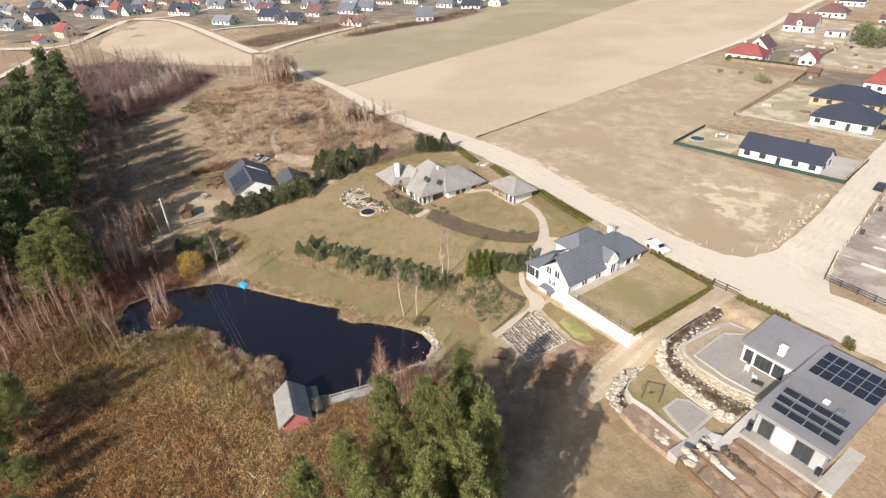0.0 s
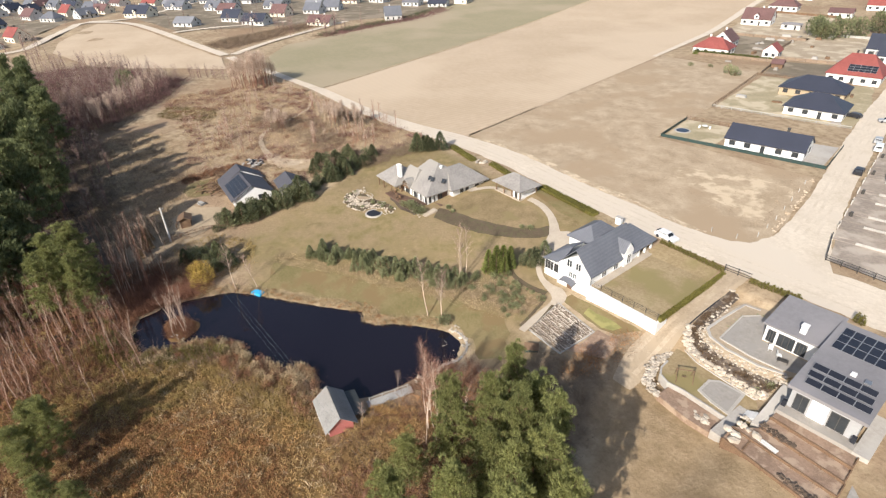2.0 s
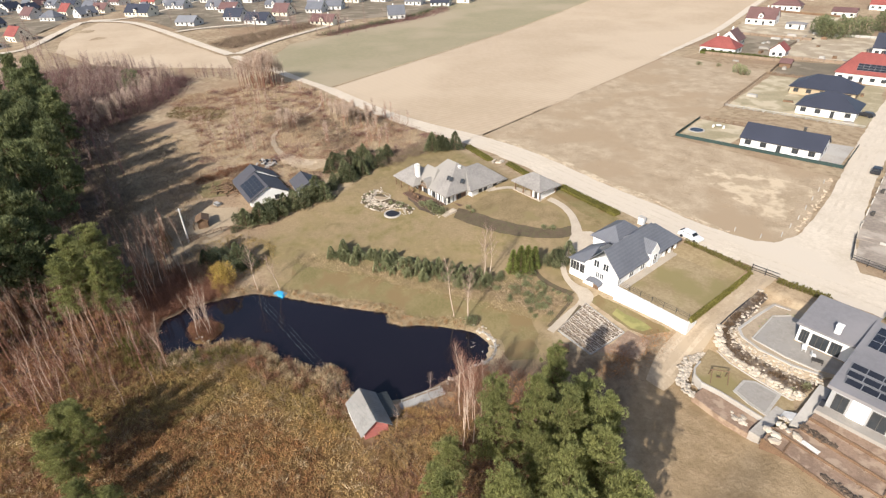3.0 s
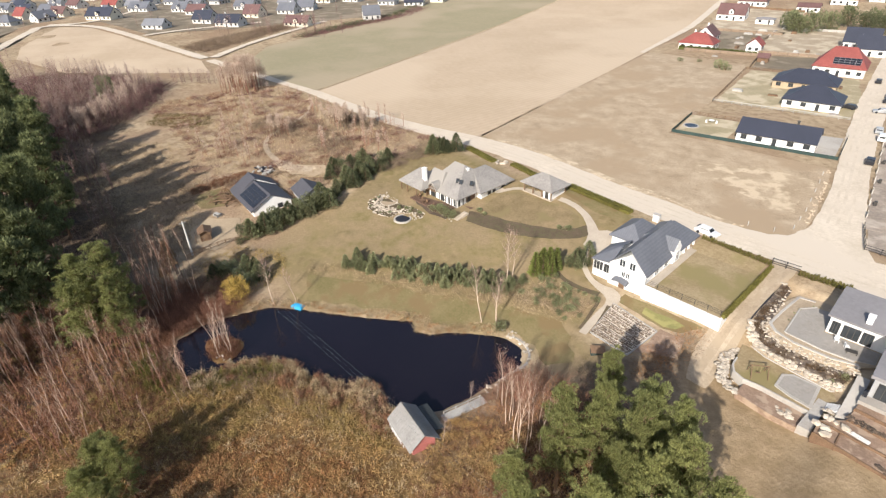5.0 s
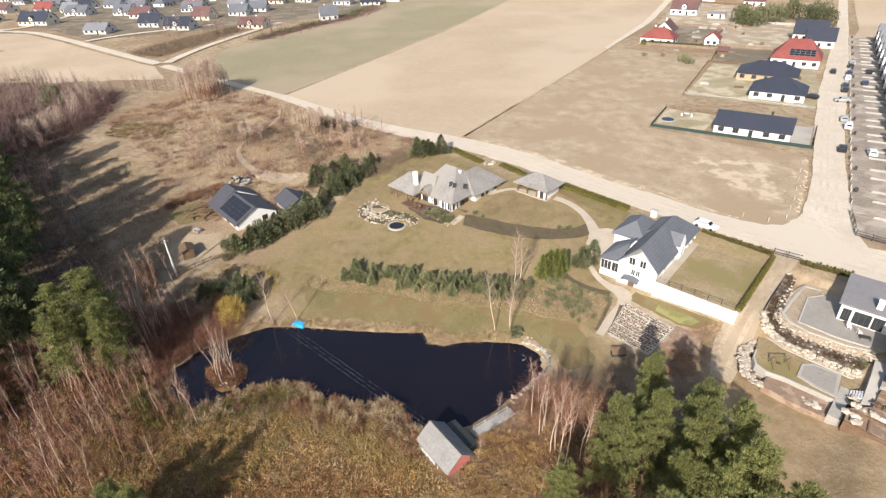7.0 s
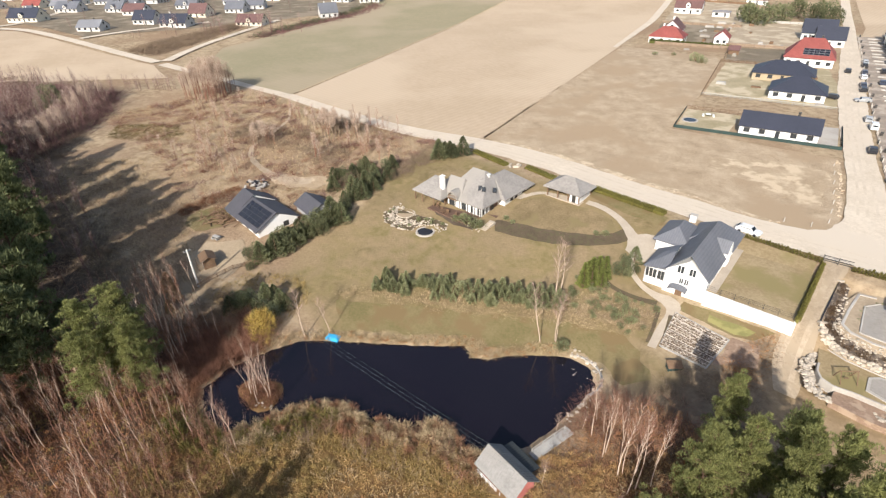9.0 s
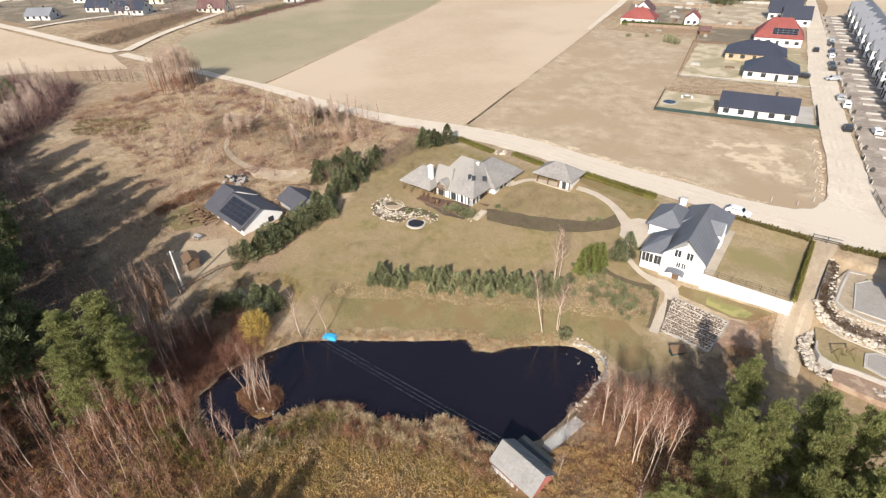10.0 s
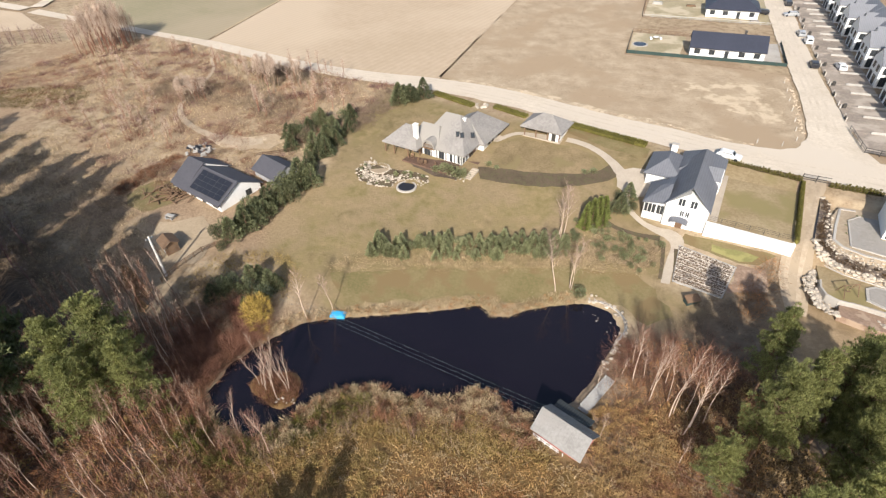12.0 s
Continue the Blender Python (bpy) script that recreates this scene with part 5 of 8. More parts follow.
def terraces():
    slab("patio", EDGE[1:] + [(-16.0, 62), (-16.0, 73.2), (-26, 73.4), (-29.0, 73.0)], -5, -1.14, M["drive"], "pale earth patio terrace beside the annex", "patio")
    slab("patio_slab", [(-27.5, 61.4), (-27.7, 69.0), (-26.0, 71.0), (-23.5, 71.2), (-23.5, 65.3), (-16.4, 65.3), (-16.4, 62.2), (-18.7, 61.3), (-22.8, 60.9)], -1.2, -1.06, M["concrete_g"], "grey paving slabs on the patio", "patio")
    kerb([(-26.6, 72.6), (-28.9, 72.2), (-29.6, 66.4), (-29.9, 62.2), (-28.7, 60.7), (-25.9, 59.7), (-21.4, 59.6), (-18.0, 60.6)], -1.6, -1.02, 0.4, "pale concrete edging loop round the patio")
    kerb([(-27.6, 61.4), (-27.8, 69.0), (-26.0, 71.1)], -1.3, -0.98, 0.22, "thin concrete edge of the paving")
    kerb([(-27.5, 61.3), (-22.8, 60.7), (-18.6, 61.0)], -1.3, -0.98, 0.22, "thin concrete edge along the paving")
    planted_bank()
    kerb([k[:2] for k in KERB[3:]], -4.2, -3.06, 0.2, "curved pale kerb below the planted bank")
    slab("lower_terrace", [(-31.9, 59.4), (-31.3, 55), (-30.9, 51.6), (-30.1, 50.2), (-28.7, 49.5), (-26.2, 49.6), (-20.6, 49.2), (-18.0, 50.0), (-17.9, 56.0), (-19.4, 55.5), (-25.3, 56.1), (-28.1, 56.5), (-30.4, 57.6)], -6, -3.22, M["terrace_lawn"], "lower garden terrace of dry grass", "lawn")
    slab("sunken_slab", [(-25.2, 51.2), (-25.2, 54.2), (-24.0, 55.2), (-20.5, 55.2), (-20.3, 50.0), (-23.0, 50.4)], -3.4, -3.06, M["concrete"], "pale slab with a low rim", "slab")
    slab("slab_top", [(-24.8, 51.5), (-24.8, 54.0), (-23.8, 54.8), (-20.9, 54.8), (-20.7, 50.4), (-22.9, 50.8)], -3.2, -3.04, M["concrete_g"], "smooth grey slab surface", "slab")
    slab("garden_walk", [(-20.7, 46.0), (-19.15, 45.9), (-18.95, 52.7), (-20.2, 52.8)], -5, -3.14, M["concrete"], "pale concrete garden walkway", "path")
    kerb([(-31.0, 53.4), (-30.9, 51.6), (-30.2, 50.2), (-28.7, 49.5), (-26.2, 49.7), (-20.5, 49.3)], -4.6, -3.02, 0.26, "curved low pale garden wall")
    boulders([(-31.6, 56.0), (-32.2, 54), (-32.0, 51.1), (-31.0, 48.4), (-29.0, 46.9)], 230, 0.42, 0.6, "heap of pale boulders holding the corner", 4, -3.75)
    slab("slope_bed", [(-28.6, 46.9), (-28.4, 49.3), (-26.2, 49.5), (-20.6, 49.1), (-20.6, 46.0), (-24, 46.0)], -6, -3.72, M["bed_soil"], "bare brown slope below the garden wall", "bank")
    boulders([(-23.4, 47.6), (-21.4, 47.6)], 16, 0.35, 0.95, "large boulders beside the walkway", 6, -3.9)
    timber_beds()
    boulders([(-18.4, 46.6), (-17.2, 46.3)], 5, 0.35, 1.35, "large pale boulders in a timber frame", 9, -2.5)
    boulders([(-18.6, 48.6), (-17.0, 48.5), (-16.0, 48.3)], 14, 0.25, 0.95, "pale boulders behind the timber frame", 7, -2.3)
    boulders([(-19.0, 50.6), (-17.8, 50.6)], 30, 0.25, 0.4, "small pale stones beside the garden steps", 8, -2.8)
    sw = thing("swing_frame", pose(-27.6, 51.8, -3.22, 0, 0, 35), "brown timber swing frame on the terrace", "swing")
    for x in (-1.1, 1.1):
        for y in (-0.9, 0.9):
            part("leg", tube(bmesh.new(), [(x, y, 0), (x, y * 0.08, 1.75)], [0.06, 0.06]), M["wood"], sw)
    part("crossbar", tube(bmesh.new(), [(-1.3, 0, 1.75), (1.3, 0, 1.75)], [0.065, 0.065]), M["wood"], sw)
    for x in (-0.25, 0.25):
        part("rope", tube(bmesh.new(), [(x, 0, 0.5), (x, 0, 1.75)], [0.015, 0.015], 4), M["straw"], sw)
    part("seat", boxed(-0.3, -0.12, 0.45, 0.3, 0.12, 0.5), M["wood"], sw)
    for x, y, s, a in ((-21.6, 64.0, 1.0, 20), (-20.2, 63.4, 1.0, 120)):
        ch = thing("patio_chair", pose(x, y, -1.06, 0, 0, a), "pale garden chair on the grey patio", "chair", "patio chairs")
        part("seat", boxed(-0.3, -0.3, 0.38, 0.3, 0.3, 0.46), M["frame_w"], ch)
        part("backrest", boxed(-0.3, 0.24, 0.46, 0.3, 0.3, 0.95), M["frame_w"], ch)
        for lx in (-0.25, 0.25):
            for ly in (-0.25, 0.25):
                part("leg", boxed(lx - 0.03, ly - 0.03, 0, lx + 0.03, ly + 0.03, 0.38), M["frame_w"], ch)
    pt = thing("patio_table", pose(-19.4, 62.6, -1.06, 0, 0, 15), "low dark table on the grey patio", "table")
    part("tabletop", boxed(-0.7, -0.4, 0.4, 0.7, 0.4, 0.46), M["frame"], pt)
    for lx in (-0.6, 0.6):
        for ly in (-0.32, 0.32):
            part("leg", boxed(lx - 0.03, ly - 0.03, 0, lx + 0.03, ly + 0.03, 0.4), M["frame"], pt)


terraces()


# the red hut and jetty
def hut():
    th = thing("boathouse", pose(-56.8, 11.83, -6.6, 0, 0, -13), "small falu red wooden hut with grey metal roof", "hut")
    L, W, h, rise = 6.0, 3.4, 2.1, 1.45
    part("wall", gable_wall(L, W, h, rise), M["red_wall"], th)
    r = gable_roof(L, W, h, rise, 0.6, 0.08)
    part("roof", r, ROOFS["sheet"], th, "ribbed grey metal roof")
    k = rise / (W / 2)
    a = math.degrees(math.atan(k))
    for s in (-1, 1):
        for i in range(16):
            x = -L / 2 - 0.2 + i * (L + 0.4) / 15
            rb = part("rib", boxed(x - 0.02, -1.4, 0, x + 0.02, 1.3, 0.03), ROOFS["sheet"], th)
            rb.matrix_basis = pose(0, s * (W / 4 + 0.08), h + rise / 2 + 0.09, 0, 0, 0) @ pose(0, 0, 0, -s * a, 0, 0)
    rail = bmesh.new()
    for z in (0.55, 0.95):
        box(rail, -L / 2, -W / 2 - 0.5, z, 0.6, -W / 2 - 0.42, z + 0.07)
    for i in range(6):
        x = -L / 2 + i * 0.82
        box(rail, x, -W / 2 - 0.5, 0, x + 0.07, -W / 2 - 0.42, 1.0)
    part("railing", rail, M["frame_w"], th, "white veranda railing")
    part("floor", boxed(-L / 2 - 0.1, -W / 2 - 0.6, -0.5, L / 2, W / 2 + 0.2, 0.02), M["wood_grey"], th)
    ext = roof_shell([(-L / 2 - 0.1, W / 2 + 0.5, 1.72), (1.9, W / 2 + 0.5, 1.72), (1.9, W / 2 + 2.2, 1.38), (-L / 2 - 0.1, W / 2 + 2.2, 1.38)], [[0, 1, 2, 3]], 0.08)
    part("lean_to_roof", ext, ROOFS["sheet_dk"], th, "dark ribbed lean-to roof over the water")
    for x in (-L / 2 + 0.5, 1.4):
        part("post", boxed(x - 0.06, W / 2 + 2.1, -1.2, x + 0.06, W / 2 + 2.22, 1.3), M["wood"], th)
    for x in (-2.6, -1.2):
        window(th, pose(x, -W / 2, 0.8), 0.9, 1.0, M["frame_w"], 1)
    for x in (1.4, 2.5):
        window(th, pose(x, -W / 2, 0.9), 0.7, 0.8, M["frame_w"], 1)
    part("door", boxed(L / 2 + 0.02, -0.45, 0.05, L / 2 + 0.05, 0.45, 1.95), M["red_wall"], th)
    for i in range(13):
        y = -W / 2 + 0.15 + i * (W - 0.3) / 12
        hh = h + rise * (1 - abs(y) / (W / 2)) - 0.1
        part("board", boxed(L / 2, y - 0.02, 0, L / 2 + 0.025, y + 0.02, hh), M["red_wall"], th)
    jt = thing("jetty", pose(-56.0, 16.6, -6.3, 0, 0, 75), "grey weathered plank jetty with low posts", "jetty")
    for i in range(26):
        part("plank", boxed(i * 0.27, -0.7, -0.04, i * 0.27 + 0.25, 0.7, 0.04 + 0.008 * (i % 3)), M["wood_grey"], jt)
    for y in (-0.5, 0.38):
        part("beam", boxed(0, y, -0.2, 7.0, y + 0.12, -0.05), M["wood"], jt)
    for i in range(4):
        part("post", boxed(0.4 + i * 2.0, 0.5, -1.2, 0.52 + i * 2.0, 0.62, 0.7), M["wood_grey"], jt)
    part("rail", boxed(0.4, 0.52, 0.55, 6.6, 0.6, 0.63), M["wood_grey"], jt)



hut()

# ---- neighbours ----
h1 = house(-135.0, 31.0, -7, 13.8, 9.4, 2.3, 2.5, "anthracite", "white bungalow with anthracite roof and solar panels", z=-4.1, chim=0, over=0.6, name="bungalow", wins="few")
ob = part("rear_wall", gable_wall(4.4, 9.9, 2.3, 3.0), M["white"], h1)
ob.matrix_basis = pose(-6.2, 0.4, 0)
ob = part("rear_roof", gable_roof(4.4, 9.9, 2.3, 3.0, 0.5), ROOFS["anthracite"], h1)
ob.matrix_basis = pose(-6.2, 0.4, 0)
kk = math.degrees(math.atan(2.5 / 4.7))
solar(h1, pose(-2.6, -4.5, 2.62, kk, 0, 0), 5, 4, 1.84, 1.1, 0.01, "frame")
house(-127.6, 39.8, -12, 7.4, 5.6, 1.9, 1.6, "anthracite", "small dark garage with low anthracite gable roof", wall="grey_wall", chim=0, z=-3.1, name="garage", wins=False)


def small_shed():
    th = thing("shed", pose(-129.0, 13.9, gz(-129, 13.9) - 0.1, 0, 0, -18), "small brown timber shed with open porch", "shed")
    part("wall", gable_wall(2.6, 2.2, 2.1, 0.6), M["wood"], th)
    part("roof", gable_roof(3.2, 2.4, 2.1, 0.6, 0.3, 0.08), M["wood"], th)
    for x in (-1.2, 1.2):
        part("post", boxed(x - 0.06, -2.1, 0, x + 0.06, -1.98, 1.7), M["wood"], th)
    part("porch_rail", boxed(-1.2, -2.08, 0.7, 1.2, -2.0, 0.8), M["wood"], th)
    part("door", boxed(-0.4, -1.13, 0, 0.4, -1.1, 1.8), M["wood_grey"], th)


small_shed()
house(-55.6, 141.8, 7.5, 18.5, 8.8, 2.8, 2.7, "blue_slate", "long white bungalow with dark blue roof", chim=1, name="bungalow", z=0.05)
house(-58.8, 183.8, 7.5, 15.5, 12.0, 2.7, 3.7, "blue_slate", "white bungalow under dark hip roof", hip=True, name="bungalow", ridge=4, chim=0)
house(-67.3, 206.0, 7.5, 19.0, 12.0, 2.7, 3.6, "blue_slate", "ochre unfinished bungalow under dark hip roof", wall="ochre", hip=True, name="bungalow", ridge=7, chim=0)
rh = house(-64.5, 236.5, 7.5, 16.5, 15, 3.2, 6.2, "red", "large white house under red hip roof with solar panels", hip=True, chim=2, ridge=7)
solar(rh, pose(-2.5, -6.6, 4.25, 38.5, 0, 0), 5, 3)
house(-70, 290, 10, 13, 10, 3.6, 5.0, "blue_slate", "white house with dark steep gables", chim=1, dormer=True)
house(-63.5, 277, 10, 11, 9, 3.4, 4.4, "blue_slate", "white house with dark blue gable roof", chim=0)
house(-125, 250, 7.5, 15, 10, 3.0, 4.0, "red", "white house under bright red roof", hip=True, ridge=5)
house(-129, 268, 100, 12, 9, 3.5, 4.0, "brown", "white house with steep brown gable roof")
house(-103, 258, 100, 8, 6, 3.2, 2.6, "red", "small white house with red gable roof", chim=0)
house(-92.5, 238.5, 10, 4, 3.5, 2.2, 1.2, "brown", "small brown garden shed", wall="wood", chim=0, wins=False, name="shed")
house(-145, 340, 10, 15, 11, 3.5, 5.0, "brown", "brown roofed house with dormer", dormer=True)
house(-152, 392, 10, 16, 11, 3.0, 4.5, "brown", "brown hip roofed house", hip=True)
house(-118, 385, 10, 12, 8, 3.0, 2.0, "brown", "low brown roofed outbuilding", chim=0)
house(-125, 335, 10, 9, 6, 2.6, 0.9, "felt", "flat grey garden building", chim=0, hip=True)
house(-108, 420, 10, 14, 10, 3.5, 4.5, "red", "far house with red roof")
house(-160, 440, 10, 14, 10, 3.5, 4.5, "blue_slate", "far house with dark roof")
house(-92, 440, 10, 14, 10, 3.5, 4.5, "slate", "far house with grey roof")


def terrace_row():
    """Alike terraced houses along the street, each with a front block under its own gable."""
    first = None
    for i in range(15):
        y = 104 + i * 13.4
        x = -20.2 - (y - 120) * 0.142
        m = pose(x, y, 0.05, 0, 0, 8)
        if first is not None:
            copy_thing(first, m)
            continue
        th = first = thing("terraced_house", m, "white terraced house with grey roof and front gable", "house", "terraced row")
        part("wall", boxed(2.6, 0.15, -0.3, 12, 13.25, 4.8), M["white"], th)
        part("roof", roof_shell([(2.0, 0, 4.6), (2.0, 13.4, 4.6), (7.4, 13.4, 8.8), (7.4, 0, 8.8), (12.6, 0, 4.6), (12.6, 13.4, 4.6)], [[1, 0, 3, 2], [2, 3, 4, 5]], 0.2), ROOFS["grey"], th)
        g = part("front_block", gable_wall(5.5, 7.4, 5.6, 2.7), M["white"], th)
        g.matrix_basis = pose(2.8, 4.0, -0.2)
        g = part("gable_roof", gable_roof(6.6, 7.4, 5.4, 2.7, 0.3, 0.15), ROOFS["grey"], th)
        g.matrix_basis = pose(3.4, 4.0, 0)
        for yy in (2.4, 5.6):
            window(th, pose(0.02, yy, 0.3, 0, 0, 270), 1.9, 2.1, M["frame"], 1)
            window(th, pose(0.02, yy, 3.2, 0, 0, 270), 1.4, 1.5, M["frame"], 1)
        window(th, pose(1.4, 0.28, 0.4), 1.4, 2.2, M["frame"], 1)
        window(th, pose(1.4, 0.28, 3.2), 1.4, 1.5, M["frame"], 1)
        for yy in (9.2, 11.8):
            window(th, pose(2.6, yy, 0.2, 0, 0, 270), 1.5, 2.2, M["frame"], 1)
        d = part("dormer", gable_wall(2.6, 2.0, 1.5, 0.9), M["white"], th)
        d.matrix_basis = pose(4.4, 10.6, 5.2)
        d = part("dormer_roof", gable_roof(2.7, 2.0, 1.5, 0.9, 0.2, 0.1), ROOFS["grey"], th)
        d.matrix_basis = pose(4.4, 10.6, 5.2)
        part("divider", boxed(-5.5, 7.95, -0.2, -0.1, 8.05, 0.6), M["wood_grey"], th, "low brown garden divider fence")
        part("divider", boxed(-5.5, -0.05, -0.2, -0.1, 0.05, 0.6), M["wood_grey"], th)
        part("garden_bed", boxed(-9.2, 0.02, -0.2, 0.1, 13.38, 0.12), M["yard"], th, "bare brown front yard")
        for yy in (1.5, 9.6):
            part("paving", boxed(-9.0, yy, -0.2, -5.2, yy + 2.4, 0.16), M["yard"], th)
        for yy in (0.2, 5.0, 6.8, 11.8):
            part("gate_post", boxed(-9.3, yy, -0.2, -9.1, yy + 0.2, 1.1), M["concrete"], th)
        part("low_fence", boxed(-9.24, 5.3, 0.1, -9.18, 6.7, 0.9), M["frame"], th)
        part("bin", boxed(-8.6, 12.2, 0.1, -8.0, 12.8, 1.1, bevel=0.05), M["frame"], th)


terrace_row()

# village
VILLAGE = [
    (-432, 10, 20, 12, 9, 4.5, 4.5, "red", "cream house with red gable roof", "cream"), (-416, -4, 15, 12, 8, 2.8, 2.2, "red", "low white house with orange red roof", "white"),
    (-544, 54, 20, 12, 10, 4.0, 5.0, "red", "cream house with red roof", "cream"), (-484, 92, 30, 22, 11, 3.6, 5.0, "blue_slate", "long house with dark gables", "cream"),
    (-407, 102, 35, 14, 10, 3.0, 3.2, "grey", "white bungalow with pale grey roof", "white"), (-402, 132, 30, 14, 10, 3.6, 4.6, "blue_slate", "white house with dark gable roof", "white"),
    (-378, 138, 30, 17, 10, 3.4, 4.2, "blue_slate", "white house with blue black gable roof", "white"), (-398, 165, 30, 12, 11, 3.4, 5.0, "brown", "house with steep brown roof", "cream"),
    (-392, 188, 30, 13, 10, 3.4, 4.2, "slate", "white house with grey gable roof", "white"), (-395, 205, 40, 12, 10, 3.4, 4.2, "slate", "white house with anthracite roof", "white"),
    (-327, 212, 60, 11, 9, 4.0, 5.0, "slate", "white house with steep grey gable", "white"), (-366, 258, 30, 13, 10, 3.6, 4.2, "slate", "white house with dark gable roof", "white"),
    (-600, 10, 20, 15, 11, 3.5, 5.0, "slate", "grey roofed house with white dormers", "white"), (-547, 30, 20, 14, 11, 3.5, 5.0, "brown", "brown roofed house with white gable", "white"),
    (-566, 75, 30, 14, 11, 3.5, 4.0, "slate", "grey roofed white house", "white"), (-624, -18, 20, 12, 9, 3.4, 4.0, "grey", "pale house with grey roof", "cream"),
    (-508, 126, 30, 18, 11, 3.4, 4.0, "slate", "white house with long grey roof", "white"), (-468, 196, 30, 15, 10, 3.4, 4.5, "red", "house with red roof", "white"),
    (-420, 236, 30, 15, 10, 3.4, 4.5, "brown", "house with red brown roof", "cream"), (-664, 42, 20, 14, 10, 3.4, 4.5, "slate", "far house with grey roof", "white"),
    (-488, 160, 30, 16, 11, 3.4, 4.5, "slate", "grey roofed house beside the lane", "white"), (-345, 168, 32, 16, 10, 3.0, 3.6, "brown", "low brown roofed house behind bare trees", "cream"),
    (-445, 145, 30, 15, 11, 3.4, 4.0, "brown", "brown roofed house with white walls", "white"), (-440, 180, 30, 16, 11, 3.4, 4.2, "slate", "white house with dark long roof", "white"),
    (-430, 210, 30, 14, 10, 3.4, 4.2, "grey", "white house with bluish roof", "white"), (-560, 120, 30, 15, 11, 3.4, 4.4, "red", "far house with red roof", "cream"),
    (-590, 100, 20, 15, 11, 3.4, 4.4, "brown", "far house with brown roof", "white"), (-530, 160, 30, 15, 11, 3.4, 4.4, "slate", "far house with dark roof", "white"),
    (-640, 70, 20, 15, 11, 3.4, 4.4, "blue_slate", "far house with blue black roof", "white"), (-520, 200, 30, 15, 11, 3.4, 4.4, "slate", "far grey roofed house", "white"),
    (-460, 240, 30, 15, 11, 3.4, 4.4, "slate", "far white house with grey roof", "white"), (-420, 280, 30, 15, 11, 3.4, 4.4, "blue_slate", "far white house with dark roof", "white"),
    (-680, 0, 20, 15, 11, 3.4, 4.4, "slate", "distant grey roofed house", "white"), (-600, 150, 20, 15, 11, 3.4, 4.4, "grey", "distant house with pale roof", "cream"),
]
for x, y, a, L, W, h, r, roof, label, wall in VILLAGE:
    house(x, y, a, L, W, h * 0.85, r, roof, label, {"white": "pale"}.get(wall, wall), group="village houses", dormer=L > 15, wins="few")

# more houses of the village, alike in kind, each turned its own way
rv = random.Random(11)
KINDS = [house(0, 0, 0, 14, 10, 2.8, 4.2, r, l, {"white": "pale"}.get(wl, wl), group="village houses", z=-500, dormer=d, hip=hp, wins="few") for r, l, wl, d, hp in (
    ("slate", "white village house with grey gable roof", "white", True, False), ("blue_slate", "white village house with blue black roof", "white", False, False),
    ("brown", "cream village house with brown roof", "cream", True, False), ("red", "white village house with red roof", "white", False, False),
    ("slate", "white village bungalow with grey hip roof", "white", False, True), ("grey", "pale village house with light grey roof", "cream", False, False))]
taken = [(v[0], v[1]) for v in VILLAGE]
for i in range(400):
    x, y = rv.uniform(-700, -345), rv.uniform(-60, 330)
    if y < 0.5 * (-x - 560) * 0.2 + 92 and x > -500 or x > -360 and y < 235 or y > 330 - (-345 - x) * 0.2:
        continue
    if x > -470 and y < 250:
        continue
    if any(math.dist((x, y), t) < 21 for t in taken) or y < (x + 500) * 0.5 - 60:
        continue
    taken.append((x, y))
    copy_thing(KINDS[rv.choice((0, 0, 0, 1, 1, 2, 4, 4, 5))], pose(x, y, gz(x, y), 0, 0, rv.choice((25, 30, 35, 115, 120)) + rv.uniform(-5, 5)))
    if len(taken) > 104:
        break
for k in KINDS:
    for o in list(k.children_recursive) + [k]:
        bpy.data.objects.remove(o)

# ---- vehicles ----


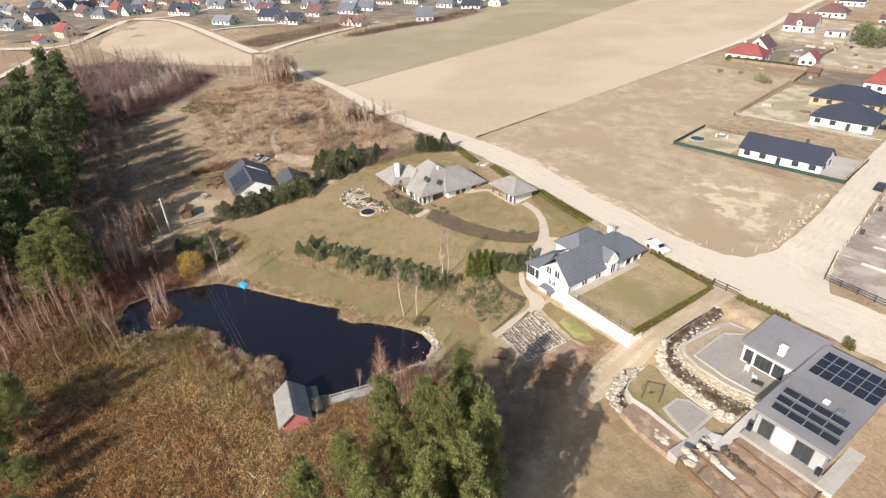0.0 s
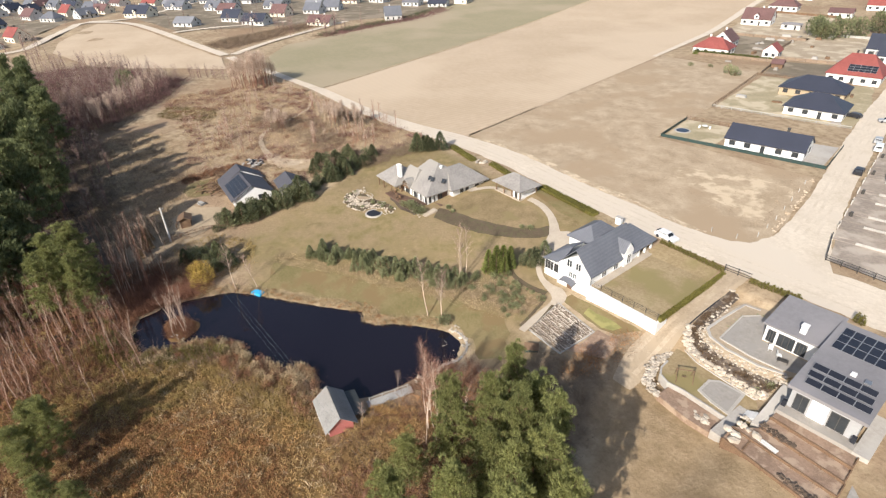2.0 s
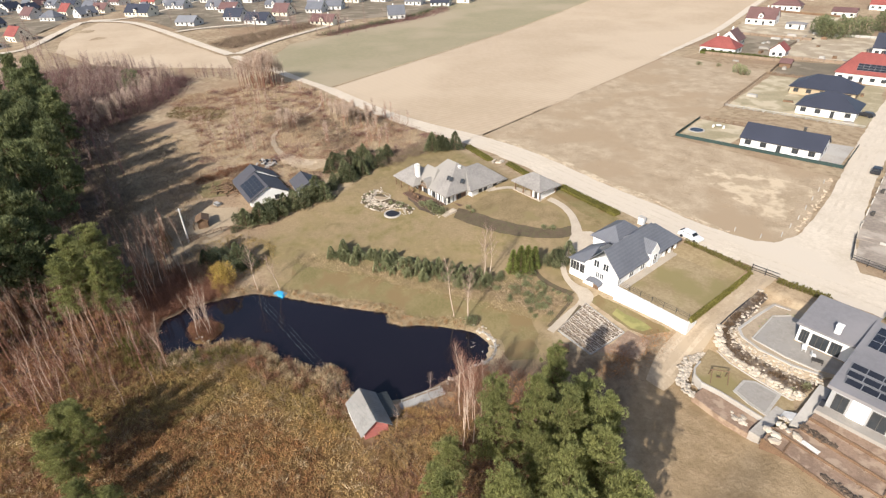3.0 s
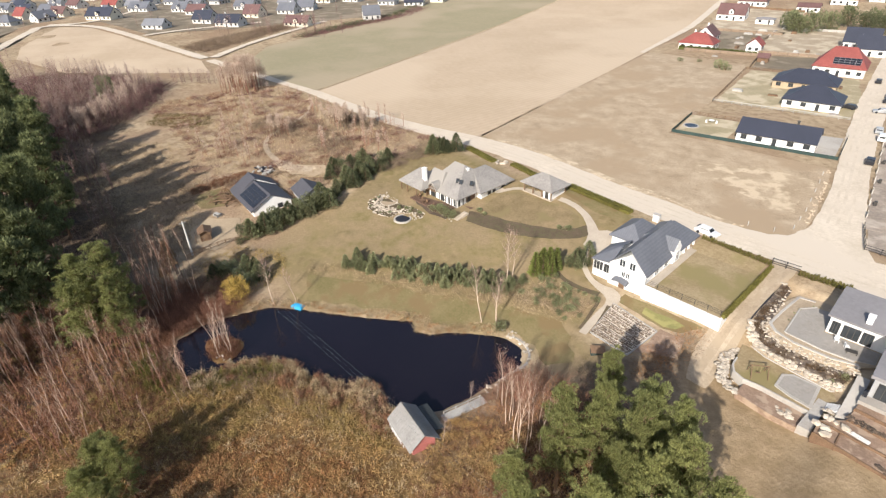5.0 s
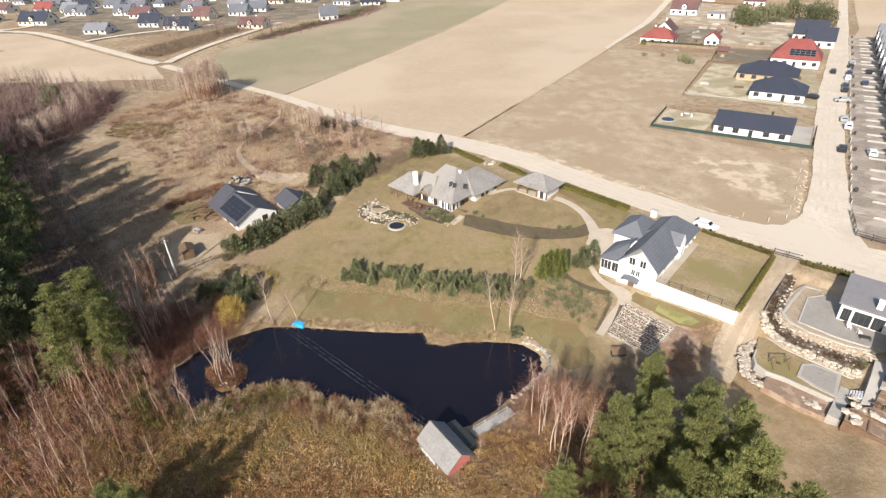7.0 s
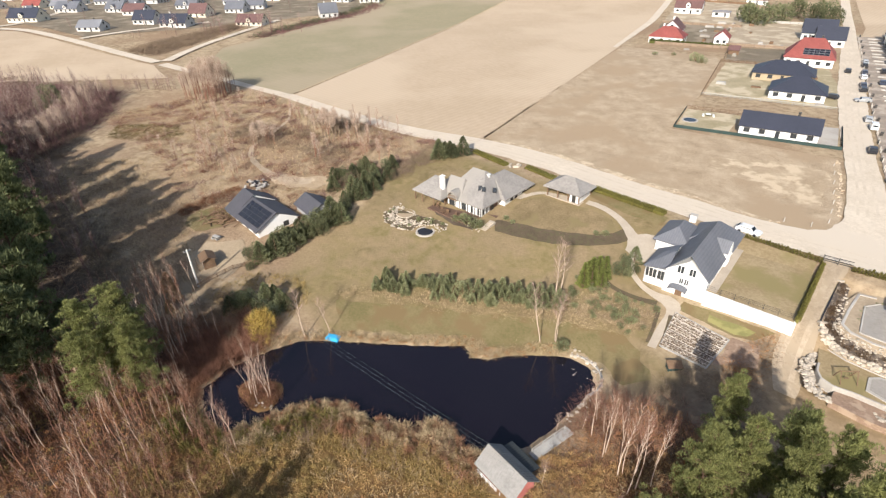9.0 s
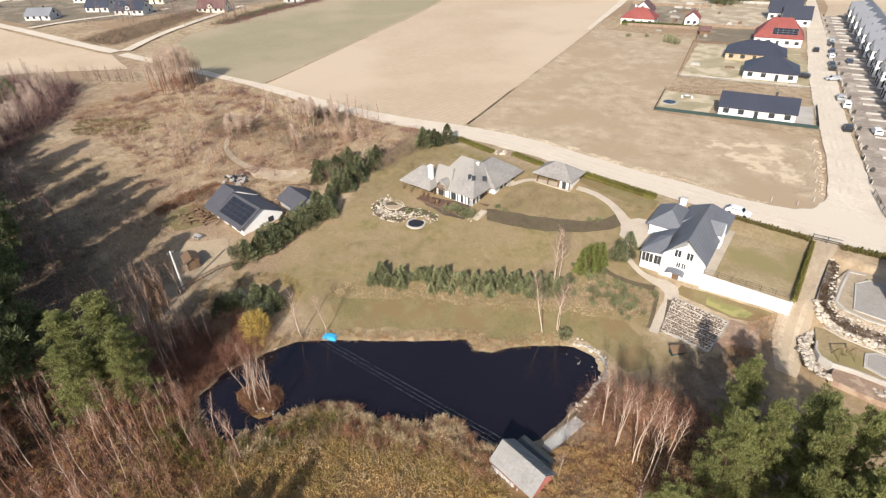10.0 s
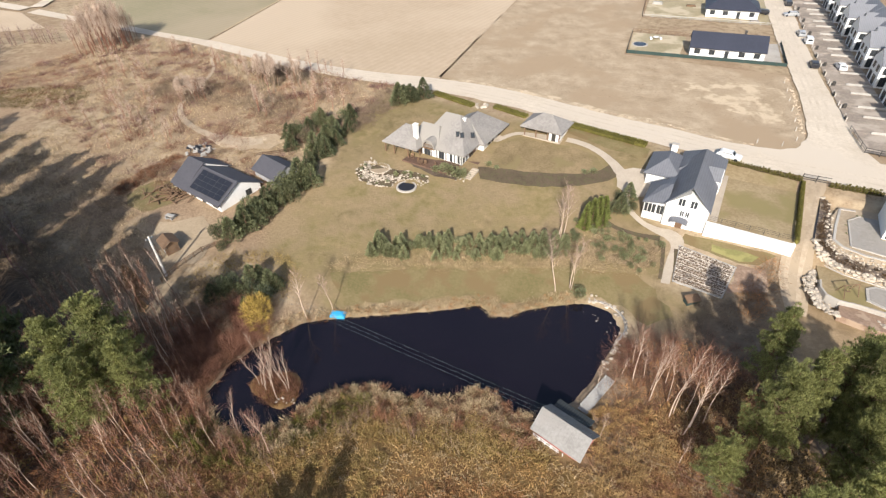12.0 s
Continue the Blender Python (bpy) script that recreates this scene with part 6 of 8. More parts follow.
def car(x, y, turn, paint, label, van=False):
    th = thing("car", pose(x, y, gz(x, y) + 0.2, 0, 0, turn), label, "car", "parked cars")
    pm = M.get(paint) or mat(paint + " paint", {"white paint": (0.8, 0.8, 0.8), "dark": (0.03, 0.03, 0.035), "silver": (0.4, 0.41, 0.42), "red car": (0.3, 0.03, 0.02)}.get(paint, (0.05, 0.06, 0.09)), None, 1.0, 0.3, 0.1, 0.0, spec=0.5)
    M[paint] = pm
    hgt = 1.9 if van else 1.45
    prof = [(-2.25, 0.3), (2.2, 0.3), (2.25, 0.7), (1.9, 0.85), (1.0, 0.95), (0.45, hgt), (-1.5 if not van else -2.15, hgt), (-2.1 if not van else -2.25, 0.95), (-2.25, 0.85)]
    bm = bmesh.new()
    a = [bm.verts.new((px, -0.88 + (0.12 if pz > 1 else 0), pz)) for px, pz in prof]
    b = [bm.verts.new((px, 0.88 - (0.12 if pz > 1 else 0), pz)) for px, pz in prof]
    bm.faces.new(a)
    bm.faces.new(b[::-1])
    for i in range(len(prof)):
        j = (i + 1) % len(prof)
        bm.faces.new((a[j], a[i], b[i], b[j]))
    part("body", bm, pm, th)
    bm = bmesh.new()
    f = [bm.verts.new(v) for v in ((0.98, -0.72, 0.97), (0.98, 0.72, 0.97), (0.5, 0.66, hgt - 0.06), (0.5, -0.66, hgt - 0.06))]
    for v in f:
        v.co += Vector((0.03, 0, 0.02))
    bm.faces.new(f)
    bmesh.ops.solidify(bm, geom=bm.faces[:], thickness=-0.03)
    part("windscreen", bm, M["glass"], th)
    for s in (-1, 1):
        part("side_window", boxed(-1.4, s * 0.79 - 0.03, 0.98, 0.5, s * 0.79 + 0.03, hgt - 0.14), M["glass"], th)
    part("rear_window", boxed(-2.02, -0.6, 1.0, -1.86, 0.6, hgt - 0.15) if not van else boxed(-2.26, -0.6, 1.1, -2.2, 0.6, 1.6), M["glass"], th)
    for px in (-1.4, 1.4):
        for s in (-1, 1):
            w = part("wheel", tube(bmesh.new(), [(0, -0.1, 0), (0, 0.1, 0)], [0.32, 0.32], 12), M["black"], th)
            w.matrix_basis = pose(px, s * 0.8, 0.32)
    return th


car(-47.8, 80.2, -8, "white paint", "white saloon car parked on the dirt road")
car(-34.2, 140.6, 97, "dark", "black hatchback on the sandy street")
car(-37.8, 167.2, 100, "silver", "silver car beside the front yards")
car(-35.9, 160.5, 100, "white paint", "white van beside the front yards", True)
car(-41.2, 187.3, 200, "silver", "silver estate car on the street")
for i, (x, y, p) in enumerate(((-42.5, 201, "dark"), (-43.3, 207, "navy"), (-44.4, 219, "white paint"), (-44.9, 227, "navy"), (-46.2, 239, "dark"), (-46.6, 245, "silver"), (-49.9, 226.6, "dark"), (-49.7, 186.6, "dark"), (-28.2, 141.5, "white paint"), (-38.5, 214, "navy"), (-39.6, 232, "dark"))):
    car(x, y, (98 if i != 7 else 172) + (i % 3) * 3, p, {"dark": "black car parked by the street", "navy": "dark blue car parked by the street", "silver": "silver car parked by the street", "white paint": "white car parked by the street"}[p])

# ---- fences, pole, garden things ----


def post_fence(pts, label, step=2.5, h=1.3, panel=None, name="fence", post="frame", rails=True):
    th = thing(name, pose(pts[0][0], pts[0][1], 0), label, "fence")
    for (ax, ay), (bx, by) in zip(pts, pts[1:]):
        n = max(1, round(math.dist((ax, ay), (bx, by)) / step))
        a = math.atan2(by - ay, bx - ax)
        for i in range(n):
            x, y = ax + (bx - ax) * i / n, ay + (by - ay) * i / n
            x2, y2 = ax + (bx - ax) * (i + 1) / n, ay + (by - ay) * (i + 1) / n
            z = gz(x, y)
            o = (x - pts[0][0], y - pts[0][1])
            p = part("post", boxed(-0.06, -0.06, -0.1, 0.06, 0.06, h + 0.1), M[post], th)
            p.matrix_basis = pose(o[0], o[1], z)
            l = math.dist((x, y), (x2, y2))
            if not panel and not rails:
                continue
            if panel:
                q = part("panel", boxed(0.06, -0.025, 0.05, l - 0.06, 0.025, h), M[panel], th)
            else:
                q = part("rail", boxed(0.06, -0.03, 0.35, l - 0.06, 0.03, 0.44), M[post], th)
                for zz in (0.4, h - 0.45):
                    share("rail", q.data, th, pose(o[0], o[1], z + zz, 0, 0, math.degrees(a)) @ pose(0, 0, 0, 0, -math.degrees(math.atan2(gz(x2, y2) - z, l)), 0))
            q.matrix_basis = pose(o[0], o[1], z + (gz(x2, y2) - z) * 0.0, 0, 0, math.degrees(a)) @ pose(0, 0, 0, 0, -math.degrees(math.atan2(gz(x2, y2) - z, l)), 0)
    return th


post_fence([(-83.0, 151), (-80.2, 132), (-40.2, 138), (-42.6, 157)], "dark green screened garden fence", 2.5, 0.95, "green_fence")
post_fence([(-83, 151), (-66, 153)], "brown picket fence behind the garden", 2.5, 1.3, None, post="wood")
post_fence([(-84.1, 169), (-46, 174)], "low grey wooden plot fence", 3, 1.0, None, post="wood_grey")
post_fence([(-84.1, 169), (-92.6, 221), (-62, 226)], "brown wooden fence round the plot", 3, 1.2, None, post="wood")
post_fence([(-43.5, 89.2), (-39, 90), (-36.6, 93.5), (-37.2, 103), (-39.4, 120), (-41, 131)], "thin wooden posts beside the street", 6, 1.0, None, post="wood_grey", rails=False)
post_fence([(-123.6, 7.5), (-124.0, 11), (-123.6, 16), (-121.5, 20)], "old brown wooden paddock fence", 2, 1.1, None, post="wood")
post_fence([(-137, 43), (-133, 46.5), (-129.5, 50)], "low stacked timber fence", 2, 0.9, None, post="wood")
post_fence([(-35.2, 77.7), (-30.8, 77.9)], "dark metal entrance gate by the driveway", 2, 1.4, None, "metal_gate")
post_fence([(-128, 242), (-97, 247)], "garden fence behind red roofed house", 3, 1.3, "fence_dull")
post_fence([(-97, 247), (-92, 222)], "garden fence made of brown boards", 3, 1.3, "fence_dull")
post_fence([(-27.2, 103), (-25.0, 93.5), (-10, 92.5), (15, 93)], "dark mesh fence round the corner plot", 2.5, 1.3)


def power_pole():
    z = gz(-124.3, 8.9)
    th = thing("power_pole", pose(-124.3, 8.9, z), "pale concrete power pole with crossarm and three wires", "pole")
    H_ = 3.4 - z
    part("pole", tube(bmesh.new(), [(0, 0, -0.3), (0, 0, H_)], [0.22, 0.15], 10), M["pole"], th)
    part("crossarm", boxed(-0.06, -0.65, H_ - 0.45, 0.06, 0.65, H_ - 0.33), M["metal"], th)
    for y in (-0.55, 0.0, 0.55):
        part("insulator", tube(bmesh.new(), [(0, y, H_ - 0.33), (0, y, H_ - 0.1)], [0.06, 0.05], 8), M["concrete"], th)
        pts = []
        for i in range(33):
            t = i / 32
            pts.append((t * 190, y - t * 1.0, H_ - 0.1 - 4 * 1.0 * t * (1 - t)))
        part("wire", tube(bmesh.new(), pts, [0.0065] * 33, 4), M["wire"], th)


power_pole()


def trampoline(x, y):
    th = thing("trampoline", pose(x, y, gz(x, y)), "round in-ground trampoline with dark mat and pale rim", "trampoline")
    part("mat", disc(1.65, 1.65, 0.1, 0.16, 32), M["black"], th)
    bm = bmesh.new()
    n = 32
    for i in range(n):
        a, b = 2 * math.pi * i / n, 2 * math.pi * (i + 1) / n
        ring = [[(r * math.cos(t), r * math.sin(t), zz) for r, zz in ((1.65, 0.2), (2.0, 0.22), (2.05, -0.1), (1.65, -0.1))] for t in (a, b)]
        va = [bm.verts.new(p) for p in ring[0]]
        vb = [bm.verts.new(p) for p in ring[1]]
        for k in range(4):
            bm.faces.new((va[k], vb[k], vb[(k + 1) % 4], va[(k + 1) % 4]))
    bmesh.ops.remove_doubles(bm, verts=bm.verts[:], dist=0.001)
    part("rim", bm, M["concrete"], th)


trampoline(-101.6, 48.0)
ci = thing("stone_circle", pose(-109.6, 50.6, gz(-109.6, 50.6)), "round pale gravel seat with stone edge", "patio")
part("gravel", disc(1.9, 1.9, -0.1, 0.1, 28), M["track"], ci)
for i in range(26):
    a = 2 * math.pi * i / 26
    share("boulder", STONES[i % 5], ci, pose(2.0 * math.cos(a), 2.0 * math.sin(a), 0.12, 0, 0, i * 50) @ Matrix.Diagonal((0.5, 0.4, 0.4, 1)))
ARC = [(-109.6 + 3.3 * math.cos(radians(a)), 50.6 + 3.0 * math.sin(radians(a))) for a in range(140, 345, 15)]
ROCKERY = [(-113.7, 47.8), (-111.0, 45.5), (-107.6, 45.4), (-104.4, 46.6), (-104.3, 49.1), (-100.6, 51.2), (-98.1, 50.3), (-99.1, 52.3), (-102.1, 52.7), (-106.2, 51.7), (-110.8, 51.3), (-113.6, 49.2)]
patch("rock_bed", ROCKERY, M["mulch"], 0.10, 1.0, "dark planted soil between the garden stones", "flower bed", 0.2)
for i, (a, b) in enumerate(zip(ROCKERY, ROCKERY[1:] + ROCKERY[:1])):
    boulders([a, b], max(3, round(math.dist(a, b) / 0.45)), 0.08, 0.45, "pale stones edging the rock garden", 120 + i)
boulders([(-112.0, 47.6), (-109.6, 46.6), (-106.6, 46.8), (-105.4, 48.4)], 70, 0.7, 0.5, "pale stones bedded in the rock garden", 140)
boulders(ARC, 120, 0.5, 0.6, "rock garden of pale field stones", 11)
boulders([(-106.0, 48.6), (-104.2, 49.8), (-103.6, 50.8)], 46, 0.5, 0.55, "pale stones among small shrubs", 18)
boulders([(-103.5, 51.2), (-101.0, 51.2), (-99.5, 49.8)], 26, 0.5, 0.5, "low pale stones edging the planting", 12)
clods([(-44, 88.2), (-50, 87.8), (-62, 90.2), (-77, 91.0), (-94, 93.8), (-112, 94.4)], 230, 0.35, 0.55, "loose pale clods along the road edge", 31)
clods([(-35.6, 98), (-37.8, 118), (-40.2, 130)], 90, 0.3, 0.5, "loose earth ridge beside the street", 32)
boulders([(-102.0, 81.2), (-100.2, 83.2)], 16, 0.7, 0.9, "heap of tan boulders by the road", 13)
boulders([(-62.2, 37.2), (-58.0, 37.0), (-55.0, 34.5), (-54.8, 30.0), (-55.5, 25)], 60, 0.35, 0.6, "pale stones along the pond edge", 14)
boulders([(-92.5, -0.8), (-90.3, 0.6)], 8, 0.3, 0.45, "pale stones at the islet", 15)
boulders([(-60.5, 33.8), (-58.5, 34.5), (-57.5, 32.8)], 12, 0.7, 0.22, "small pale stones in shallow water", 16, -6.85)
boulders([(-97, 55.0), (-91, 54.2)], 16, 0.4, 0.5, "pale stones beside the shrubs", 17)
rim = thing("pond_kerb", pose(-58, 37, -6.6), "curved pale stone kerb round the pond end", "kerb")
for i in range(15):
    a = radians(100 - i * 9)
    p = part("kerb_stone", boxed(-0.45, -0.2, -0.4, 0.45, 0.2, 0.2, bevel=0.04), M["concrete"], rim)
    p.matrix_basis = pose(-1.2 + 4.6 * math.cos(a), -4.2 + 4.4 * math.sin(a), 0, 0, 0, math.degrees(a) - 90)
fl = thing("float", pose(-94.6, 16.2, WATER + 0.15, 0, 0, 20), "bright blue plastic pedal float at the bank", "boat")
part("hull", boxed(-1.2, -0.7, -0.25, 1.2, 0.7, 0.3, bevel=0.12), M["blue"], fl)
part("deck", boxed(-0.9, -0.45, 0.3, 0.9, 0.45, 0.42, bevel=0.05), M["blue"], fl)
vb = thing("cold_frame", pose(-47.4, 42.0, gz(-47.4, 42.0), 0, 0, 40) @ Matrix.Scale(0.7, 4), "green sided garden cellar with weathered sloping roof", "cold frame")
part("roof", roof_shell([(-1.6, -1.4, 0.9), (1.6, -1.4, 0.9), (1.6, 0.4, 1.5), (-1.6, 0.4, 1.5)], [[0, 1, 2, 3]], 0.15), M["wood"], vb)
part("side", boxed(-1.5, -1.2, -0.3, 1.5, 0.3, 0.8), M["green_fence"], vb)


def planting_bed():
    """White gravel in long strips, with dark furrows between them and two lines of small plants in each."""
    A, B, C, D = Vector((-51.2, 53.0)), Vector((-42.4, 51.2)), Vector((-43.4, 44.0)), Vector((-50.6, 45.0))
    patch("furrow_bed", [tuple(A), tuple(B), tuple(C), tuple(D)], M["soil"], 0.10, 1.5, "dark soil of the gravel planting bed", "flower bed")
    n = 6
    for i in range(n):
        a, b = (i + 0.05) / n, (i + 0.95) / n
        patch("gravel_strip", [tuple(D.lerp(A, a)), tuple(C.lerp(B, a)), tuple(C.lerp(B, b)), tuple(D.lerp(A, b))], M["gravel"], 0.14, 1.5, "strip of white gravel between dark furrows", "flower bed", 0.06)
    th = thing("bed_edging", pose(-51, 44, 0), "low pale timber edging round the gravel bed", "edging")
    P = [(A.x, A.y), (B.x, B.y), (C.x, C.y), (D.x, D.y)]
    for (ax, ay), (bx, by) in zip(P, P[1:] + P[:1]):
        for i in range(4):
            x, y, x2, y2 = ax + (bx - ax) * i / 4, ay + (by - ay) * i / 4, ax + (bx - ax) * (i + 1) / 4, ay + (by - ay) * (i + 1) / 4
            l = math.dist((x, y), (x2, y2))
            p = part("board", boxed(0, -0.06, -0.1, l, 0.06, 0.24), M["wood_grey"], th)
            p.matrix_basis = pose(x + 51, y - 44, gz(x, y), 0, 0, math.degrees(math.atan2(y2 - y, x2 - x))) @ pose(0, 0, 0, 0, -math.degrees(math.atan2(gz(x2, y2) - gz(x, y), l)), 0)
    rr = random.Random(77)
    out = []
    for i in range(n):
        for k, f in enumerate((0.28, 0.68)):
            for c in range(17):
                u = (c + (0.5 if k else 0.15)) / 17.2 + rr.uniform(-0.012, 0.012)
                w = (i + f + rr.uniform(-0.05, 0.05)) / n
                q = D.lerp(A, w).lerp(C.lerp(B, w), u)
                out.append((q.x, q.y))
    return out


BED_PLANTS = planting_bed()


# clutter of the far gardens and yards
pool = thing("garden_pool", pose(-78.4, 140.5, 0.12), "round dark garden pool with pale edge", "pool")
part("edge", disc(2.3, 2.3, 0, 0.12, 24), M["concrete"], pool)
part("water", disc(1.8, 1.8, 0.12, 0.16, 24), M["pv"], pool)
bn = thing("picnic_set", pose(-75.3, 147.2, 0.12, 0, 0, 20), "white garden seat and table on the lawn", "furniture")
part("table", disc(0.8, 0.8, 0.6, 0.7, 12), M["frame_w"], bn)
for x in (-1.6, 1.2):
    part("bench", boxed(x, -0.6, 0, x + 0.5, 0.9, 0.45), M["frame_w"], bn)
rc = random.Random(9)
for i in range(46):
    x, y = rc.uniform(-128, -48), rc.uniform(176, 330)
    if x > -0.142 * (y - 176) - 47 or x < -0.142 * (y - 176) - (85 if y < 232 else 118):
        continue
    st = thing("stack", pose(x, y, 0.12, 0, 0, rc.choice((8, 98)) + rc.uniform(-6, 6)), rc.choice(("pale stack of building boards", "stack of grey concrete blocks", "pile of stored brown timber")), "stack")
    l, d, hh = rc.uniform(1.5, 5), rc.uniform(0.8, 1.6), rc.uniform(0.4, 1.2)
    mt = rc.choice((M["concrete_g"], M["wood_grey"], M["wood"], M["wood"]))
    n = 3
    for k in range(n):
        part("layer", boxed(-l / 2 + 0.1 * k, -d / 2, hh * k / n, l / 2 - 0.15 * k, d / 2, hh * (k + 1) / n - 0.03), mt, st)
lg = thing("log_pile", pose(-143.5, 25.6, gz(-143.5, 25.6), 0, 0, 20), "untidy brown heap of logs beside the bungalow", "logs")
for i in range(70):
    a = rc.uniform(0, 180)
    t_ = part("log", tube(bmesh.new(), [(-1.1, 0, 0), (1.1, 0, 0)], [0.12, 0.1], 6), M["wood"], lg)
    t_.matrix_basis = pose(rc.gauss(1.5, 2.6), rc.gauss(-0.6, 1.3), rc.uniform(0.1, 0.8), 0, rc.uniform(-20, 20), a)
jk = thing("scrap_heap", pose(-149.6, 39.2, gz(-149.6, 39.2)), "grey heap of stored garden scrap", "heap")
for i in range(40):
    q = part("piece", boxed(-0.6, -0.3, 0, 0.6, 0.3, 0.25, bevel=0.03), rc.choice((M["wood_grey"], M["concrete"], M["black"], M["wood"])), jk)
    q.matrix_basis = pose(rc.gauss(0, 1.8), rc.gauss(0, 1.3), rc.uniform(0, 0.6), rc.uniform(-25, 25), rc.uniform(-25, 25), rc.uniform(0, 360))
tb = thing("picnic_table", pose(-136, 19.8, gz(-136, 19.8), 0, 0, 10), "pale wooden picnic table in the yard", "table")
part("tabletop", boxed(-0.9, -0.4, 0.7, 0.9, 0.4, 0.76), M["wood_grey"], tb)
for y in (-0.75, 0.6):
    part("bench", boxed(-0.9, y, 0.4, 0.9, y + 0.18, 0.45), M["wood_grey"], tb)
for x in (-0.6, 0.6):
    part("leg", boxed(x - 0.05, -0.6, 0, x + 0.05, 0.6, 0.7), M["wood_grey"], tb)
post_fence([(-105, 262), (-110, 300)], "garden fence between the far plots", 4, 1.3, "fence_dull")
post_fence([(-62, 262), (-100, 254)], "brown fence behind the red house", 4, 1.3, "fence_dull")
post_fence([(-112, 322), (-72, 330)], "pale fence between the far plots", 4, 1.2, "wood_grey")
post_fence([(-146, 300), (-106, 304)], "brown fence across the far gardens", 4, 1.2, "fence_dull")
post_fence([(-165, 380), (-118, 380)], "dark fence beyond far gardens", 5, 1.4, "wood")

# ---- plants ----
RNG = np.random.default_rng(7)


def cards(centres, dirs, length, width, rng):
    """Slim leaf-shaped quads, one a point: verts and faces."""
    n = len(centres)
    d = dirs / (np.linalg.norm(dirs, axis=1, keepdims=True) + 1e-9)
    side = np.cross(d, rng.normal(size=(n, 3)))
    side /= np.linalg.norm(side, axis=1, keepdims=True) + 1e-9
    l = (length * rng.uniform(0.6, 1.3, n))[:, None]
    w = (width * rng.uniform(0.6, 1.3, n))[:, None]
    v = np.stack([centres - side * w * 0.35, centres + d * l * 0.5 - side * w * 0.5, centres + d * l, centres + d * l * 0.5 + side * w * 0.5], 1).reshape(-1, 3)
    return v, np.arange(4 * n).reshape(n, 4)


def blades(centres, dirs, length, width, rng):
    """Thin upright triangles: verts and faces."""
    n = len(centres)
    d = dirs / (np.linalg.norm(dirs, axis=1, keepdims=True) + 1e-9)
    side = np.cross(d, rng.normal(size=(n, 3)))
    side /= np.linalg.norm(side, axis=1, keepdims=True) + 1e-9
    l = (length * rng.uniform(0.6, 1.3, n))[:, None]
    v = np.stack([centres - side * width * 0.5, centres + side * width * 0.5, centres + d * l], 1).reshape(-1, 3)
    return v, np.arange(3 * n).reshape(n, 3)


def leaf_part(name, v, f, material, parent):
    ob = raw(name, v.tolist(), f.tolist(), material)
    ob.parent = parent
    return ob


def pine(seed, H, base, R, clumps, per, needle, leaf=(0.42, 0.13), label="", lean=0.0, tuft=0.18):
    """A Scots pine: bare lower trunk, crooked limbs, a crown of separate clumps."""
    rng = np.random.default_rng(seed)
    th = thing("pine_tree", pose(0, 0, -500), label, "tree", "pines")
    top = Vector((lean * H * 0.1, 0, H))
    pts = [Vector((0.25 * math.sin(i * 1.3 + seed), 0.25 * math.cos(i * 1.7 + seed), 0)) * (i / 6) + top * (i / 6) for i in range(7)]
    bm = bmesh.new()
    tube(bm, pts, [0.3 - 0.042 * i for i in range(7)], 8)
    ends = []
    for k in range(clumps):
        u = (k + 0.5) / clumps
        t = base + (0.99 - base) * u
        a = k * 2.4 + rng.uniform(-0.5, 0.5)
        reach = R * (1.0 - 0.75 * u ** 1.6) * rng.uniform(0.6, 1.05)
        p0 = top * (t * 0.93)
        p1 = Vector((p0.x + reach * math.cos(a), p0.y + reach * math.sin(a), H * t + rng.uniform(0.0, 0.7)))
        mid = (p0 + p1) / 2 + Vector((0, 0, 0.3))
        tube(bm, [p0, mid, p1], [0.09, 0.06, 0.03], 4)
        for q in range(6):
            o = Vector(rng.normal(size=3)) * R * 0.15
            ends.append(p1.lerp(mid, 0.2 * q) + Vector((o.x, o.y, abs(o.z) * 0.9)))
    part("trunk", bm, M["bark_pine"], th)
    cs, ds = [], []
    for p in ends:
        r = R * tuft * rng.uniform(0.65, 1.4)
        q = rng.normal(size=(per, 3))
        q /= np.linalg.norm(q, axis=1, keepdims=True)
        q[:, 2] = np.where(rng.uniform(0, 1, per) < 0.65, np.abs(q[:, 2]), q[:, 2])
        rad = rng.uniform(0.35, 1.0, (per, 1)) ** 0.5
        cs.append(q * rad * np.array([r, r, r * 1.05]) + np.array(p))
        ds.append(q + np.array([0, 0, 0.9]) + rng.normal(size=(per, 3)) * 0.3)
    v, f = blades(np.concatenate(cs), np.concatenate(ds), leaf[0], leaf[1], rng)
    leaf_part("crown", v, f, needle, th)
    return th


def spruce(seed, H, R, n, needle, label="", name="spruce", group="spruces"):
    """A conical young conifer in uneven tiers."""
    rng = np.random.default_rng(seed)
    th = thing(name, pose(0, 0, -500), label, "tree" if H > 2.5 else "shrub", group)
    part("trunk", tube(bmesh.new(), [(0, 0, 0), (0, 0, H * 0.95)], [0.03 * H, 0.01], 6), M["bark_pine"], th)
    t = rng.uniform(0.02, 1, n) ** 1.5
    a = rng.uniform(0, 2 * math.pi, n)
    lob = 1 + 0.22 * np.sin(a * 5 + seed) + 0.18 * np.sin(t * 26)
    r = R * (1 - t) ** 0.8 * lob * rng.uniform(0.55, 1.0, n) ** 0.5
    c = np.stack([r * np.cos(a), r * np.sin(a), 0.08 * H + t * H * 0.92], 1)
    d = np.stack([np.cos(a), np.sin(a), 0.3 + 0.8 * t], 1) + rng.normal(size=(n, 3)) * 0.3
    v, f = cards(c, d, 0.16 * H ** 0.5 + 0.1, 0.07 * H ** 0.5 + 0.05, rng)
    leaf_part("crown", v, f, needle, th)
    return th


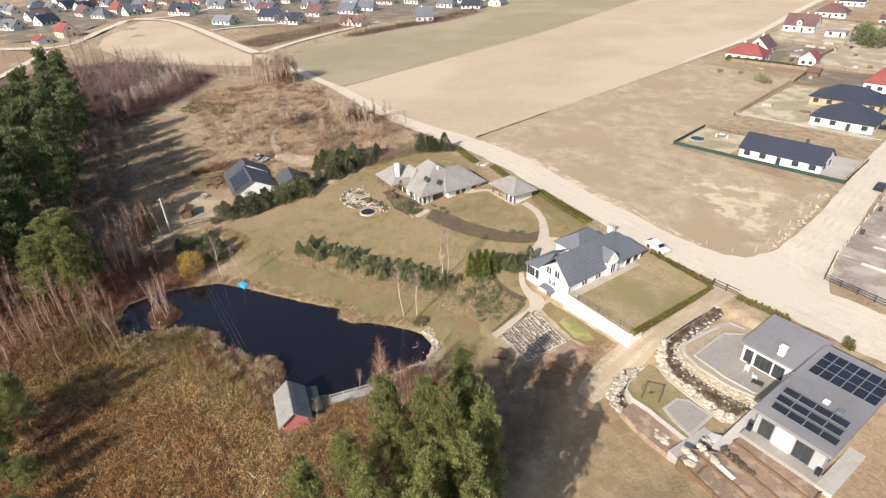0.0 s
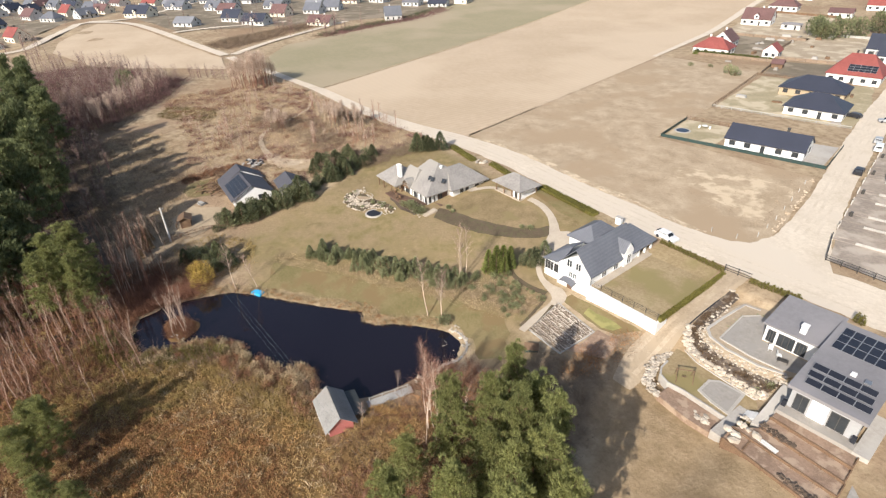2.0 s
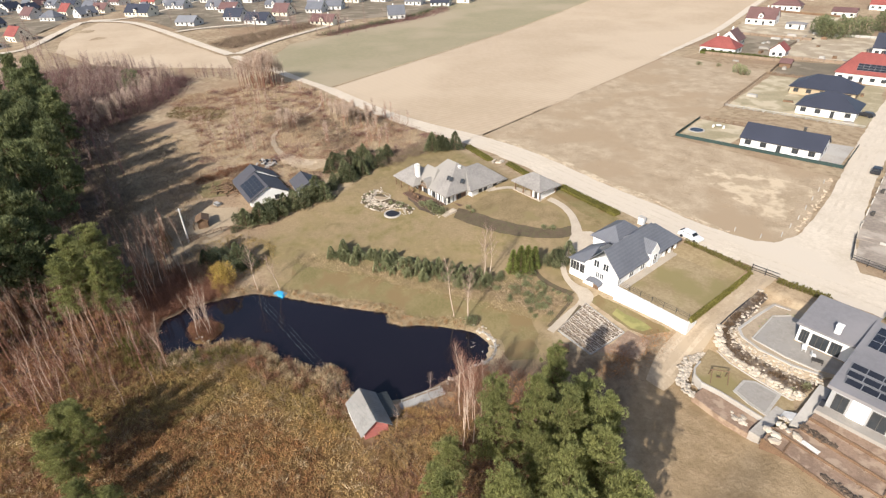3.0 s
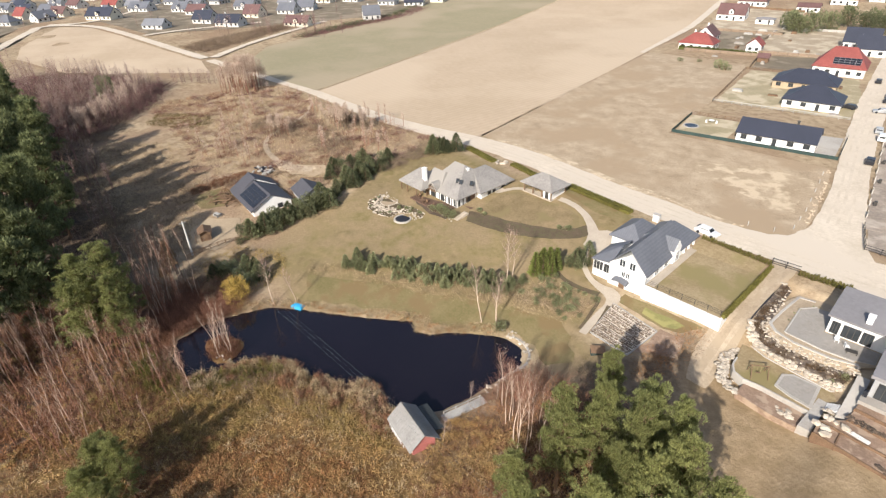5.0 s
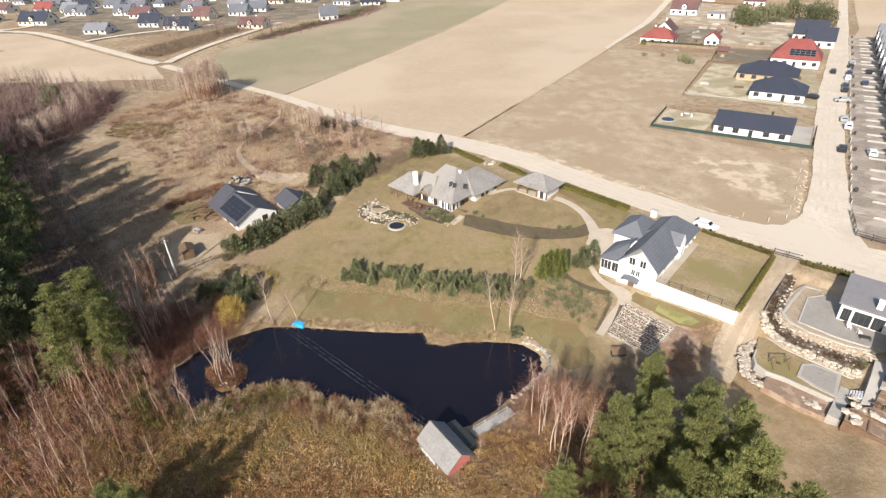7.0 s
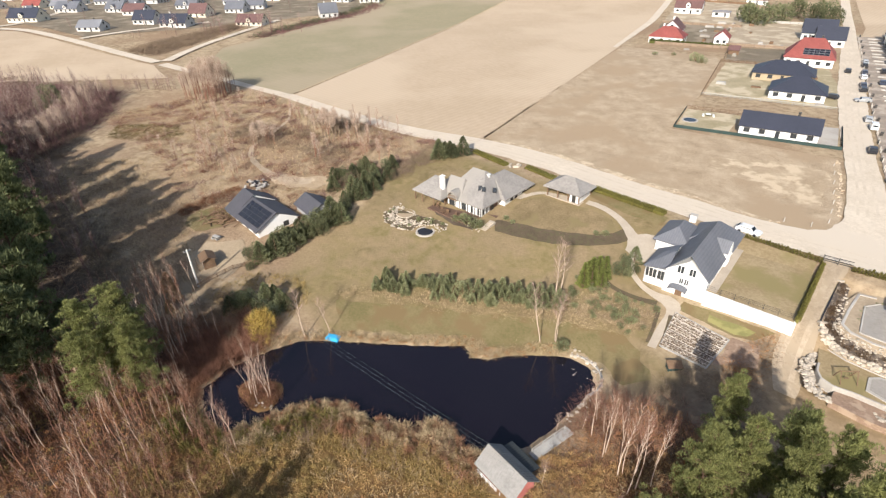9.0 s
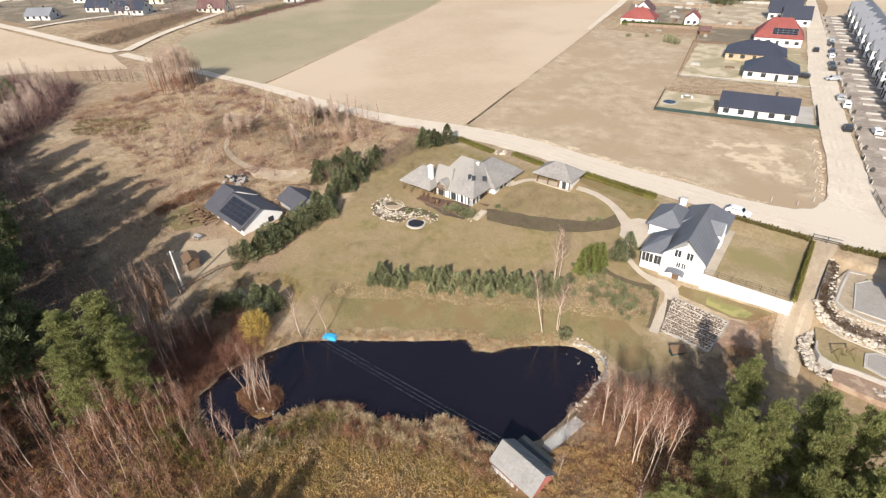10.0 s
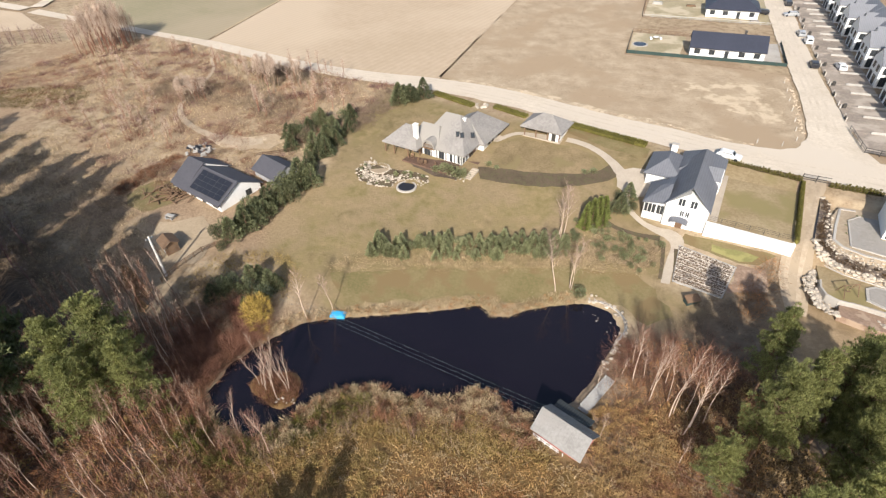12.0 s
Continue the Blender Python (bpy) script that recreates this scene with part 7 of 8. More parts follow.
def bush(seed, R, H, n, needle, label, name="shrub", group="", leaf=(0.3, 0.14), cat="shrub"):
    """A rounded evergreen shrub of several lobes."""
    rng = np.random.default_rng(seed)
    th = thing(name, pose(0, 0, -500), label, cat, group)
    bm = bmesh.new()
    for k in range(5):
        a = k * 1.26
        tube(bm, [(0, 0, 0), (R * 0.5 * math.cos(a), R * 0.5 * math.sin(a), H * 0.7)], [0.04, 0.015], 4)
    part("stem", bm, M["bark_pine"], th)
    cs, ds = [], []
    for k in range(7):
        a = rng.uniform(0, 6.28)
        o = np.array([R * 0.5 * math.cos(a), R * 0.5 * math.sin(a), H * rng.uniform(0.35, 0.62)])
        q = rng.normal(size=(n // 7, 3))
        q /= np.linalg.norm(q, axis=1, keepdims=True)
        cs.append(q * rng.uniform(0.5, 1, (n // 7, 1)) ** 0.5 * np.array([R * 0.55, R * 0.55, H * 0.42]) + o)
        ds.append(q + np.array([0, 0, 0.8]) + rng.normal(size=q.shape) * 0.3)
    c = np.concatenate(cs)
    c[:, 2] = np.maximum(c[:, 2], 0.03)
    v, f = cards(c, np.concatenate(ds), leaf[0], leaf[1], rng)
    leaf_part("foliage", v, f, needle, th)
    return th


def birch(seed, H, label, lean=0.1, twigs=720, bark="bark_birch", twig="twig", start=0.42, girth=1.0, spread=0.62, tw=0.022):
    """A leafless birch: pale curved trunk, rising branches, a haze of thin twigs."""
    rng = np.random.default_rng(seed)
    th = thing("birch_tree", pose(0, 0, -500), label, "tree", "bare birches")
    bm = bmesh.new()
    a0 = rng.uniform(0, 6.28)
    lx, ly = lean * H * math.cos(a0), lean * H * math.sin(a0)

    def stem(t):
        return Vector((lx * t ** 1.4 + 0.12 * math.sin(t * 7 + seed), ly * t ** 1.4 + 0.12 * math.cos(t * 6 + seed), H * t))

    tube(bm, [stem(i / 8) for i in range(9)], [max(0.0095 * girth * H * (1 - i / 8.6), 0.015) for i in range(9)], 6)
    cs, ds, ls = [], [], []
    for k in range(16):
        t = start + (0.97 - start) * (k + rng.uniform(0, 1)) / 16
        a = k * 2.4 + rng.uniform(-0.5, 0.5)
        l = H * (0.24 * (1 - t) + 0.08) * rng.uniform(0.8, 1.3) * (0.6 + 0.65 * spread)
        p0 = stem(t)
        d = Vector((math.cos(a) * spread, math.sin(a) * spread, 0.9)).normalized()
        p1, p2 = p0 + d * l * 0.55, p0 + d * l + Vector((0, 0, 0.12 * l))
        tube(bm, [p0, p1, p2], [0.004 * H * (1.15 - t) + 0.012, 0.018, 0.008], 3)
        for j in range(twigs // 16):
            s = rng.uniform(0.25, 1)
            q = p0.lerp(p2, s)
            cs.append(q)
            ds.append((d.x + rng.normal() * 0.9 * spread, d.y + rng.normal() * 0.9 * spread, d.z * 0.8 + rng.normal() * 0.45))
    part("trunk", bm, M[bark], th)
    v, f = blades(np.array([c[:] for c in cs]), np.array(ds), 0.085 * H + 0.2, tw, rng)
    leaf_part("crown", v, f, M[twig], th)
    return th


def place(proto, x, y, turn, s=1.0, label="", sz=None, dz=0.0):
    ob = copy_thing(proto, pose(x, y, gz(x, y) + dz, 0, 0, turn) @ Matrix.Diagonal((s, s, sz or s, 1)))
    if label:
        ob["label"] = label
    return ob


def retire(*protos):
    for p in protos:
        for o in list(p.children_recursive) + [p]:
            bpy.data.objects.remove(o)


rnd = random.Random(3)
PINES = [pine(i, 17, 0.24, 3.5, 44, 84, M["needle"], (0.34, 0.1), label="tall Scots pine with yellow green crown", lean=0.3 * (i - 1), tuft=0.125) for i in range(4)]
# pines beside the boathouse
for i, (x, y, h, w) in enumerate(((-37.8, 27.6, 9.9, 0.72), (-37.6, 17.4, 11.2, 0.85), (-31.2, 24.2, 11.7, 0.85), (-25.0, 19.4, 13.2, 0.9), (-34.8, 20.6, 11.6, 0.75), (-30.6, 20.6, 12.6, 0.75), (-30.4, 16.2, 9.8, 0.8), (-33.4, 6.4, 9.6, 0.9), (-30.0, 10.6, 10.8, 0.85), (-24.0, 13.0, 12.0, 0.9), (-21.5, 16.5, 12.5, 0.9), (-27.5, 22.5, 12.5, 0.8), (-27.2, 16.0, 12.0, 0.85), (-40.8, 13.0, 3.0, 0.7))):
    z = gz(x, y)
    place(PINES[i % 4], x, y, i * 77, w, "Scots pine beside the pond marsh", (h - z) / 17)
# broad pines at the forest edge
for x, y, h, w, k in ((-108.2, -8.5, 11.0, 1.15, 1), (-107.0, -14.5, 7.6, 1.0, 2), (-103.5, -9.5, 8.0, 0.8, 0), (-112.0, -12.0, 9.0, 1.0, 3)):
    place(PINES[k], x, y, 40 + k * 50, w, "broad Scots pine standing before bare birches", (h - gz(x, y)) / 17)
# forest
FOREST = [(-126, -18, 18), (-134, -16, 19), (-142, -12, 18), (-150, -8, 17), (-162, -10, 20), (-195, -2, 16), (-119, -24, 16), (-128, -30, 18), (-138, -28, 19), (-148, -22, 20), (-158, -20, 19), (-168, -16, 20), (-158, -6, 18), (-174, -9, 17), (-188, -12, 18), 
          (-198, -12, 17), (-112, -34, 15), (-146, -36, 19), (-170, -28, 19), (-182, -26, 18), (-206, -10, 15)]
DENSE = [pine(10 + i, 17, 0.22, 4.0, 28, 44, M["needle_far"], (0.62, 0.24), label="tall dense forest pine", tuft=0.14) for i in range(3)]
FOREST += [(-212, 0, 15), (-104, -46, 13), (-124, -14, 15), (-184, -7, 17), (-140, -21, 18), (-131, -23, 17), (-115, -28, 14), 
           (-118, -17, 13), (-212, -6, 17), (-222, -4, 18), (-232, -2, 18), (-243, 0, 19), (-216, -14, 18), (-228, -12, 18), (-254, -6, 19)]
for i, (x, y, h) in enumerate(FOREST):
    x, y = x + rnd.uniform(-1.5, 1.5), y + rnd.uniform(-1.5, 1.5)
    place(DENSE[i % 3], x, y, rnd.uniform(0, 360), rnd.uniform(0.95, 1.3), "tall Scots pine in the dense forest", (h + rnd.uniform(-1, 1) - gz(x, y)) / 17)
# pines at the near edge of the marsh
for i, (x, y, h, w) in enumerate(((-73.5, -18.6, 4.6, 0.62), (-76.6, -20.6, 3.2, 0.6), (-79.2, -20.0, 1.4, 0.55), (-70.4, -21.2, 2.8, 0.6), (-74.0, -22.5, 2.6, 0.6), (-63.0, -18.2, 0.4, 0.5), (-66.0, -21.0, 1.0, 0.55), (-58.6, -19.5, -0.8, 0.45))):
    place(PINES[(i + 1) % 4], x, y, i * 60, w, "young dull green pine in the marsh", (h - gz(x, y)) / 17)
retire(*PINES, *DENSE)

WHITE = [birch(30 + i, 10, "white trunked leafless birch", 0.04 + 0.05 * i, 300, "bark_white", "twig_pale") for i in range(4)]
# islet birches
SLIM = [birch(36 + i, 10, "slim white birch", 0.09 + 0.05 * i, 80, "bark_white", "twig", start=0.4, girth=0.7, spread=0.35) for i in range(3)]
for i in range(15):
    place(SLIM[i % 3], -93.6 + rnd.uniform(-2.6, 2.4), 1.3 + rnd.uniform(-1.5, 1.3), rnd.uniform(0, 360), rnd.uniform(0.55, 0.85), "leafless birch on the pond islet")
retire(*SLIM)
# lawn birches
for x, y, s in ((-66.6, 36.0, 0.95), (-64.8, 37.8, 0.9), (-64.4, 37.4, 0.65), (-70.0, 46.8, 1.0), (-69.2, 47.6, 0.9), (-69.6, 46.2, 0.7), (-98.6, 13.4, 0.85), (-96.0, 16.6, 0.7)):
    place(WHITE[rnd.randrange(4)], x, y, rnd.uniform(0, 360), s * 1.15, "leafless birch on the garden lawn")
# birches by the jetty
TALL = [birch(130 + i, 12, "tall slim leafless birch", 0.05 + 0.04 * i, 260, "bark_white", "twig", start=0.5, girth=0.75, spread=0.42) for i in range(3)]
for i, (x, y, h, a) in enumerate(((-49.0, 21.7, 11.0, 200), (-48.8, 22.6, 10.2, 80), (-44.3, 18.2, 11.5, 10), (-43.7, 19.6, 12.5, 320), (-46.3, 20.3, 12.5, 150), (-46.0, 20.9, 10.0, 240), (-51.5, 24.2, 10.2, 60), (-49.0, 23.4, 10.4, 30), (-46.8, 22.4, 9.0, 120), (-44.6, 21.6, 9.5, 270), (-42.6, 21.0, 10.0, 180), (-43.2, 23.8, 8.5, 350), (-47.6, 25.4, 7.5, 45), (-45.4, 24.8, 8.0, 90))):
    place(TALL[i % 3], x, y, a, h / 12, "tall slim leafless birch beside the jetty")
retire(*TALL)
for x, y, h in ((-52.9, 13.8, 4.6), (-55.4, 21.6, 4.0), (-50.4, 25.3, 5.2), (-52.2, 27.0, 4.6), (-48.6, 27.4, 5.0), (-53.0, 24.6, 3.4), (-44.0, 14.5, 4.4), (-41.6, 16.0, 4.0)):
    place(WHITE[1], x, y, rnd.uniform(0, 360), h / 10, "young leafless birch at the pond edge")
retire(*WHITE)
BIRCHES = [birch(20 + i, 11, "slender leafless birch with pale trunk", 0.03 + 0.03 * i, 144, start=0.45, girth=0.75, spread=0.32, tw=0.017) for i in range(5)]
# thicket west of the pond
for i in range(130):
    x, y = rnd.uniform(-130, -82), rnd.uniform(-34, 8)
    if y > -6 and x > -104 or y > (x + 82) * -0.7 + 2 or y < (x + 82) * 0.55 - 22:
        continue
    place(BIRCHES[i % 5], x, y, rnd.uniform(0, 360), rnd.uniform(0.45, 0.95), "leafless birch in the wet thicket")


def joined(name, protos, spots, label, bark="bark_birch", twig="twig"):
    """Many far trees as one object."""
    vs, fs, ms, base = [], [], [], 0
    for i, (x, y, s) in enumerate(spots):
        m = np.array(pose(x, y, gz(x, y), 0, 0, (i * 137) % 360) @ Matrix.Scale(s, 4))
        for ob, slot in zip(protos[i % len(protos)].children, (0, 1)):
            me = ob.data
            co = np.empty(len(me.vertices) * 3)
            me.vertices.foreach_get("co", co)
            co = co.reshape(-1, 3) @ m[:3, :3].T + m[:3, 3]
            vs.append(co)
            fs += [[v + base for v in p.vertices] for p in me.polygons]
            ms += [slot] * len(me.polygons)
            base += len(co)
    ob = raw(name, np.concatenate(vs).tolist(), fs, M[bark])
    ob.data.materials.append(M[twig])
    ob.data.polygons.foreach_set("material_index", ms)
    return tagged(ob, label, "trees", kind="stuff")


# groves in the meadow
GROVE = [birch(70 + i, 11, "slender leafless birch with pale trunk", 0.03, 420, start=0.45, girth=1.2, spread=0.5, tw=0.036) for i in range(3)]
spots = []
while len(spots) < 84:
    a, d = rnd.uniform(0, 6.28), math.sqrt(rnd.uniform(0, 1))
    spots.append((-229 + 9.5 * d * math.cos(a), 73 + 9 * d * math.sin(a), rnd.uniform(0.95, 1.2) - 0.4 * d ** 3))
joined("birch_grove", GROVE, spots, "dense grove of leafless birches beside the road", "bark_white", "twig")
spots = []
for i in range(70):
    t = i / 69
    spots.append((-217 - 45 * t + rnd.uniform(-3, 3), 12 + 36 * t + rnd.uniform(-4, 2), rnd.uniform(0.55, 0.85)))
joined("edge_birches", GROVE, spots, "pale leafless birches along the wood edge", "bark_white", "twig_far")
SMALL = [birch(75 + i, 6, "small leafless birch", 0.05, 380, "bark_white", start=0.3, girth=1.7) for i in range(3)]
spots = []
for cx, cy, n, rx, ry in ((-158, 73.0, 14, 5.5, 2.6), (-180, 76, 9, 4.0, 1.5), (-151, 82.5, 9, 4.0, 1.2), (-170, 55, 9, 2.5, 2.0), (-176, 44, 10, 4.0, 3.0), (-188, 48, 10, 6.0, 3.0), (-160, 40, 6, 4.0, 2.0), (-198, 58, 8, 5.0, 3.0), (-145, 72, 7, 4.0, 2.0), (-137, 66, 9, 4.0, 3.0), (-210, 62, 8, 5.0, 3.0), (-204, 76, 9, 6.0, 2.0), (-150, 58, 7, 4.0, 2.0), (-168, 34, 6, 5.0, 2.0), (-195, 36, 6, 6.0, 2.0)):
    spots += [(cx + rnd.gauss(0, rx), cy + rnd.gauss(0, ry), rnd.uniform(0.55, 1.0)) for i in range(n)]
joined("meadow_birches", SMALL, spots, "small leafless birches scattered in the dry meadow", "bark_white", "twig")
STOUT = [birch(140 + i, 7, "small stout birch", 0.04, 420, "bark_white", "twig_dk", start=0.5, girth=2.6, tw=0.05) for i in range(3)]
joined("road_grove", STOUT, [(-158.5 + rnd.gauss(0, 4.2), 72.5 + rnd.gauss(0, 2.4), rnd.uniform(0.7, 1.0)) for i in range(34)] + [(-171 + rnd.gauss(0, 2.2), 56 + rnd.gauss(0, 1.8), rnd.uniform(0.6, 0.85)) for i in range(14)], "small grove of pale birches beside the meadow road", "bark_white", "twig_dk")
retire(*SMALL, *STOUT)
retire(*GROVE)
spots = []
BARE_WOOD = [(-220, -2), (-219, 16), (-236, 38), (-250, 48), (-264, 54), (-300, 43), (-330, 28), (-330, -12), (-280, -8)]
while len(spots) < 470:
    x, y = rnd.uniform(-332, -218), rnd.uniform(-12, 56)
    if edge_dist(BARE_WOOD, x, y) < 0 and abs(y - (x + 336) * -0.25 - 25) > 2.2:
        spots.append((x, y, rnd.uniform(0.5, 0.78)))
for i in range(110):
    x, y = rnd.uniform(-430, -335), rnd.uniform(8, 34)
    if y < 17:
        spots.append((x, y, rnd.uniform(0.4, 0.7)))
for i in range(34):
    t = i / 33
    spots.append((-268 + 22 * t + rnd.uniform(-1.5, 1.5), 58 + 13 * t + rnd.uniform(-1.5, 1.5), rnd.uniform(0.3, 0.5)))
for i in range(50):
    x = rnd.uniform(-215, -140)
    spots.append((x, 6 - (x + 215) * 0.1 + rnd.uniform(-12, 6), rnd.uniform(0.5, 0.85)))
for i in range(40):
    spots.append((-370 + rnd.uniform(-14, 14) + i * 1.7, 120 + rnd.uniform(-12, 14) + i * 1.1, rnd.uniform(0.5, 1.0)))
for i in range(150):
    x, y = rnd.uniform(-640, -340), rnd.uniform(-30, 250)
    if x < -472 or y < 10 or y > 90:
        spots.append((x, y, rnd.uniform(0.4, 0.8)))
FAR = [birch(80 + i, 12, "leafless tree", 0.03, 96, start=0.25, girth=1.3, tw=0.075) for i in range(3)]
joined("far_trees", FAR, spots, "leafless trees along far wood edges and gardens", "bark_far", "twig_far")
retire(*FAR)
STEMS = [birch(100 + i, 11, "slim birch", 0.04, 64, start=0.45, girth=0.65, spread=0.3, tw=0.017) for i in range(4)]
spots = []
for i in range(380):
    x, y = rnd.uniform(-132, -84), rnd.uniform(-34, 4)
    if y > -6 and x > -105 or y > (x + 82) * -0.7 + 1 or y < (x + 82) * 0.55 - 22:
        continue
    spots.append((x, y, rnd.uniform(0.5, 0.9)))
joined("birch_thicket", STEMS, spots, "close stand of slim leafless birches in the wet thicket")
retire(*BIRCHES, *STEMS)

SPRUCES = [spruce(40 + i, 4.5, 1.7, 1250, M["needle_dk"], "dark green young spruce") for i in range(3)]
JUNIPERS = [bush(50 + i, 1.7, 3.4, 1100, M["needle_dk"], "rounded dark green conifer", "conifer", "boundary conifers", (0.34, 0.15), "tree") for i in range(3)]
for i in range(11):
    place(SPRUCES[i % 3], -119.0 + rnd.uniform(-4.5, 3.0), 78 + rnd.uniform(-3.5, 2.5), rnd.uniform(0, 360), rnd.uniform(0.6, 1.2), "dark young spruce beside the road")
for i in range(34):
    t = i / 33
    kind = (JUNIPERS + SPRUCES)[rnd.randrange(6)]
    place(kind, -122.6 + 2.8 * t + rnd.uniform(-1.8, 1.6), 20.5 + 19.5 * t + rnd.uniform(-1, 1), rnd.uniform(0, 360), rnd.choice((0.5, 0.8, 1.0, 1.25)) * rnd.uniform(0.85, 1.1), "green conifer in the garden boundary hedge")
for i in range(9):
    place(SPRUCES[i % 3], -124.0 + rnd.uniform(-2.5, 1.5), 51.5 + rnd.uniform(-4.5, 5), rnd.uniform(0, 360), rnd.uniform(0.7, 1.05), "dark spruce in a boundary clump")
for i in range(8):
    t = i / 7
    place((SPRUCES + JUNIPERS)[i % 6], -121.5 - 2.5 * t + rnd.uniform(-1.5, 1.5), 39 + 9 * t + rnd.uniform(-1, 1), rnd.uniform(0, 360), rnd.uniform(0.55, 0.95), "green conifer in the garden boundary hedge")
for i in range(26):
    t = i / 25
    place((SPRUCES + JUNIPERS)[i % 6], -131.0 + 4 * t + rnd.uniform(-5, 4.5), 50 + 13 * t + rnd.uniform(-2.5, 2.5), rnd.uniform(0, 360), rnd.uniform(0.55, 0.95), "green conifer behind the garden hedge")
for i in range(17):
    place((SPRUCES + JUNIPERS)[i % 6], -109.5 + rnd.uniform(-4.5, 3.2), 12.5 + rnd.uniform(-4, 4), rnd.uniform(0, 360), rnd.uniform(0.55, 0.95), "dark conifer beside the pond")
for x, y, s in ((-121.0, 18.0, 0.5), (-63.2, 57.0, 0.7), (-61.6, 57.4, 0.6), (-60.6, 59.0, 0.5), (-62.4, 59.4, 0.65), (-63.6, 60.6, 0.5)):
    place(JUNIPERS[0], x, y, 0, s, "rounded evergreen in the garden")
for x, y, s in ((-105, 318, 3.2), (-98, 322, 3.0), (-88, 348, 3.2), (-70, 330, 2.8), (-110, 325, 2.6), (-80, 338, 2.8), (-101, 315, 2.5), (-93, 330, 2.8), (-76, 345, 3.0), (-271, 33, 2.3), (-267, 30, 1.6)):
    place(JUNIPERS[int(s * 10) % 3], x, y, s * 90, s, "tall dark evergreen tree clump")
for x, y in ((-62.5, 57.8), (-62.0, 61.5)):
    place(SPRUCES[0], x, y, 0, 0.75, "small spruce beside the white house")
LARCH = spruce(44, 4.5, 1.2, 1300, M["larch"], "straw coloured young larch", "larch", "larches")
for x, y, s in ((-127.5, 5.0, 0.9), (-124.0, 4.2, 0.8), (-121.5, 2.0, 0.6)):
    place(LARCH, x, y, 50 * s, s, "straw coloured young larch by the pole")
WILLOW = bush(58, 1.9, 4.4, 2300, M["willow"], "yellow willow bush", "willow", "", (0.75, 0.045))
place(WILLOW, -103.4, 9.0, 0, 1.15, "yellow willow bush beside the pond")
GREY = bush(59, 1.8, 2.6, 900, M["twig_dk"], "dark grey bare shrub", "bare_shrub", "", (0.5, 0.04))
for x, y, s in ((-108.8, 6.6, 1.1), (-111.5, 5.2, 0.9), (-106.6, 5.4, 0.8)):
    place(GREY, x, y, x * 7, s, "dark grey leafless shrub by the pond")
for i in range(8):
    t = i / 7
    place(GREY, -123.5 + 2.8 * t + rnd.uniform(-2.0, 1.6), 22 + 18 * t + rnd.uniform(-1, 1), i * 40, rnd.uniform(0.5, 0.8), "brown bare shrub in the boundary hedge")
for i in range(9):
    place(GREY, -129 + rnd.uniform(-7, 6), 55 + rnd.uniform(-5, 6), i * 40, rnd.uniform(0.7, 1.1), "brown bare shrub behind the garden hedge")
retire(*SPRUCES, *JUNIPERS, LARCH, WILLOW, GREY)

MUGO = [bush(60 + i, 1.0, 1.35, 400, M["needle_blue"], "grey green mountain pine shrub", "mountain_pine", "bank shrubs", (0.26, 0.11)) for i in range(3)]
YOUNG = [spruce(90 + i, 2.4, 0.85, 620, M["needle_blue"], "young grey green pine", "young_pine", "bank shrubs") for i in range(3)]
for i in range(125):
    t = rnd.uniform(0, 1)
    off = rnd.uniform(-2.4, 1.7)
    place((YOUNG + YOUNG + MUGO)[i % 9], -98 + 31 * t + off * -0.5, 30.6 + 15.5 * t + off, rnd.uniform(0, 360), *((lambda k: (k, "", k * 1.1))(rnd.uniform(0.55, 1.05))))
for i in range(60):
    x, y = rnd.uniform(-69, -54), rnd.uniform(45, 53)
    if y > 0.3 * (x + 69) + 41 and y < 53.5:
        place(MUGO[i % 3], x, y, rnd.uniform(0, 360), rnd.uniform(0.4, 0.85))
for x, y, s in ((-112.6, 48.6, 0.45), (-111.4, 46.4, 0.4), (-105.9, 47.6, 0.5), (-105.2, 50.0, 0.55), (-103.0, 52.0, 0.5), (-100.2, 51.9, 0.5), (-107.5, 46.2, 0.35), (-95.8, 55.2, 1.7), (-94.0, 54.6, 1.4), (-92.4, 55.6, 1.2), (-98.6, 54.6, 1.1), (-97.3, 55.8, 1.0), (-63.3, 36.9, 1.4), (-90, 60.5, 0.8), (-88, 60, 0.7), (-70, 66, 0.8), (-71.5, 65.6, 0.7), (-105.5, 50.5, 0.6), (-104, 51, 0.6), (-102.2, 51, 0.5), (-112.5, 50, 0.5), (-22, 68.5, 0.5), (-27.9, 62.4, 0.35), (-28.0, 63.6, 0.3), (-28.0, 64.9, 0.35), (-28.0, 66.2, 0.3), (-28.0, 67.4, 0.35), (-27.9, 68.8, 0.4), (-26.6, 71.2, 0.35), (-25.6, 71.6, 0.35), (-19.0, 57.8, 0.75), (-19.6, 56.6, 0.5)):
    place(MUGO[0], x, y, rnd.uniform(0, 360), s, "evergreen shrub in the garden planting")
for x, y, s in ((-101, 216, 2.6), (-98, 214, 2.0), (-112, 222, 1.0), (-119, 219, 1.2)):
    place(MUGO[1], x, y, 0, s, "dark evergreen tree clump near the houses")
THUJA = [spruce(95 + i, 5.2, 1.0, 1500, M["thuja"], "narrow green thuja", "thuja", "thujas") for i in range(2)]
for x, y, s in ((-66.8, 51.2, 0.95), (-65.9, 52.4, 1.05), (-65.3, 53.6, 1.0), (-64.6, 54.8, 0.9), (-66.9, 53.0, 0.8), (-64.2, 53.0, 0.7)):
    place(THUJA[int(s * 20) % 2], x, y, s * 300, s, "narrow green thuja on the bank")
retire(*MUGO, *YOUNG, *THUJA)


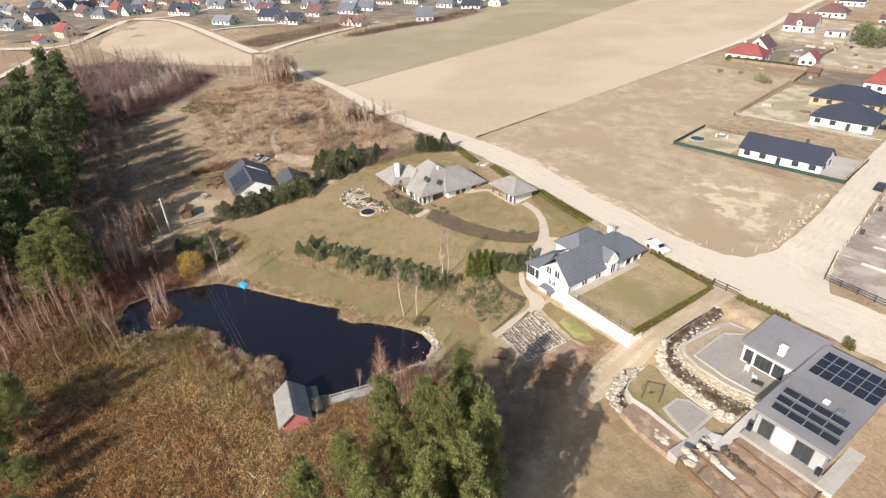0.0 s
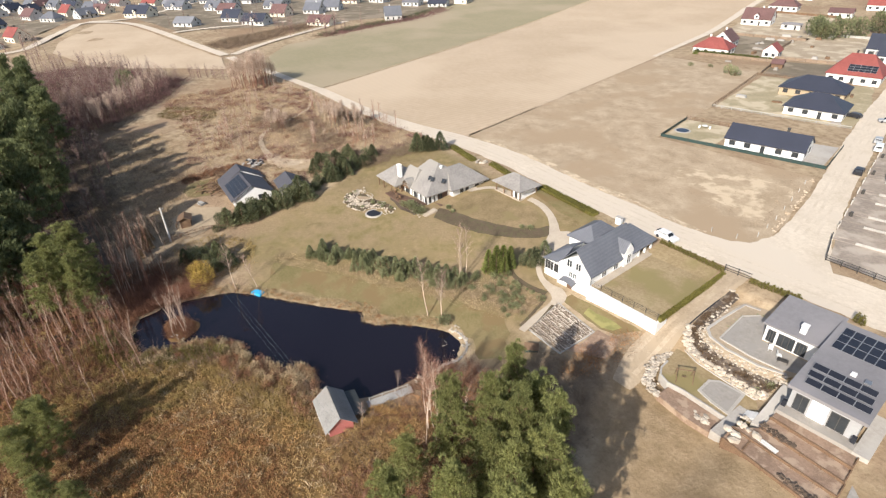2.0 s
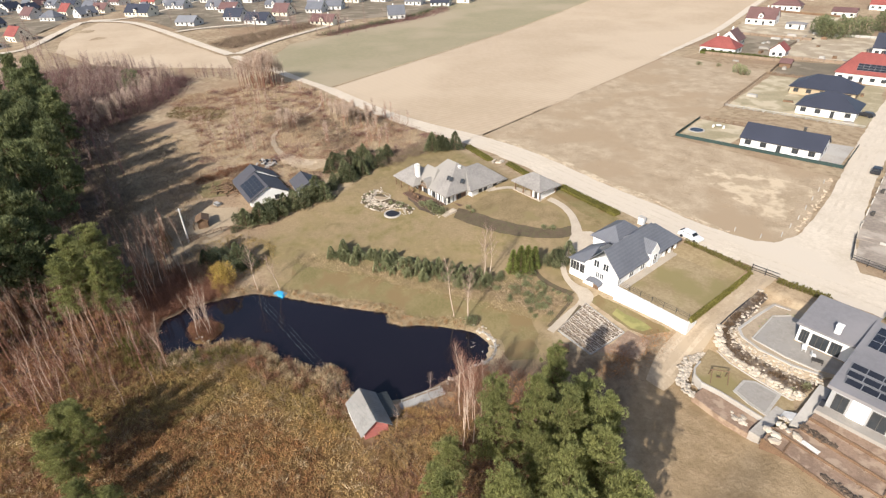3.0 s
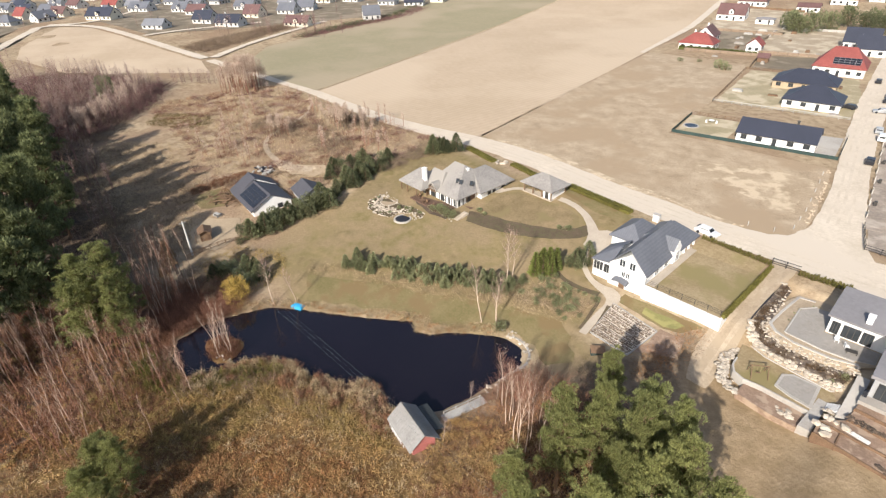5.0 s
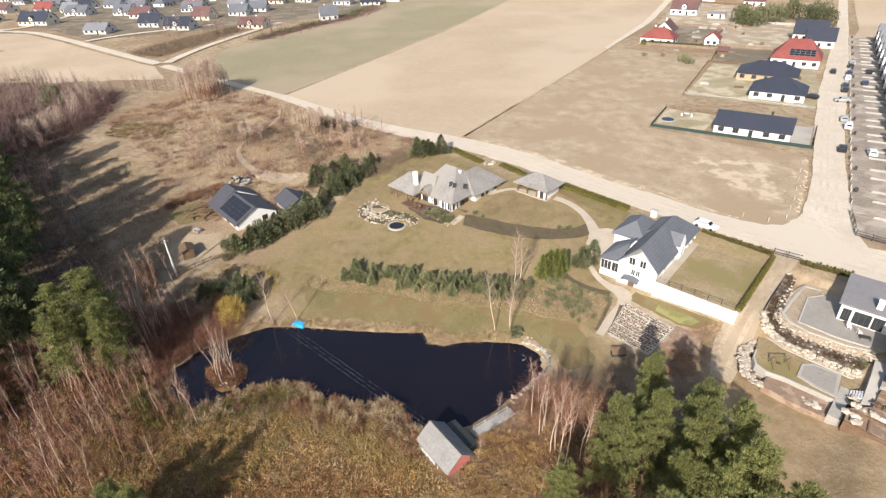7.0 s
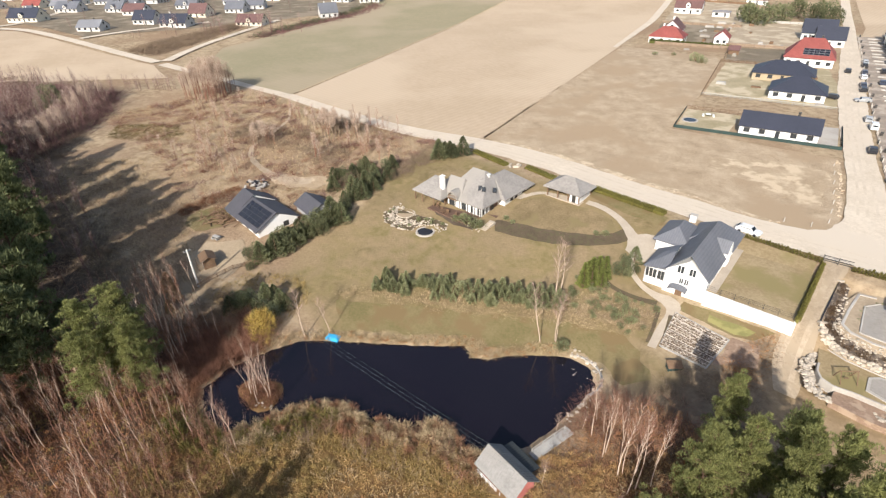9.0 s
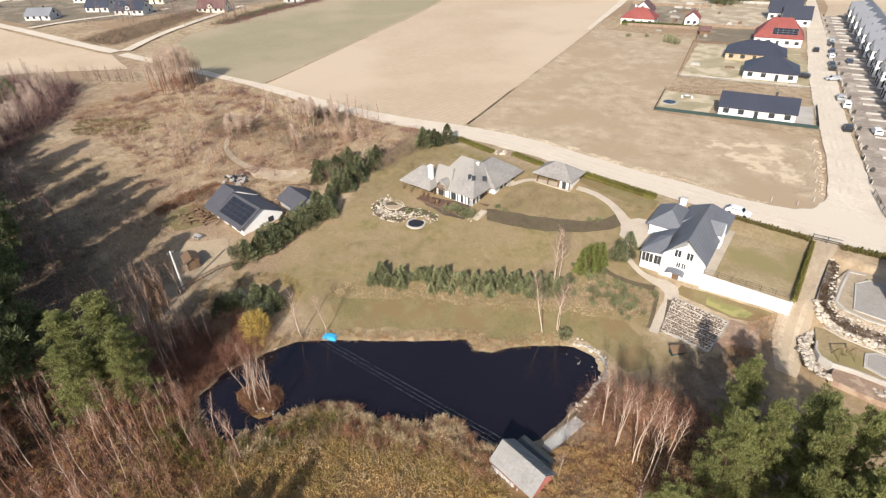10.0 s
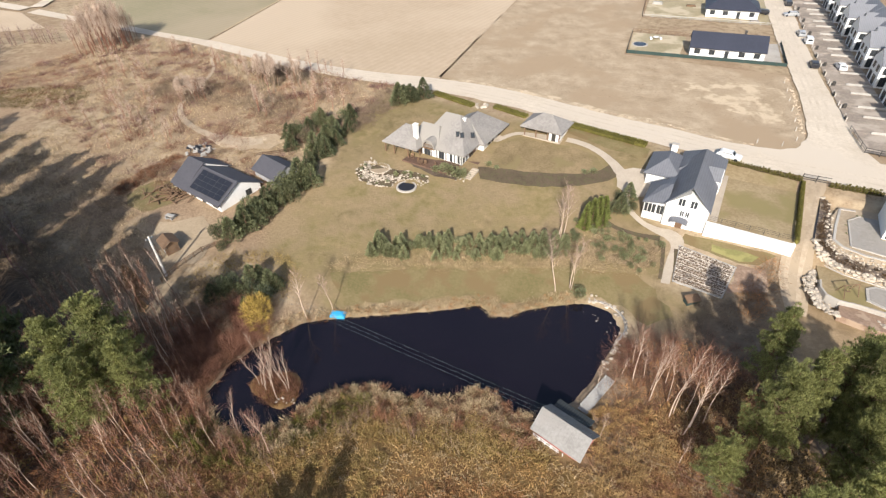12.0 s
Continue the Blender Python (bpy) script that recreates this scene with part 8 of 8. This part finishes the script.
def hedge(name, pts, w, h, material, label, n, leaf=(0.22, 0.12), seed=1, z=None):
    """A clipped hedge: a dense run of small leaves round a dark core."""
    rng = np.random.default_rng(seed)
    th = thing(name, pose(0, 0, 0), label, "hedge")
    seg = [math.dist(a, b) for a, b in zip(pts, pts[1:])]
    bm = bmesh.new()
    cs, ds = [], []
    for (a, b), s in zip(zip(pts, pts[1:]), seg):
        k = int(n * s / sum(seg))
        t = rng.uniform(0, 1, k)
        nx, ny = -(b[1] - a[1]) / s, (b[0] - a[0]) / s
        ang = rng.uniform(0, math.pi, k)
        o = np.cos(ang) * w / 2 * rng.uniform(0.7, 1.05, k)
        x, y = a[0] + (b[0] - a[0]) * t + nx * o, a[1] + (b[1] - a[1]) * t + ny * o
        base = ground(x, y) if z is None else np.full(k, z)
        cs.append(np.stack([x, y, base + np.minimum(np.sin(ang) * 1.25, 1) * h * rng.uniform(0.55, 1.0, k) + 0.03], 1))
        ds.append(np.stack([nx * np.cos(ang), ny * np.cos(ang), np.sin(ang) + 0.4], 1) + rng.normal(size=(k, 3)) * 0.4)
        m = max(1, int(s / 2))
        for i in range(m):
            p, q = (a[0] + (b[0] - a[0]) * i / m, a[1] + (b[1] - a[1]) * i / m), (a[0] + (b[0] - a[0]) * (i + 1) / m, a[1] + (b[1] - a[1]) * (i + 1) / m)
            zz = [gz(*p) if z is None else z, gz(*q) if z is None else z]
            vs = [bm.verts.new((c[0] + nx * sgn * w * 0.36, c[1] + ny * sgn * w * 0.36, zc + hh)) for c, zc in ((p, zz[0]), (q, zz[1])) for sgn in (-1, 1) for hh in (-0.1, h * 0.66)]
            for f in ((0, 1, 3, 2), (4, 6, 7, 5), (0, 4, 5, 1), (2, 3, 7, 6), (1, 5, 7, 3), (0, 2, 6, 4)):
                bm.faces.new([vs[j] for j in f])
    part("core", bm, material, th)
    v, f = cards(np.concatenate(cs), np.concatenate(ds), leaf[0], leaf[1], rng)
    leaf_part("foliage", v, f, material, th)
    return th


hedge("hedge", [(-35.3, 57.4), (-34.9, 77.0)], 0.6, 0.9, M["hedge_olive"], "clipped green hedge beside the driveway", 4200, z=-0.5)
ROW = [spruce(120 + i, 1.5, 0.3, 220, M["hedge_olive"], "young olive thuja", "hedge_thuja", "hedge row by the road") for i in range(2)]
for i in range(26):
    place(ROW[i % 2], -47.6 + 12.2 * i / 25, 78.3 - 1.1 * i / 25 + rnd.uniform(-0.1, 0.1), i * 50, rnd.uniform(0.55, 0.8), "young olive thuja in a clipped row")
for i in range(16):
    place(ROW[i % 2], -30.6 + 7.6 * i / 15, 77.2 + 0.5 * i / 15 + rnd.uniform(-0.1, 0.1), i * 50, rnd.uniform(0.6, 0.85), "young olive thuja beside the gate")
for x, y in ((-15.6, 78.4), (-14.9, 78.2)):
    place(ROW[0], x, y, 40, 1.1, "yellow green thuja behind the solar house")
retire(*ROW)
hedge("hedge", [(-79.8, 81.0), (-72, 79.8), (-63.0, 78.6)], 2.2, 0.9, M["hedge_olive"], "clipped olive yellow hedge along the road", 4600, seed=4)
hedge("hedge", [(-115.5, 83.9), (-109, 82.4), (-103.4, 81.1)], 2.2, 0.6, M["hedge_olive"], "olive hedge beside the road", 2200, seed=5)
hedge("hedge", [(-98.6, 82.8), (-89.8, 80.8)], 2.0, 0.7, M["hedge_olive"], "short olive hedge by the gate", 1400, seed=6)
hedge("hedge", [(-131, 243), (-112, 246), (-96, 248)], 1.4, 1.6, M["hedge"], "dark hedge along the red roofed plot", 2500, (0.5, 0.3), seed=9)


def scatter(name, poly, n, per, length, width, material, label, seed, spread=0.35, up=1.0, avoid=None, cat="grass", pond=True):
    """Tufts of thin blades over an outline, as one object."""
    rng = np.random.default_rng(seed)
    px, py = np.array([p[0] for p in poly]), np.array([p[1] for p in poly])
    x, y = rng.uniform(px.min(), px.max(), n * 3), rng.uniform(py.min(), py.max(), n * 3)
    ok = edge_dist(poly, x, y) < 0
    if pond:
        ok &= edge_dist(POND, x, y) > 0.2
    if avoid:
        ok &= ~((x > avoid[0]) & (x < avoid[2]) & (y > avoid[1]) & (y < avoid[3]))
    x, y = x[ok][:n], y[ok][:n]
    size = rng.uniform(0.5, 1.5, len(x))
    c = np.stack([np.repeat(x, per), np.repeat(y, per), np.repeat(ground(x, y), per)], 1)
    sz = np.repeat(size, per)
    off = rng.normal(size=(len(c), 2)) * spread * sz[:, None]
    c[:, :2] += off
    c[:, 2] = ground(c[:, 0], c[:, 1]) - 0.03
    d = np.stack([off[:, 0] * 1.6, off[:, 1] * 1.6, np.full(len(c), up)], 1) + rng.normal(size=(len(c), 3)) * 0.3
    v, f = blades(c, d, length * sz, width, rng)
    ob = raw(name, v.tolist(), f.tolist(), material)
    return tagged(ob, label, cat, kind="stuff")


HUT_BOX = (-61.5, 9.0, -52.5, 18.0)
RUST = [(-76, -9), (-66, 1), (-56, 4), (-46, 0), (-40, -10), (-48, -22), (-62, -24), (-74, -18)]
scatter("reeds", MARSH, 7500, 14, 0.42, 0.11, M["reed"], "dry golden reeds covering the marsh", 1, 0.3, 0.7, avoid=HUT_BOX)
scatter("sedge", RUST, 2400, 15, 0.42, 0.11, M["rust"], "rust brown sedge tussocks in the marsh", 21, 0.3, 0.7, avoid=HUT_BOX)
RIM = [(-104, -10), (-88, -9), (-80, 3), (-70, 5), (-66, 9), (-58, 9.5), (-60, 16), (-70, 16), (-84, 9), (-89, 0), (-92, -5), (-100, -6)]
scatter("reed_fringe", RIM, 1500, 12, 0.48, 0.1, M["straw"], "pale dry reeds fringing the pond", 2, 0.5, 0.8)
scatter("fringe_scrub", RIM, 90, 70, 1.5, 0.04, M["twig"], "bare brown scrub along the water", 22, 0.6, cat="scrub")
NORTH_RIM = [(-104, 10), (-99, 14.5), (-94, 18.2), (-86, 23), (-76, 30.5), (-72, 30), (-66, 36), (-62, 38.5), (-64, 33), (-70, 27), (-80, 22), (-95, 14), (-101, 6)]
scatter("bank_grass", NORTH_RIM, 1800, 8, 0.5, 0.06, M["straw"], "bleached grass along the pond bank", 3, 0.3)
ISLET = [(-97.2, 0.4), (-95.5, -1.1), (-92.5, -1.2), (-90.2, 0.6), (-90.6, 2.8), (-93.5, 3.8), (-96.4, 2.8)]
scatter("islet_grass", ISLET, 500, 10, 0.5, 0.06, M["brush"], "dull brown sedge on the islet", 4, 0.25, pond=False)
scatter("islet_scrub", ISLET, 20, 40, 1.6, 0.025, M["twig"], "thin reddish shoots on the islet", 41, 0.35, 3.5, cat="scrub", pond=False)
MEADOW = [(-128, 60), (-126, 84), (-225, 84), (-235, 62), (-240, 40), (-200, 34), (-160, 26), (-128, 26)]
scatter("meadow_grass", MEADOW, 6500, 6, 0.7, 0.09, M["straw"], "bleached tussocks in the dry meadow", 5, 0.5)
scatter("meadow_scrub", MEADOW, 330, 80, 1.3, 0.05, M["twig"], "low reddish bare scrub in the meadow", 6, 0.7, cat="scrub")
scatter("olive_scrub", [(-104, -12), (-90, -10), (-84, -3), (-80, 2), (-84, 5), (-92, -6), (-100, -8)], 60, 90, 1.2, 0.05, M["hedge"], "olive green scrub along the water", 23, 0.5, cat="scrub")
THICK = [(-104, 8), (-117, 5), (-130, -20), (-112, -36), (-92, -30), (-84, -12), (-90, -8), (-100, -9), (-106, -2)]
scatter("thicket", THICK, 1000, 45, 1.1, 0.06, M["brush"], "dense rusty brown brush in the thicket", 7, 0.6, cat="scrub")
scatter("thicket", [(-128, -5), (-150, 3), (-200, 8), (-225, 26), (-262, 40), (-330, 40), (-330, 5), (-200, -10), (-130, -12)], 700, 60, 2.4, 0.07, M["twig_dk"], "dark leafless undergrowth at the wood edge", 8, 1.2, cat="scrub")
scatter("thicket", [(-54, 12), (-56, 24), (-55, 31), (-44, 36), (-36, 36), (-34, 28), (-40, 8), (-48, 4)], 110, 80, 1.6, 0.035, M["twig"], "tangled bare undergrowth beside the boathouse", 9, 0.8, cat="scrub")
scatter("thicket", [(-42, 45), (-37.6, 55), (-36.6, 54), (-37, 46), (-40, 40)], 60, 40, 0.6, 0.05, M["rust"], "dark bare scrub below the white wall", 10, 0.7, cat="scrub")
scatter("bank_foot_grass", [(-102.5, 22.6), (-86.5, 30.4), (-74, 36.6), (-64.5, 41.8), (-55.5, 44.2), (-55.2, 47), (-64.7, 45.4), (-74.4, 40.4), (-87, 34.6), (-101.5, 26.6)], 1700, 9, 0.42, 0.06, M["straw"], "bleached grass at the foot of the bank", 24, 0.3)
scatter("bank_heather", [(-72, 44), (-64, 51.5), (-54, 51.5), (-53.6, 46.5), (-62, 44.6), (-70, 42)], 260, 36, 0.6, 0.045, M["tuft"], "brown dry stems on the bank", 25, 0.4, cat="scrub")
scatter("bank_tufts", [(-102, 24), (-97, 31.5), (-77, 43), (-64, 52), (-53, 51), (-56.5, 45), (-74, 38), (-86, 32.2)], 1500, 7, 0.5, 0.06, M["straw"], "bleached tufts on the grass bank", 11, 0.3)
scatter("boundary_scrub", [(-128, 58), (-122, 62), (-121, 80), (-127, 82)], 100, 60, 1.3, 0.04, M["twig_dk"], "bare shrubs along the garden boundary", 12, 0.7, cat="scrub")
bed_rows = thing("bed_plants", pose(0, 0, 0), "small dark lavender plants in rows", "plants")
cs = BED_PLANTS
cs = np.repeat(np.array(cs), 34, 0)
rg = np.random.default_rng(21)
off = rg.normal(size=cs.shape) * 0.09
pos = np.stack([cs[:, 0] + off[:, 0], cs[:, 1] + off[:, 1], ground(cs[:, 0], cs[:, 1]) + 0.12], 1)
v, f = blades(pos, np.stack([off[:, 0] * 4, off[:, 1] * 4, np.ones(len(cs))], 1) + rg.normal(size=pos.shape) * 0.3, 0.28, 0.08, rg)
leaf_part("foliage", v, f, M["twig_dk"], bed_rows)

scatter("far_scrub", [(-310, 150), (-318, 190), (-322, 230), (-340, 270), (-346, 266), (-330, 228), (-326, 188), (-316, 148)], 260, 26, 2.6, 0.18, M["needle_dk"], "dark evergreen scrub along the crop field", 91, 1.3, cat="scrub")
scatter("far_scrub", [(-323, 92), (-318, 97), (-330, 128), (-346, 165), (-356, 162), (-348, 120), (-338, 92)], 620, 26, 2.6, 0.14, M["twig_dk"], "dark bare scrub beside the village road", 51, 1.4, cat="scrub")
scatter("far_scrub", [(-308, 152), (-314, 190), (-315, 226), (-330, 264), (-336, 262), (-322, 224), (-320, 186), (-313, 150)], 200, 26, 3.2, 0.16, M["twig_far"], "bare hedgerow scrub along the crop field", 52, 1.4, cat="scrub")
scatter("pond_twigs", [(-109, 11), (-102.4, 10), (-101.6, 3), (-103, -4), (-109, -5), (-113, 4)], 260, 60, 1.9, 0.035, M["twig"], "fine reddish twigs round the pond head", 88, 0.6, 2.0, cat="scrub")
scatter("pond_scrub", [(-104, 7), (-108, 9), (-113, 2), (-110, -6), (-103.5, -5), (-103, 2)], 120, 60, 1.6, 0.04, M["twig"], "reddish bare shrubs beside the water", 53, 0.7, cat="scrub")
scatter("olive_sedge", [(-89, -4), (-84, 5.5), (-70, 9), (-64, 11), (-56, 8), (-66, 4), (-80, 0), (-88, -10)], 1500, 11, 0.75, 0.08, M["sedge"], "olive sedge near the water", 54, 0.42, 0.8)
scatter("pale_tussocks", MARSH, 400, 16, 0.95, 0.08, M["straw"], "bleached tussocks among the reeds", 55, 0.5, 0.9, avoid=HUT_BOX)
scatter("rust_reeds", [(-54, 14), (-52, 8), (-40, 6), (-36, 14), (-36, 26), (-40, 33), (-47, 34), (-53, 31)], 1700, 10, 0.6, 0.07, M["rust"], "rust brown reeds beside the jetty", 56, 0.4, 0.8)
rg = np.random.default_rng(33)
pos = []
for i in range(150):
    k = rg.integers(0, len(KERB) - 1)
    t, f = rg.uniform(0, 1), rg.uniform(0.27, 0.64)
    a = [KERB[k][c] + (KERB[k + 1][c] - KERB[k][c]) * t for c in range(3)]
    e = [EDGE[k][c] + (EDGE[k + 1][c] - EDGE[k][c]) * t for c in range(2)]
    pos += [(a[0] + (e[0] - a[0]) * f, a[1] + (e[1] - a[1]) * f, a[2] + (-1.18 - a[2]) * f ** 0.8)] * 30
pos = np.array(pos)
off = rg.normal(size=(len(pos), 2)) * 0.2
pos[:, :2] += off
v, f = blades(pos, np.stack([off[:, 0] * 3, off[:, 1] * 3, np.full(len(pos), 0.8)], 1) + rg.normal(size=pos.shape) * 0.3, 0.45, 0.06, rg)
tagged(raw("bank_plants", v.tolist(), f.tolist(), M["hedge_br"]), "dark low plants on the stony bank", "plants", kind="stuff")

scatter("rough_grass", [(-121, 8), (-112, 7), (-104, 12), (-104.5, 20), (-112, 23), (-120, 18)], 700, 10, 0.5, 0.06, M["sedge"], "olive brown rough grass behind the pond", 58, 0.35)
scatter("rough_scrub", [(-120, 4), (-110, 6), (-106, 12), (-110, 17), (-118, 12)], 70, 50, 1.2, 0.04, M["twig_dk"], "grey brown bare scrub behind the pond", 59, 0.6, cat="scrub")

scatter("fence_scrub", [(-158, 19), (-154, 19), (-143, 41), (-146, 43)], 80, 50, 0.9, 0.05, M["twig_dk"], "brown scrub along the old boundary", 87, 0.5, 1.4, cat="scrub")
scatter("bed_stalks", [(-18.5, 45.6), (-7, 43.8), (-7.4, 53), (-16, 53)], 260, 10, 0.35, 0.05, M["tuft"], "dry stalks in the timber beds", 90, 0.25)
scatter("meadow_bushes", MEADOW, 130, 110, 1.5, 0.05, M["twig_far"], "grey brown bare bushes in the meadow", 60, 0.75, cat="scrub")

scatter("bank_brush", [(-107, 10), (-101.6, 8), (-103, 1), (-102, -4), (-97, -7.5), (-91, -7), (-90, -11), (-102, -11), (-107, -5), (-109, 3)], 900, 26, 0.7, 0.06, M["brush"], "rusty brush on the pond bank", 61, 0.4, cat="scrub")

scatter("wood_brush", BARE_WOOD, 1200, 34, 2.2, 0.1, M["twig_far"], "dense reddish undergrowth in the bare wood", 86, 1.2, 1.6, cat="scrub")
scatter("shade_brush", [(-205, 14), (-190, 2), (-150, -2), (-128, -4), (-128, 8), (-138, 14), (-150, 22), (-185, 24)], 520, 40, 0.9, 0.05, M["twig_dk"], "low bare brush before the forest", 62, 0.7, cat="scrub")
scatter("shade_grass", [(-210, 18), (-190, 2), (-150, -2), (-128, -4), (-126, 10), (-138, 16), (-150, 25), (-190, 30)], 2600, 8, 0.6, 0.08, M["straw"], "bleached grass before the forest", 63, 0.5)
scatter("field_tufts", [(-37, 97), (-41, 130), (-80, 130), (-84, 168), (-134, 200), (-122, 98)], 7500, 5, 0.3, 0.1, M["tuft"], "small dry tufts over the fallow field", 64, 0.3)

scatter("under_brush", UNDER, 230, 40, 0.8, 0.04, M["twig_dk"], "tangled dull brown brush below the pines", 65, 0.6, cat="scrub")
scatter("under_twigs", UNDER, 60, 50, 1.5, 0.03, M["twig_dk"], "grey bare saplings below the pines", 66, 0.5, 1.6, cat="scrub")

scatter("road_scrub", [(-172, 75), (-150, 76), (-148, 80), (-170, 79)], 60, 70, 1.4, 0.05, M["twig_dk"], "dark brown scrub under small birches", 67, 0.8, cat="scrub")



def tussocks(name, poly, n, rad, high, per, width, material, label, seed, near=None, avoid=None):
    """Domed tussocks of blades, thick at the foot; near: keep those within so many metres of the water."""
    rng = np.random.default_rng(seed)
    px, py = np.array([p[0] for p in poly]), np.array([p[1] for p in poly])
    x, y = rng.uniform(px.min(), px.max(), n * 12), rng.uniform(py.min(), py.max(), n * 12)
    dp = edge_dist(POND, x, y)
    ok = (edge_dist(poly, x, y) < 0) & (dp > -0.3)
    if near:
        ok &= dp < near
    if avoid:
        ok &= ~((x > avoid[0]) & (x < avoid[2]) & (y > avoid[1]) & (y < avoid[3]))
    x, y = x[ok][:n], y[ok][:n]
    k = rng.uniform(0.55, 1.35, len(x))
    q = rng.normal(size=(len(x), per, 3))
    q /= np.linalg.norm(q, axis=2, keepdims=True)
    q[:, :, 2] = np.abs(q[:, :, 2])
    u = rng.uniform(0.25, 0.85, (len(x), per, 1))
    c = q * u * np.array([rad, rad, high]) * k[:, None, None]
    c += np.stack([x, y, ground(x, y)], 1)[:, None, :]
    c = c.reshape(-1, 3)
    d = (q * np.array([0.8, 0.8, 1.0]) + np.array([0, 0, 0.35])).reshape(-1, 3) + rng.normal(size=(len(c), 3)) * 0.35
    v, f = cards(c, d, high * 0.42 * np.repeat(k, per), width, rng)
    return tagged(raw(name, v.tolist(), f.tolist(), material), label, "grass", kind="stuff")


tussocks("heath_tufts", [(-217, 31), (-226, 38), (-221, 43), (-207.5, 49.5), (-198.5, 46.5), (-199, 41), (-204, 36.5)], 900, 1.1, 0.35, 16, 0.16, M["heath"], "dark olive heath tufts in the meadow", 89)
tussocks("field_bank_brush", [(-154.5, 21), (-154, 29), (-153, 35), (-150.6, 35.5), (-150.4, 29), (-150.6, 20)], 130, 0.8, 0.9, 60, 0.06, M["brush"], "dark brushy bank beside the bungalow", 90)
tussocks("rim_clumps", NORTH_RIM, 300, 0.45, 0.5, 60, 0.045, M["straw"], "bleached grass clumps along the pond bank", 91, near=2.4)
tussocks("rim_clumps", NORTH_RIM, 90, 0.5, 0.55, 50, 0.05, M["rust"], "brown dead leaves along the pond bank", 92, near=1.8)
SHORE = [(-91, -5), (-88, 1), (-84, 7), (-76, 9), (-70, 13), (-66, 15), (-59, 12.6), (-59.6, 7), (-68, 5), (-80, 0), (-87, -9)]
tussocks("shore_clumps", SHORE, 170, 0.7, 1.3, 150, 0.055, M["straw"], "pale bushy reed clumps along the shore", 71, near=3.2)
tussocks("shore_brush", SHORE, 80, 0.75, 1.5, 110, 0.07, M["brush"], "rusty bushes along the shore", 72, near=4.5)
tussocks("shore_shrubs", [(-104, -8), (-94, -8), (-89, -5), (-85, 3), (-80, 6), (-82, 0), (-90, -11), (-102, -13)], 46, 0.8, 1.7, 110, 0.09, M["hedge_olive"], "olive green shrubs along the shore", 73, near=5)
scatter("shore_saplings", SHORE, 26, 26, 2.6, 0.035, M["twig_pale"], "thin pale saplings along the shore", 76, 0.4, 3.0, cat="scrub")
tussocks("marsh_clumps", MARSH, 480, 0.65, 0.7, 60, 0.055, M["straw"], "pale dry tussocks standing in the marsh", 77, avoid=HUT_BOX)
tussocks("marsh_clumps", MARSH, 760, 0.7, 0.75, 60, 0.06, M["reed"], "golden tussocks standing in the marsh", 78, avoid=HUT_BOX)
tussocks("marsh_clumps", RUST, 420, 0.75, 0.7, 60, 0.06, M["rust"], "rust brown tussocks in the marsh", 79, avoid=HUT_BOX)
tussocks("marsh_clumps", [(-100, -12), (-84, -6), (-74, 0), (-72, -8), (-84, -20), (-98, -20)], 420, 0.7, 0.8, 70, 0.06, M["sedge"], "olive tussocks in the marsh", 80)
tussocks("jetty_clumps", [(-56, 14), (-54, 19), (-50, 21), (-45, 17), (-44, 8), (-52, 7)], 170, 0.7, 0.8, 130, 0.05, M["reed"], "golden reed clumps beside the boathouse", 81, avoid=(-61.5, 9.0, -53.6, 15.0))
tussocks("thicket_clumps", [(-118, -10), (-98, -8), (-90, -12), (-88, -30), (-104, -36), (-120, -26)], 420, 0.8, 0.7, 60, 0.09, M["rust"], "brown leafy undergrowth in the thicket", 82)
tussocks("thicket_clumps", [(-118, -10), (-98, -8), (-90, -12), (-88, -30), (-104, -36), (-120, -26)], 200, 0.7, 0.7, 60, 0.09, M["sedge"], "olive undergrowth in the thicket", 83)
scatter("red_twigs", [(-55.6, 20), (-54.6, 31), (-52, 34), (-49, 32), (-48, 24), (-52, 22)], 50, 60, 1.5, 0.025, M["twig"], "reddish bare twigs at the pond end", 84, 0.5, 1.8, cat="scrub")
scatter("meadow_thorns", [(-190, 62), (-166, 70), (-128, 62), (-126, 56), (-160, 58), (-186, 52)], 150, 80, 1.3, 0.06, M["twig_dk"], "dark bare scrub line in the meadow", 85, 0.8, cat="scrub")
scatter("marsh_brush", [(-100, -14), (-84, -10), (-70, -12), (-60, -22), (-75, -34), (-92, -30)], 320, 60, 0.8, 0.06, M["brush"], "dark rusty brush in the wet ground", 74, 0.5, cat="scrub")
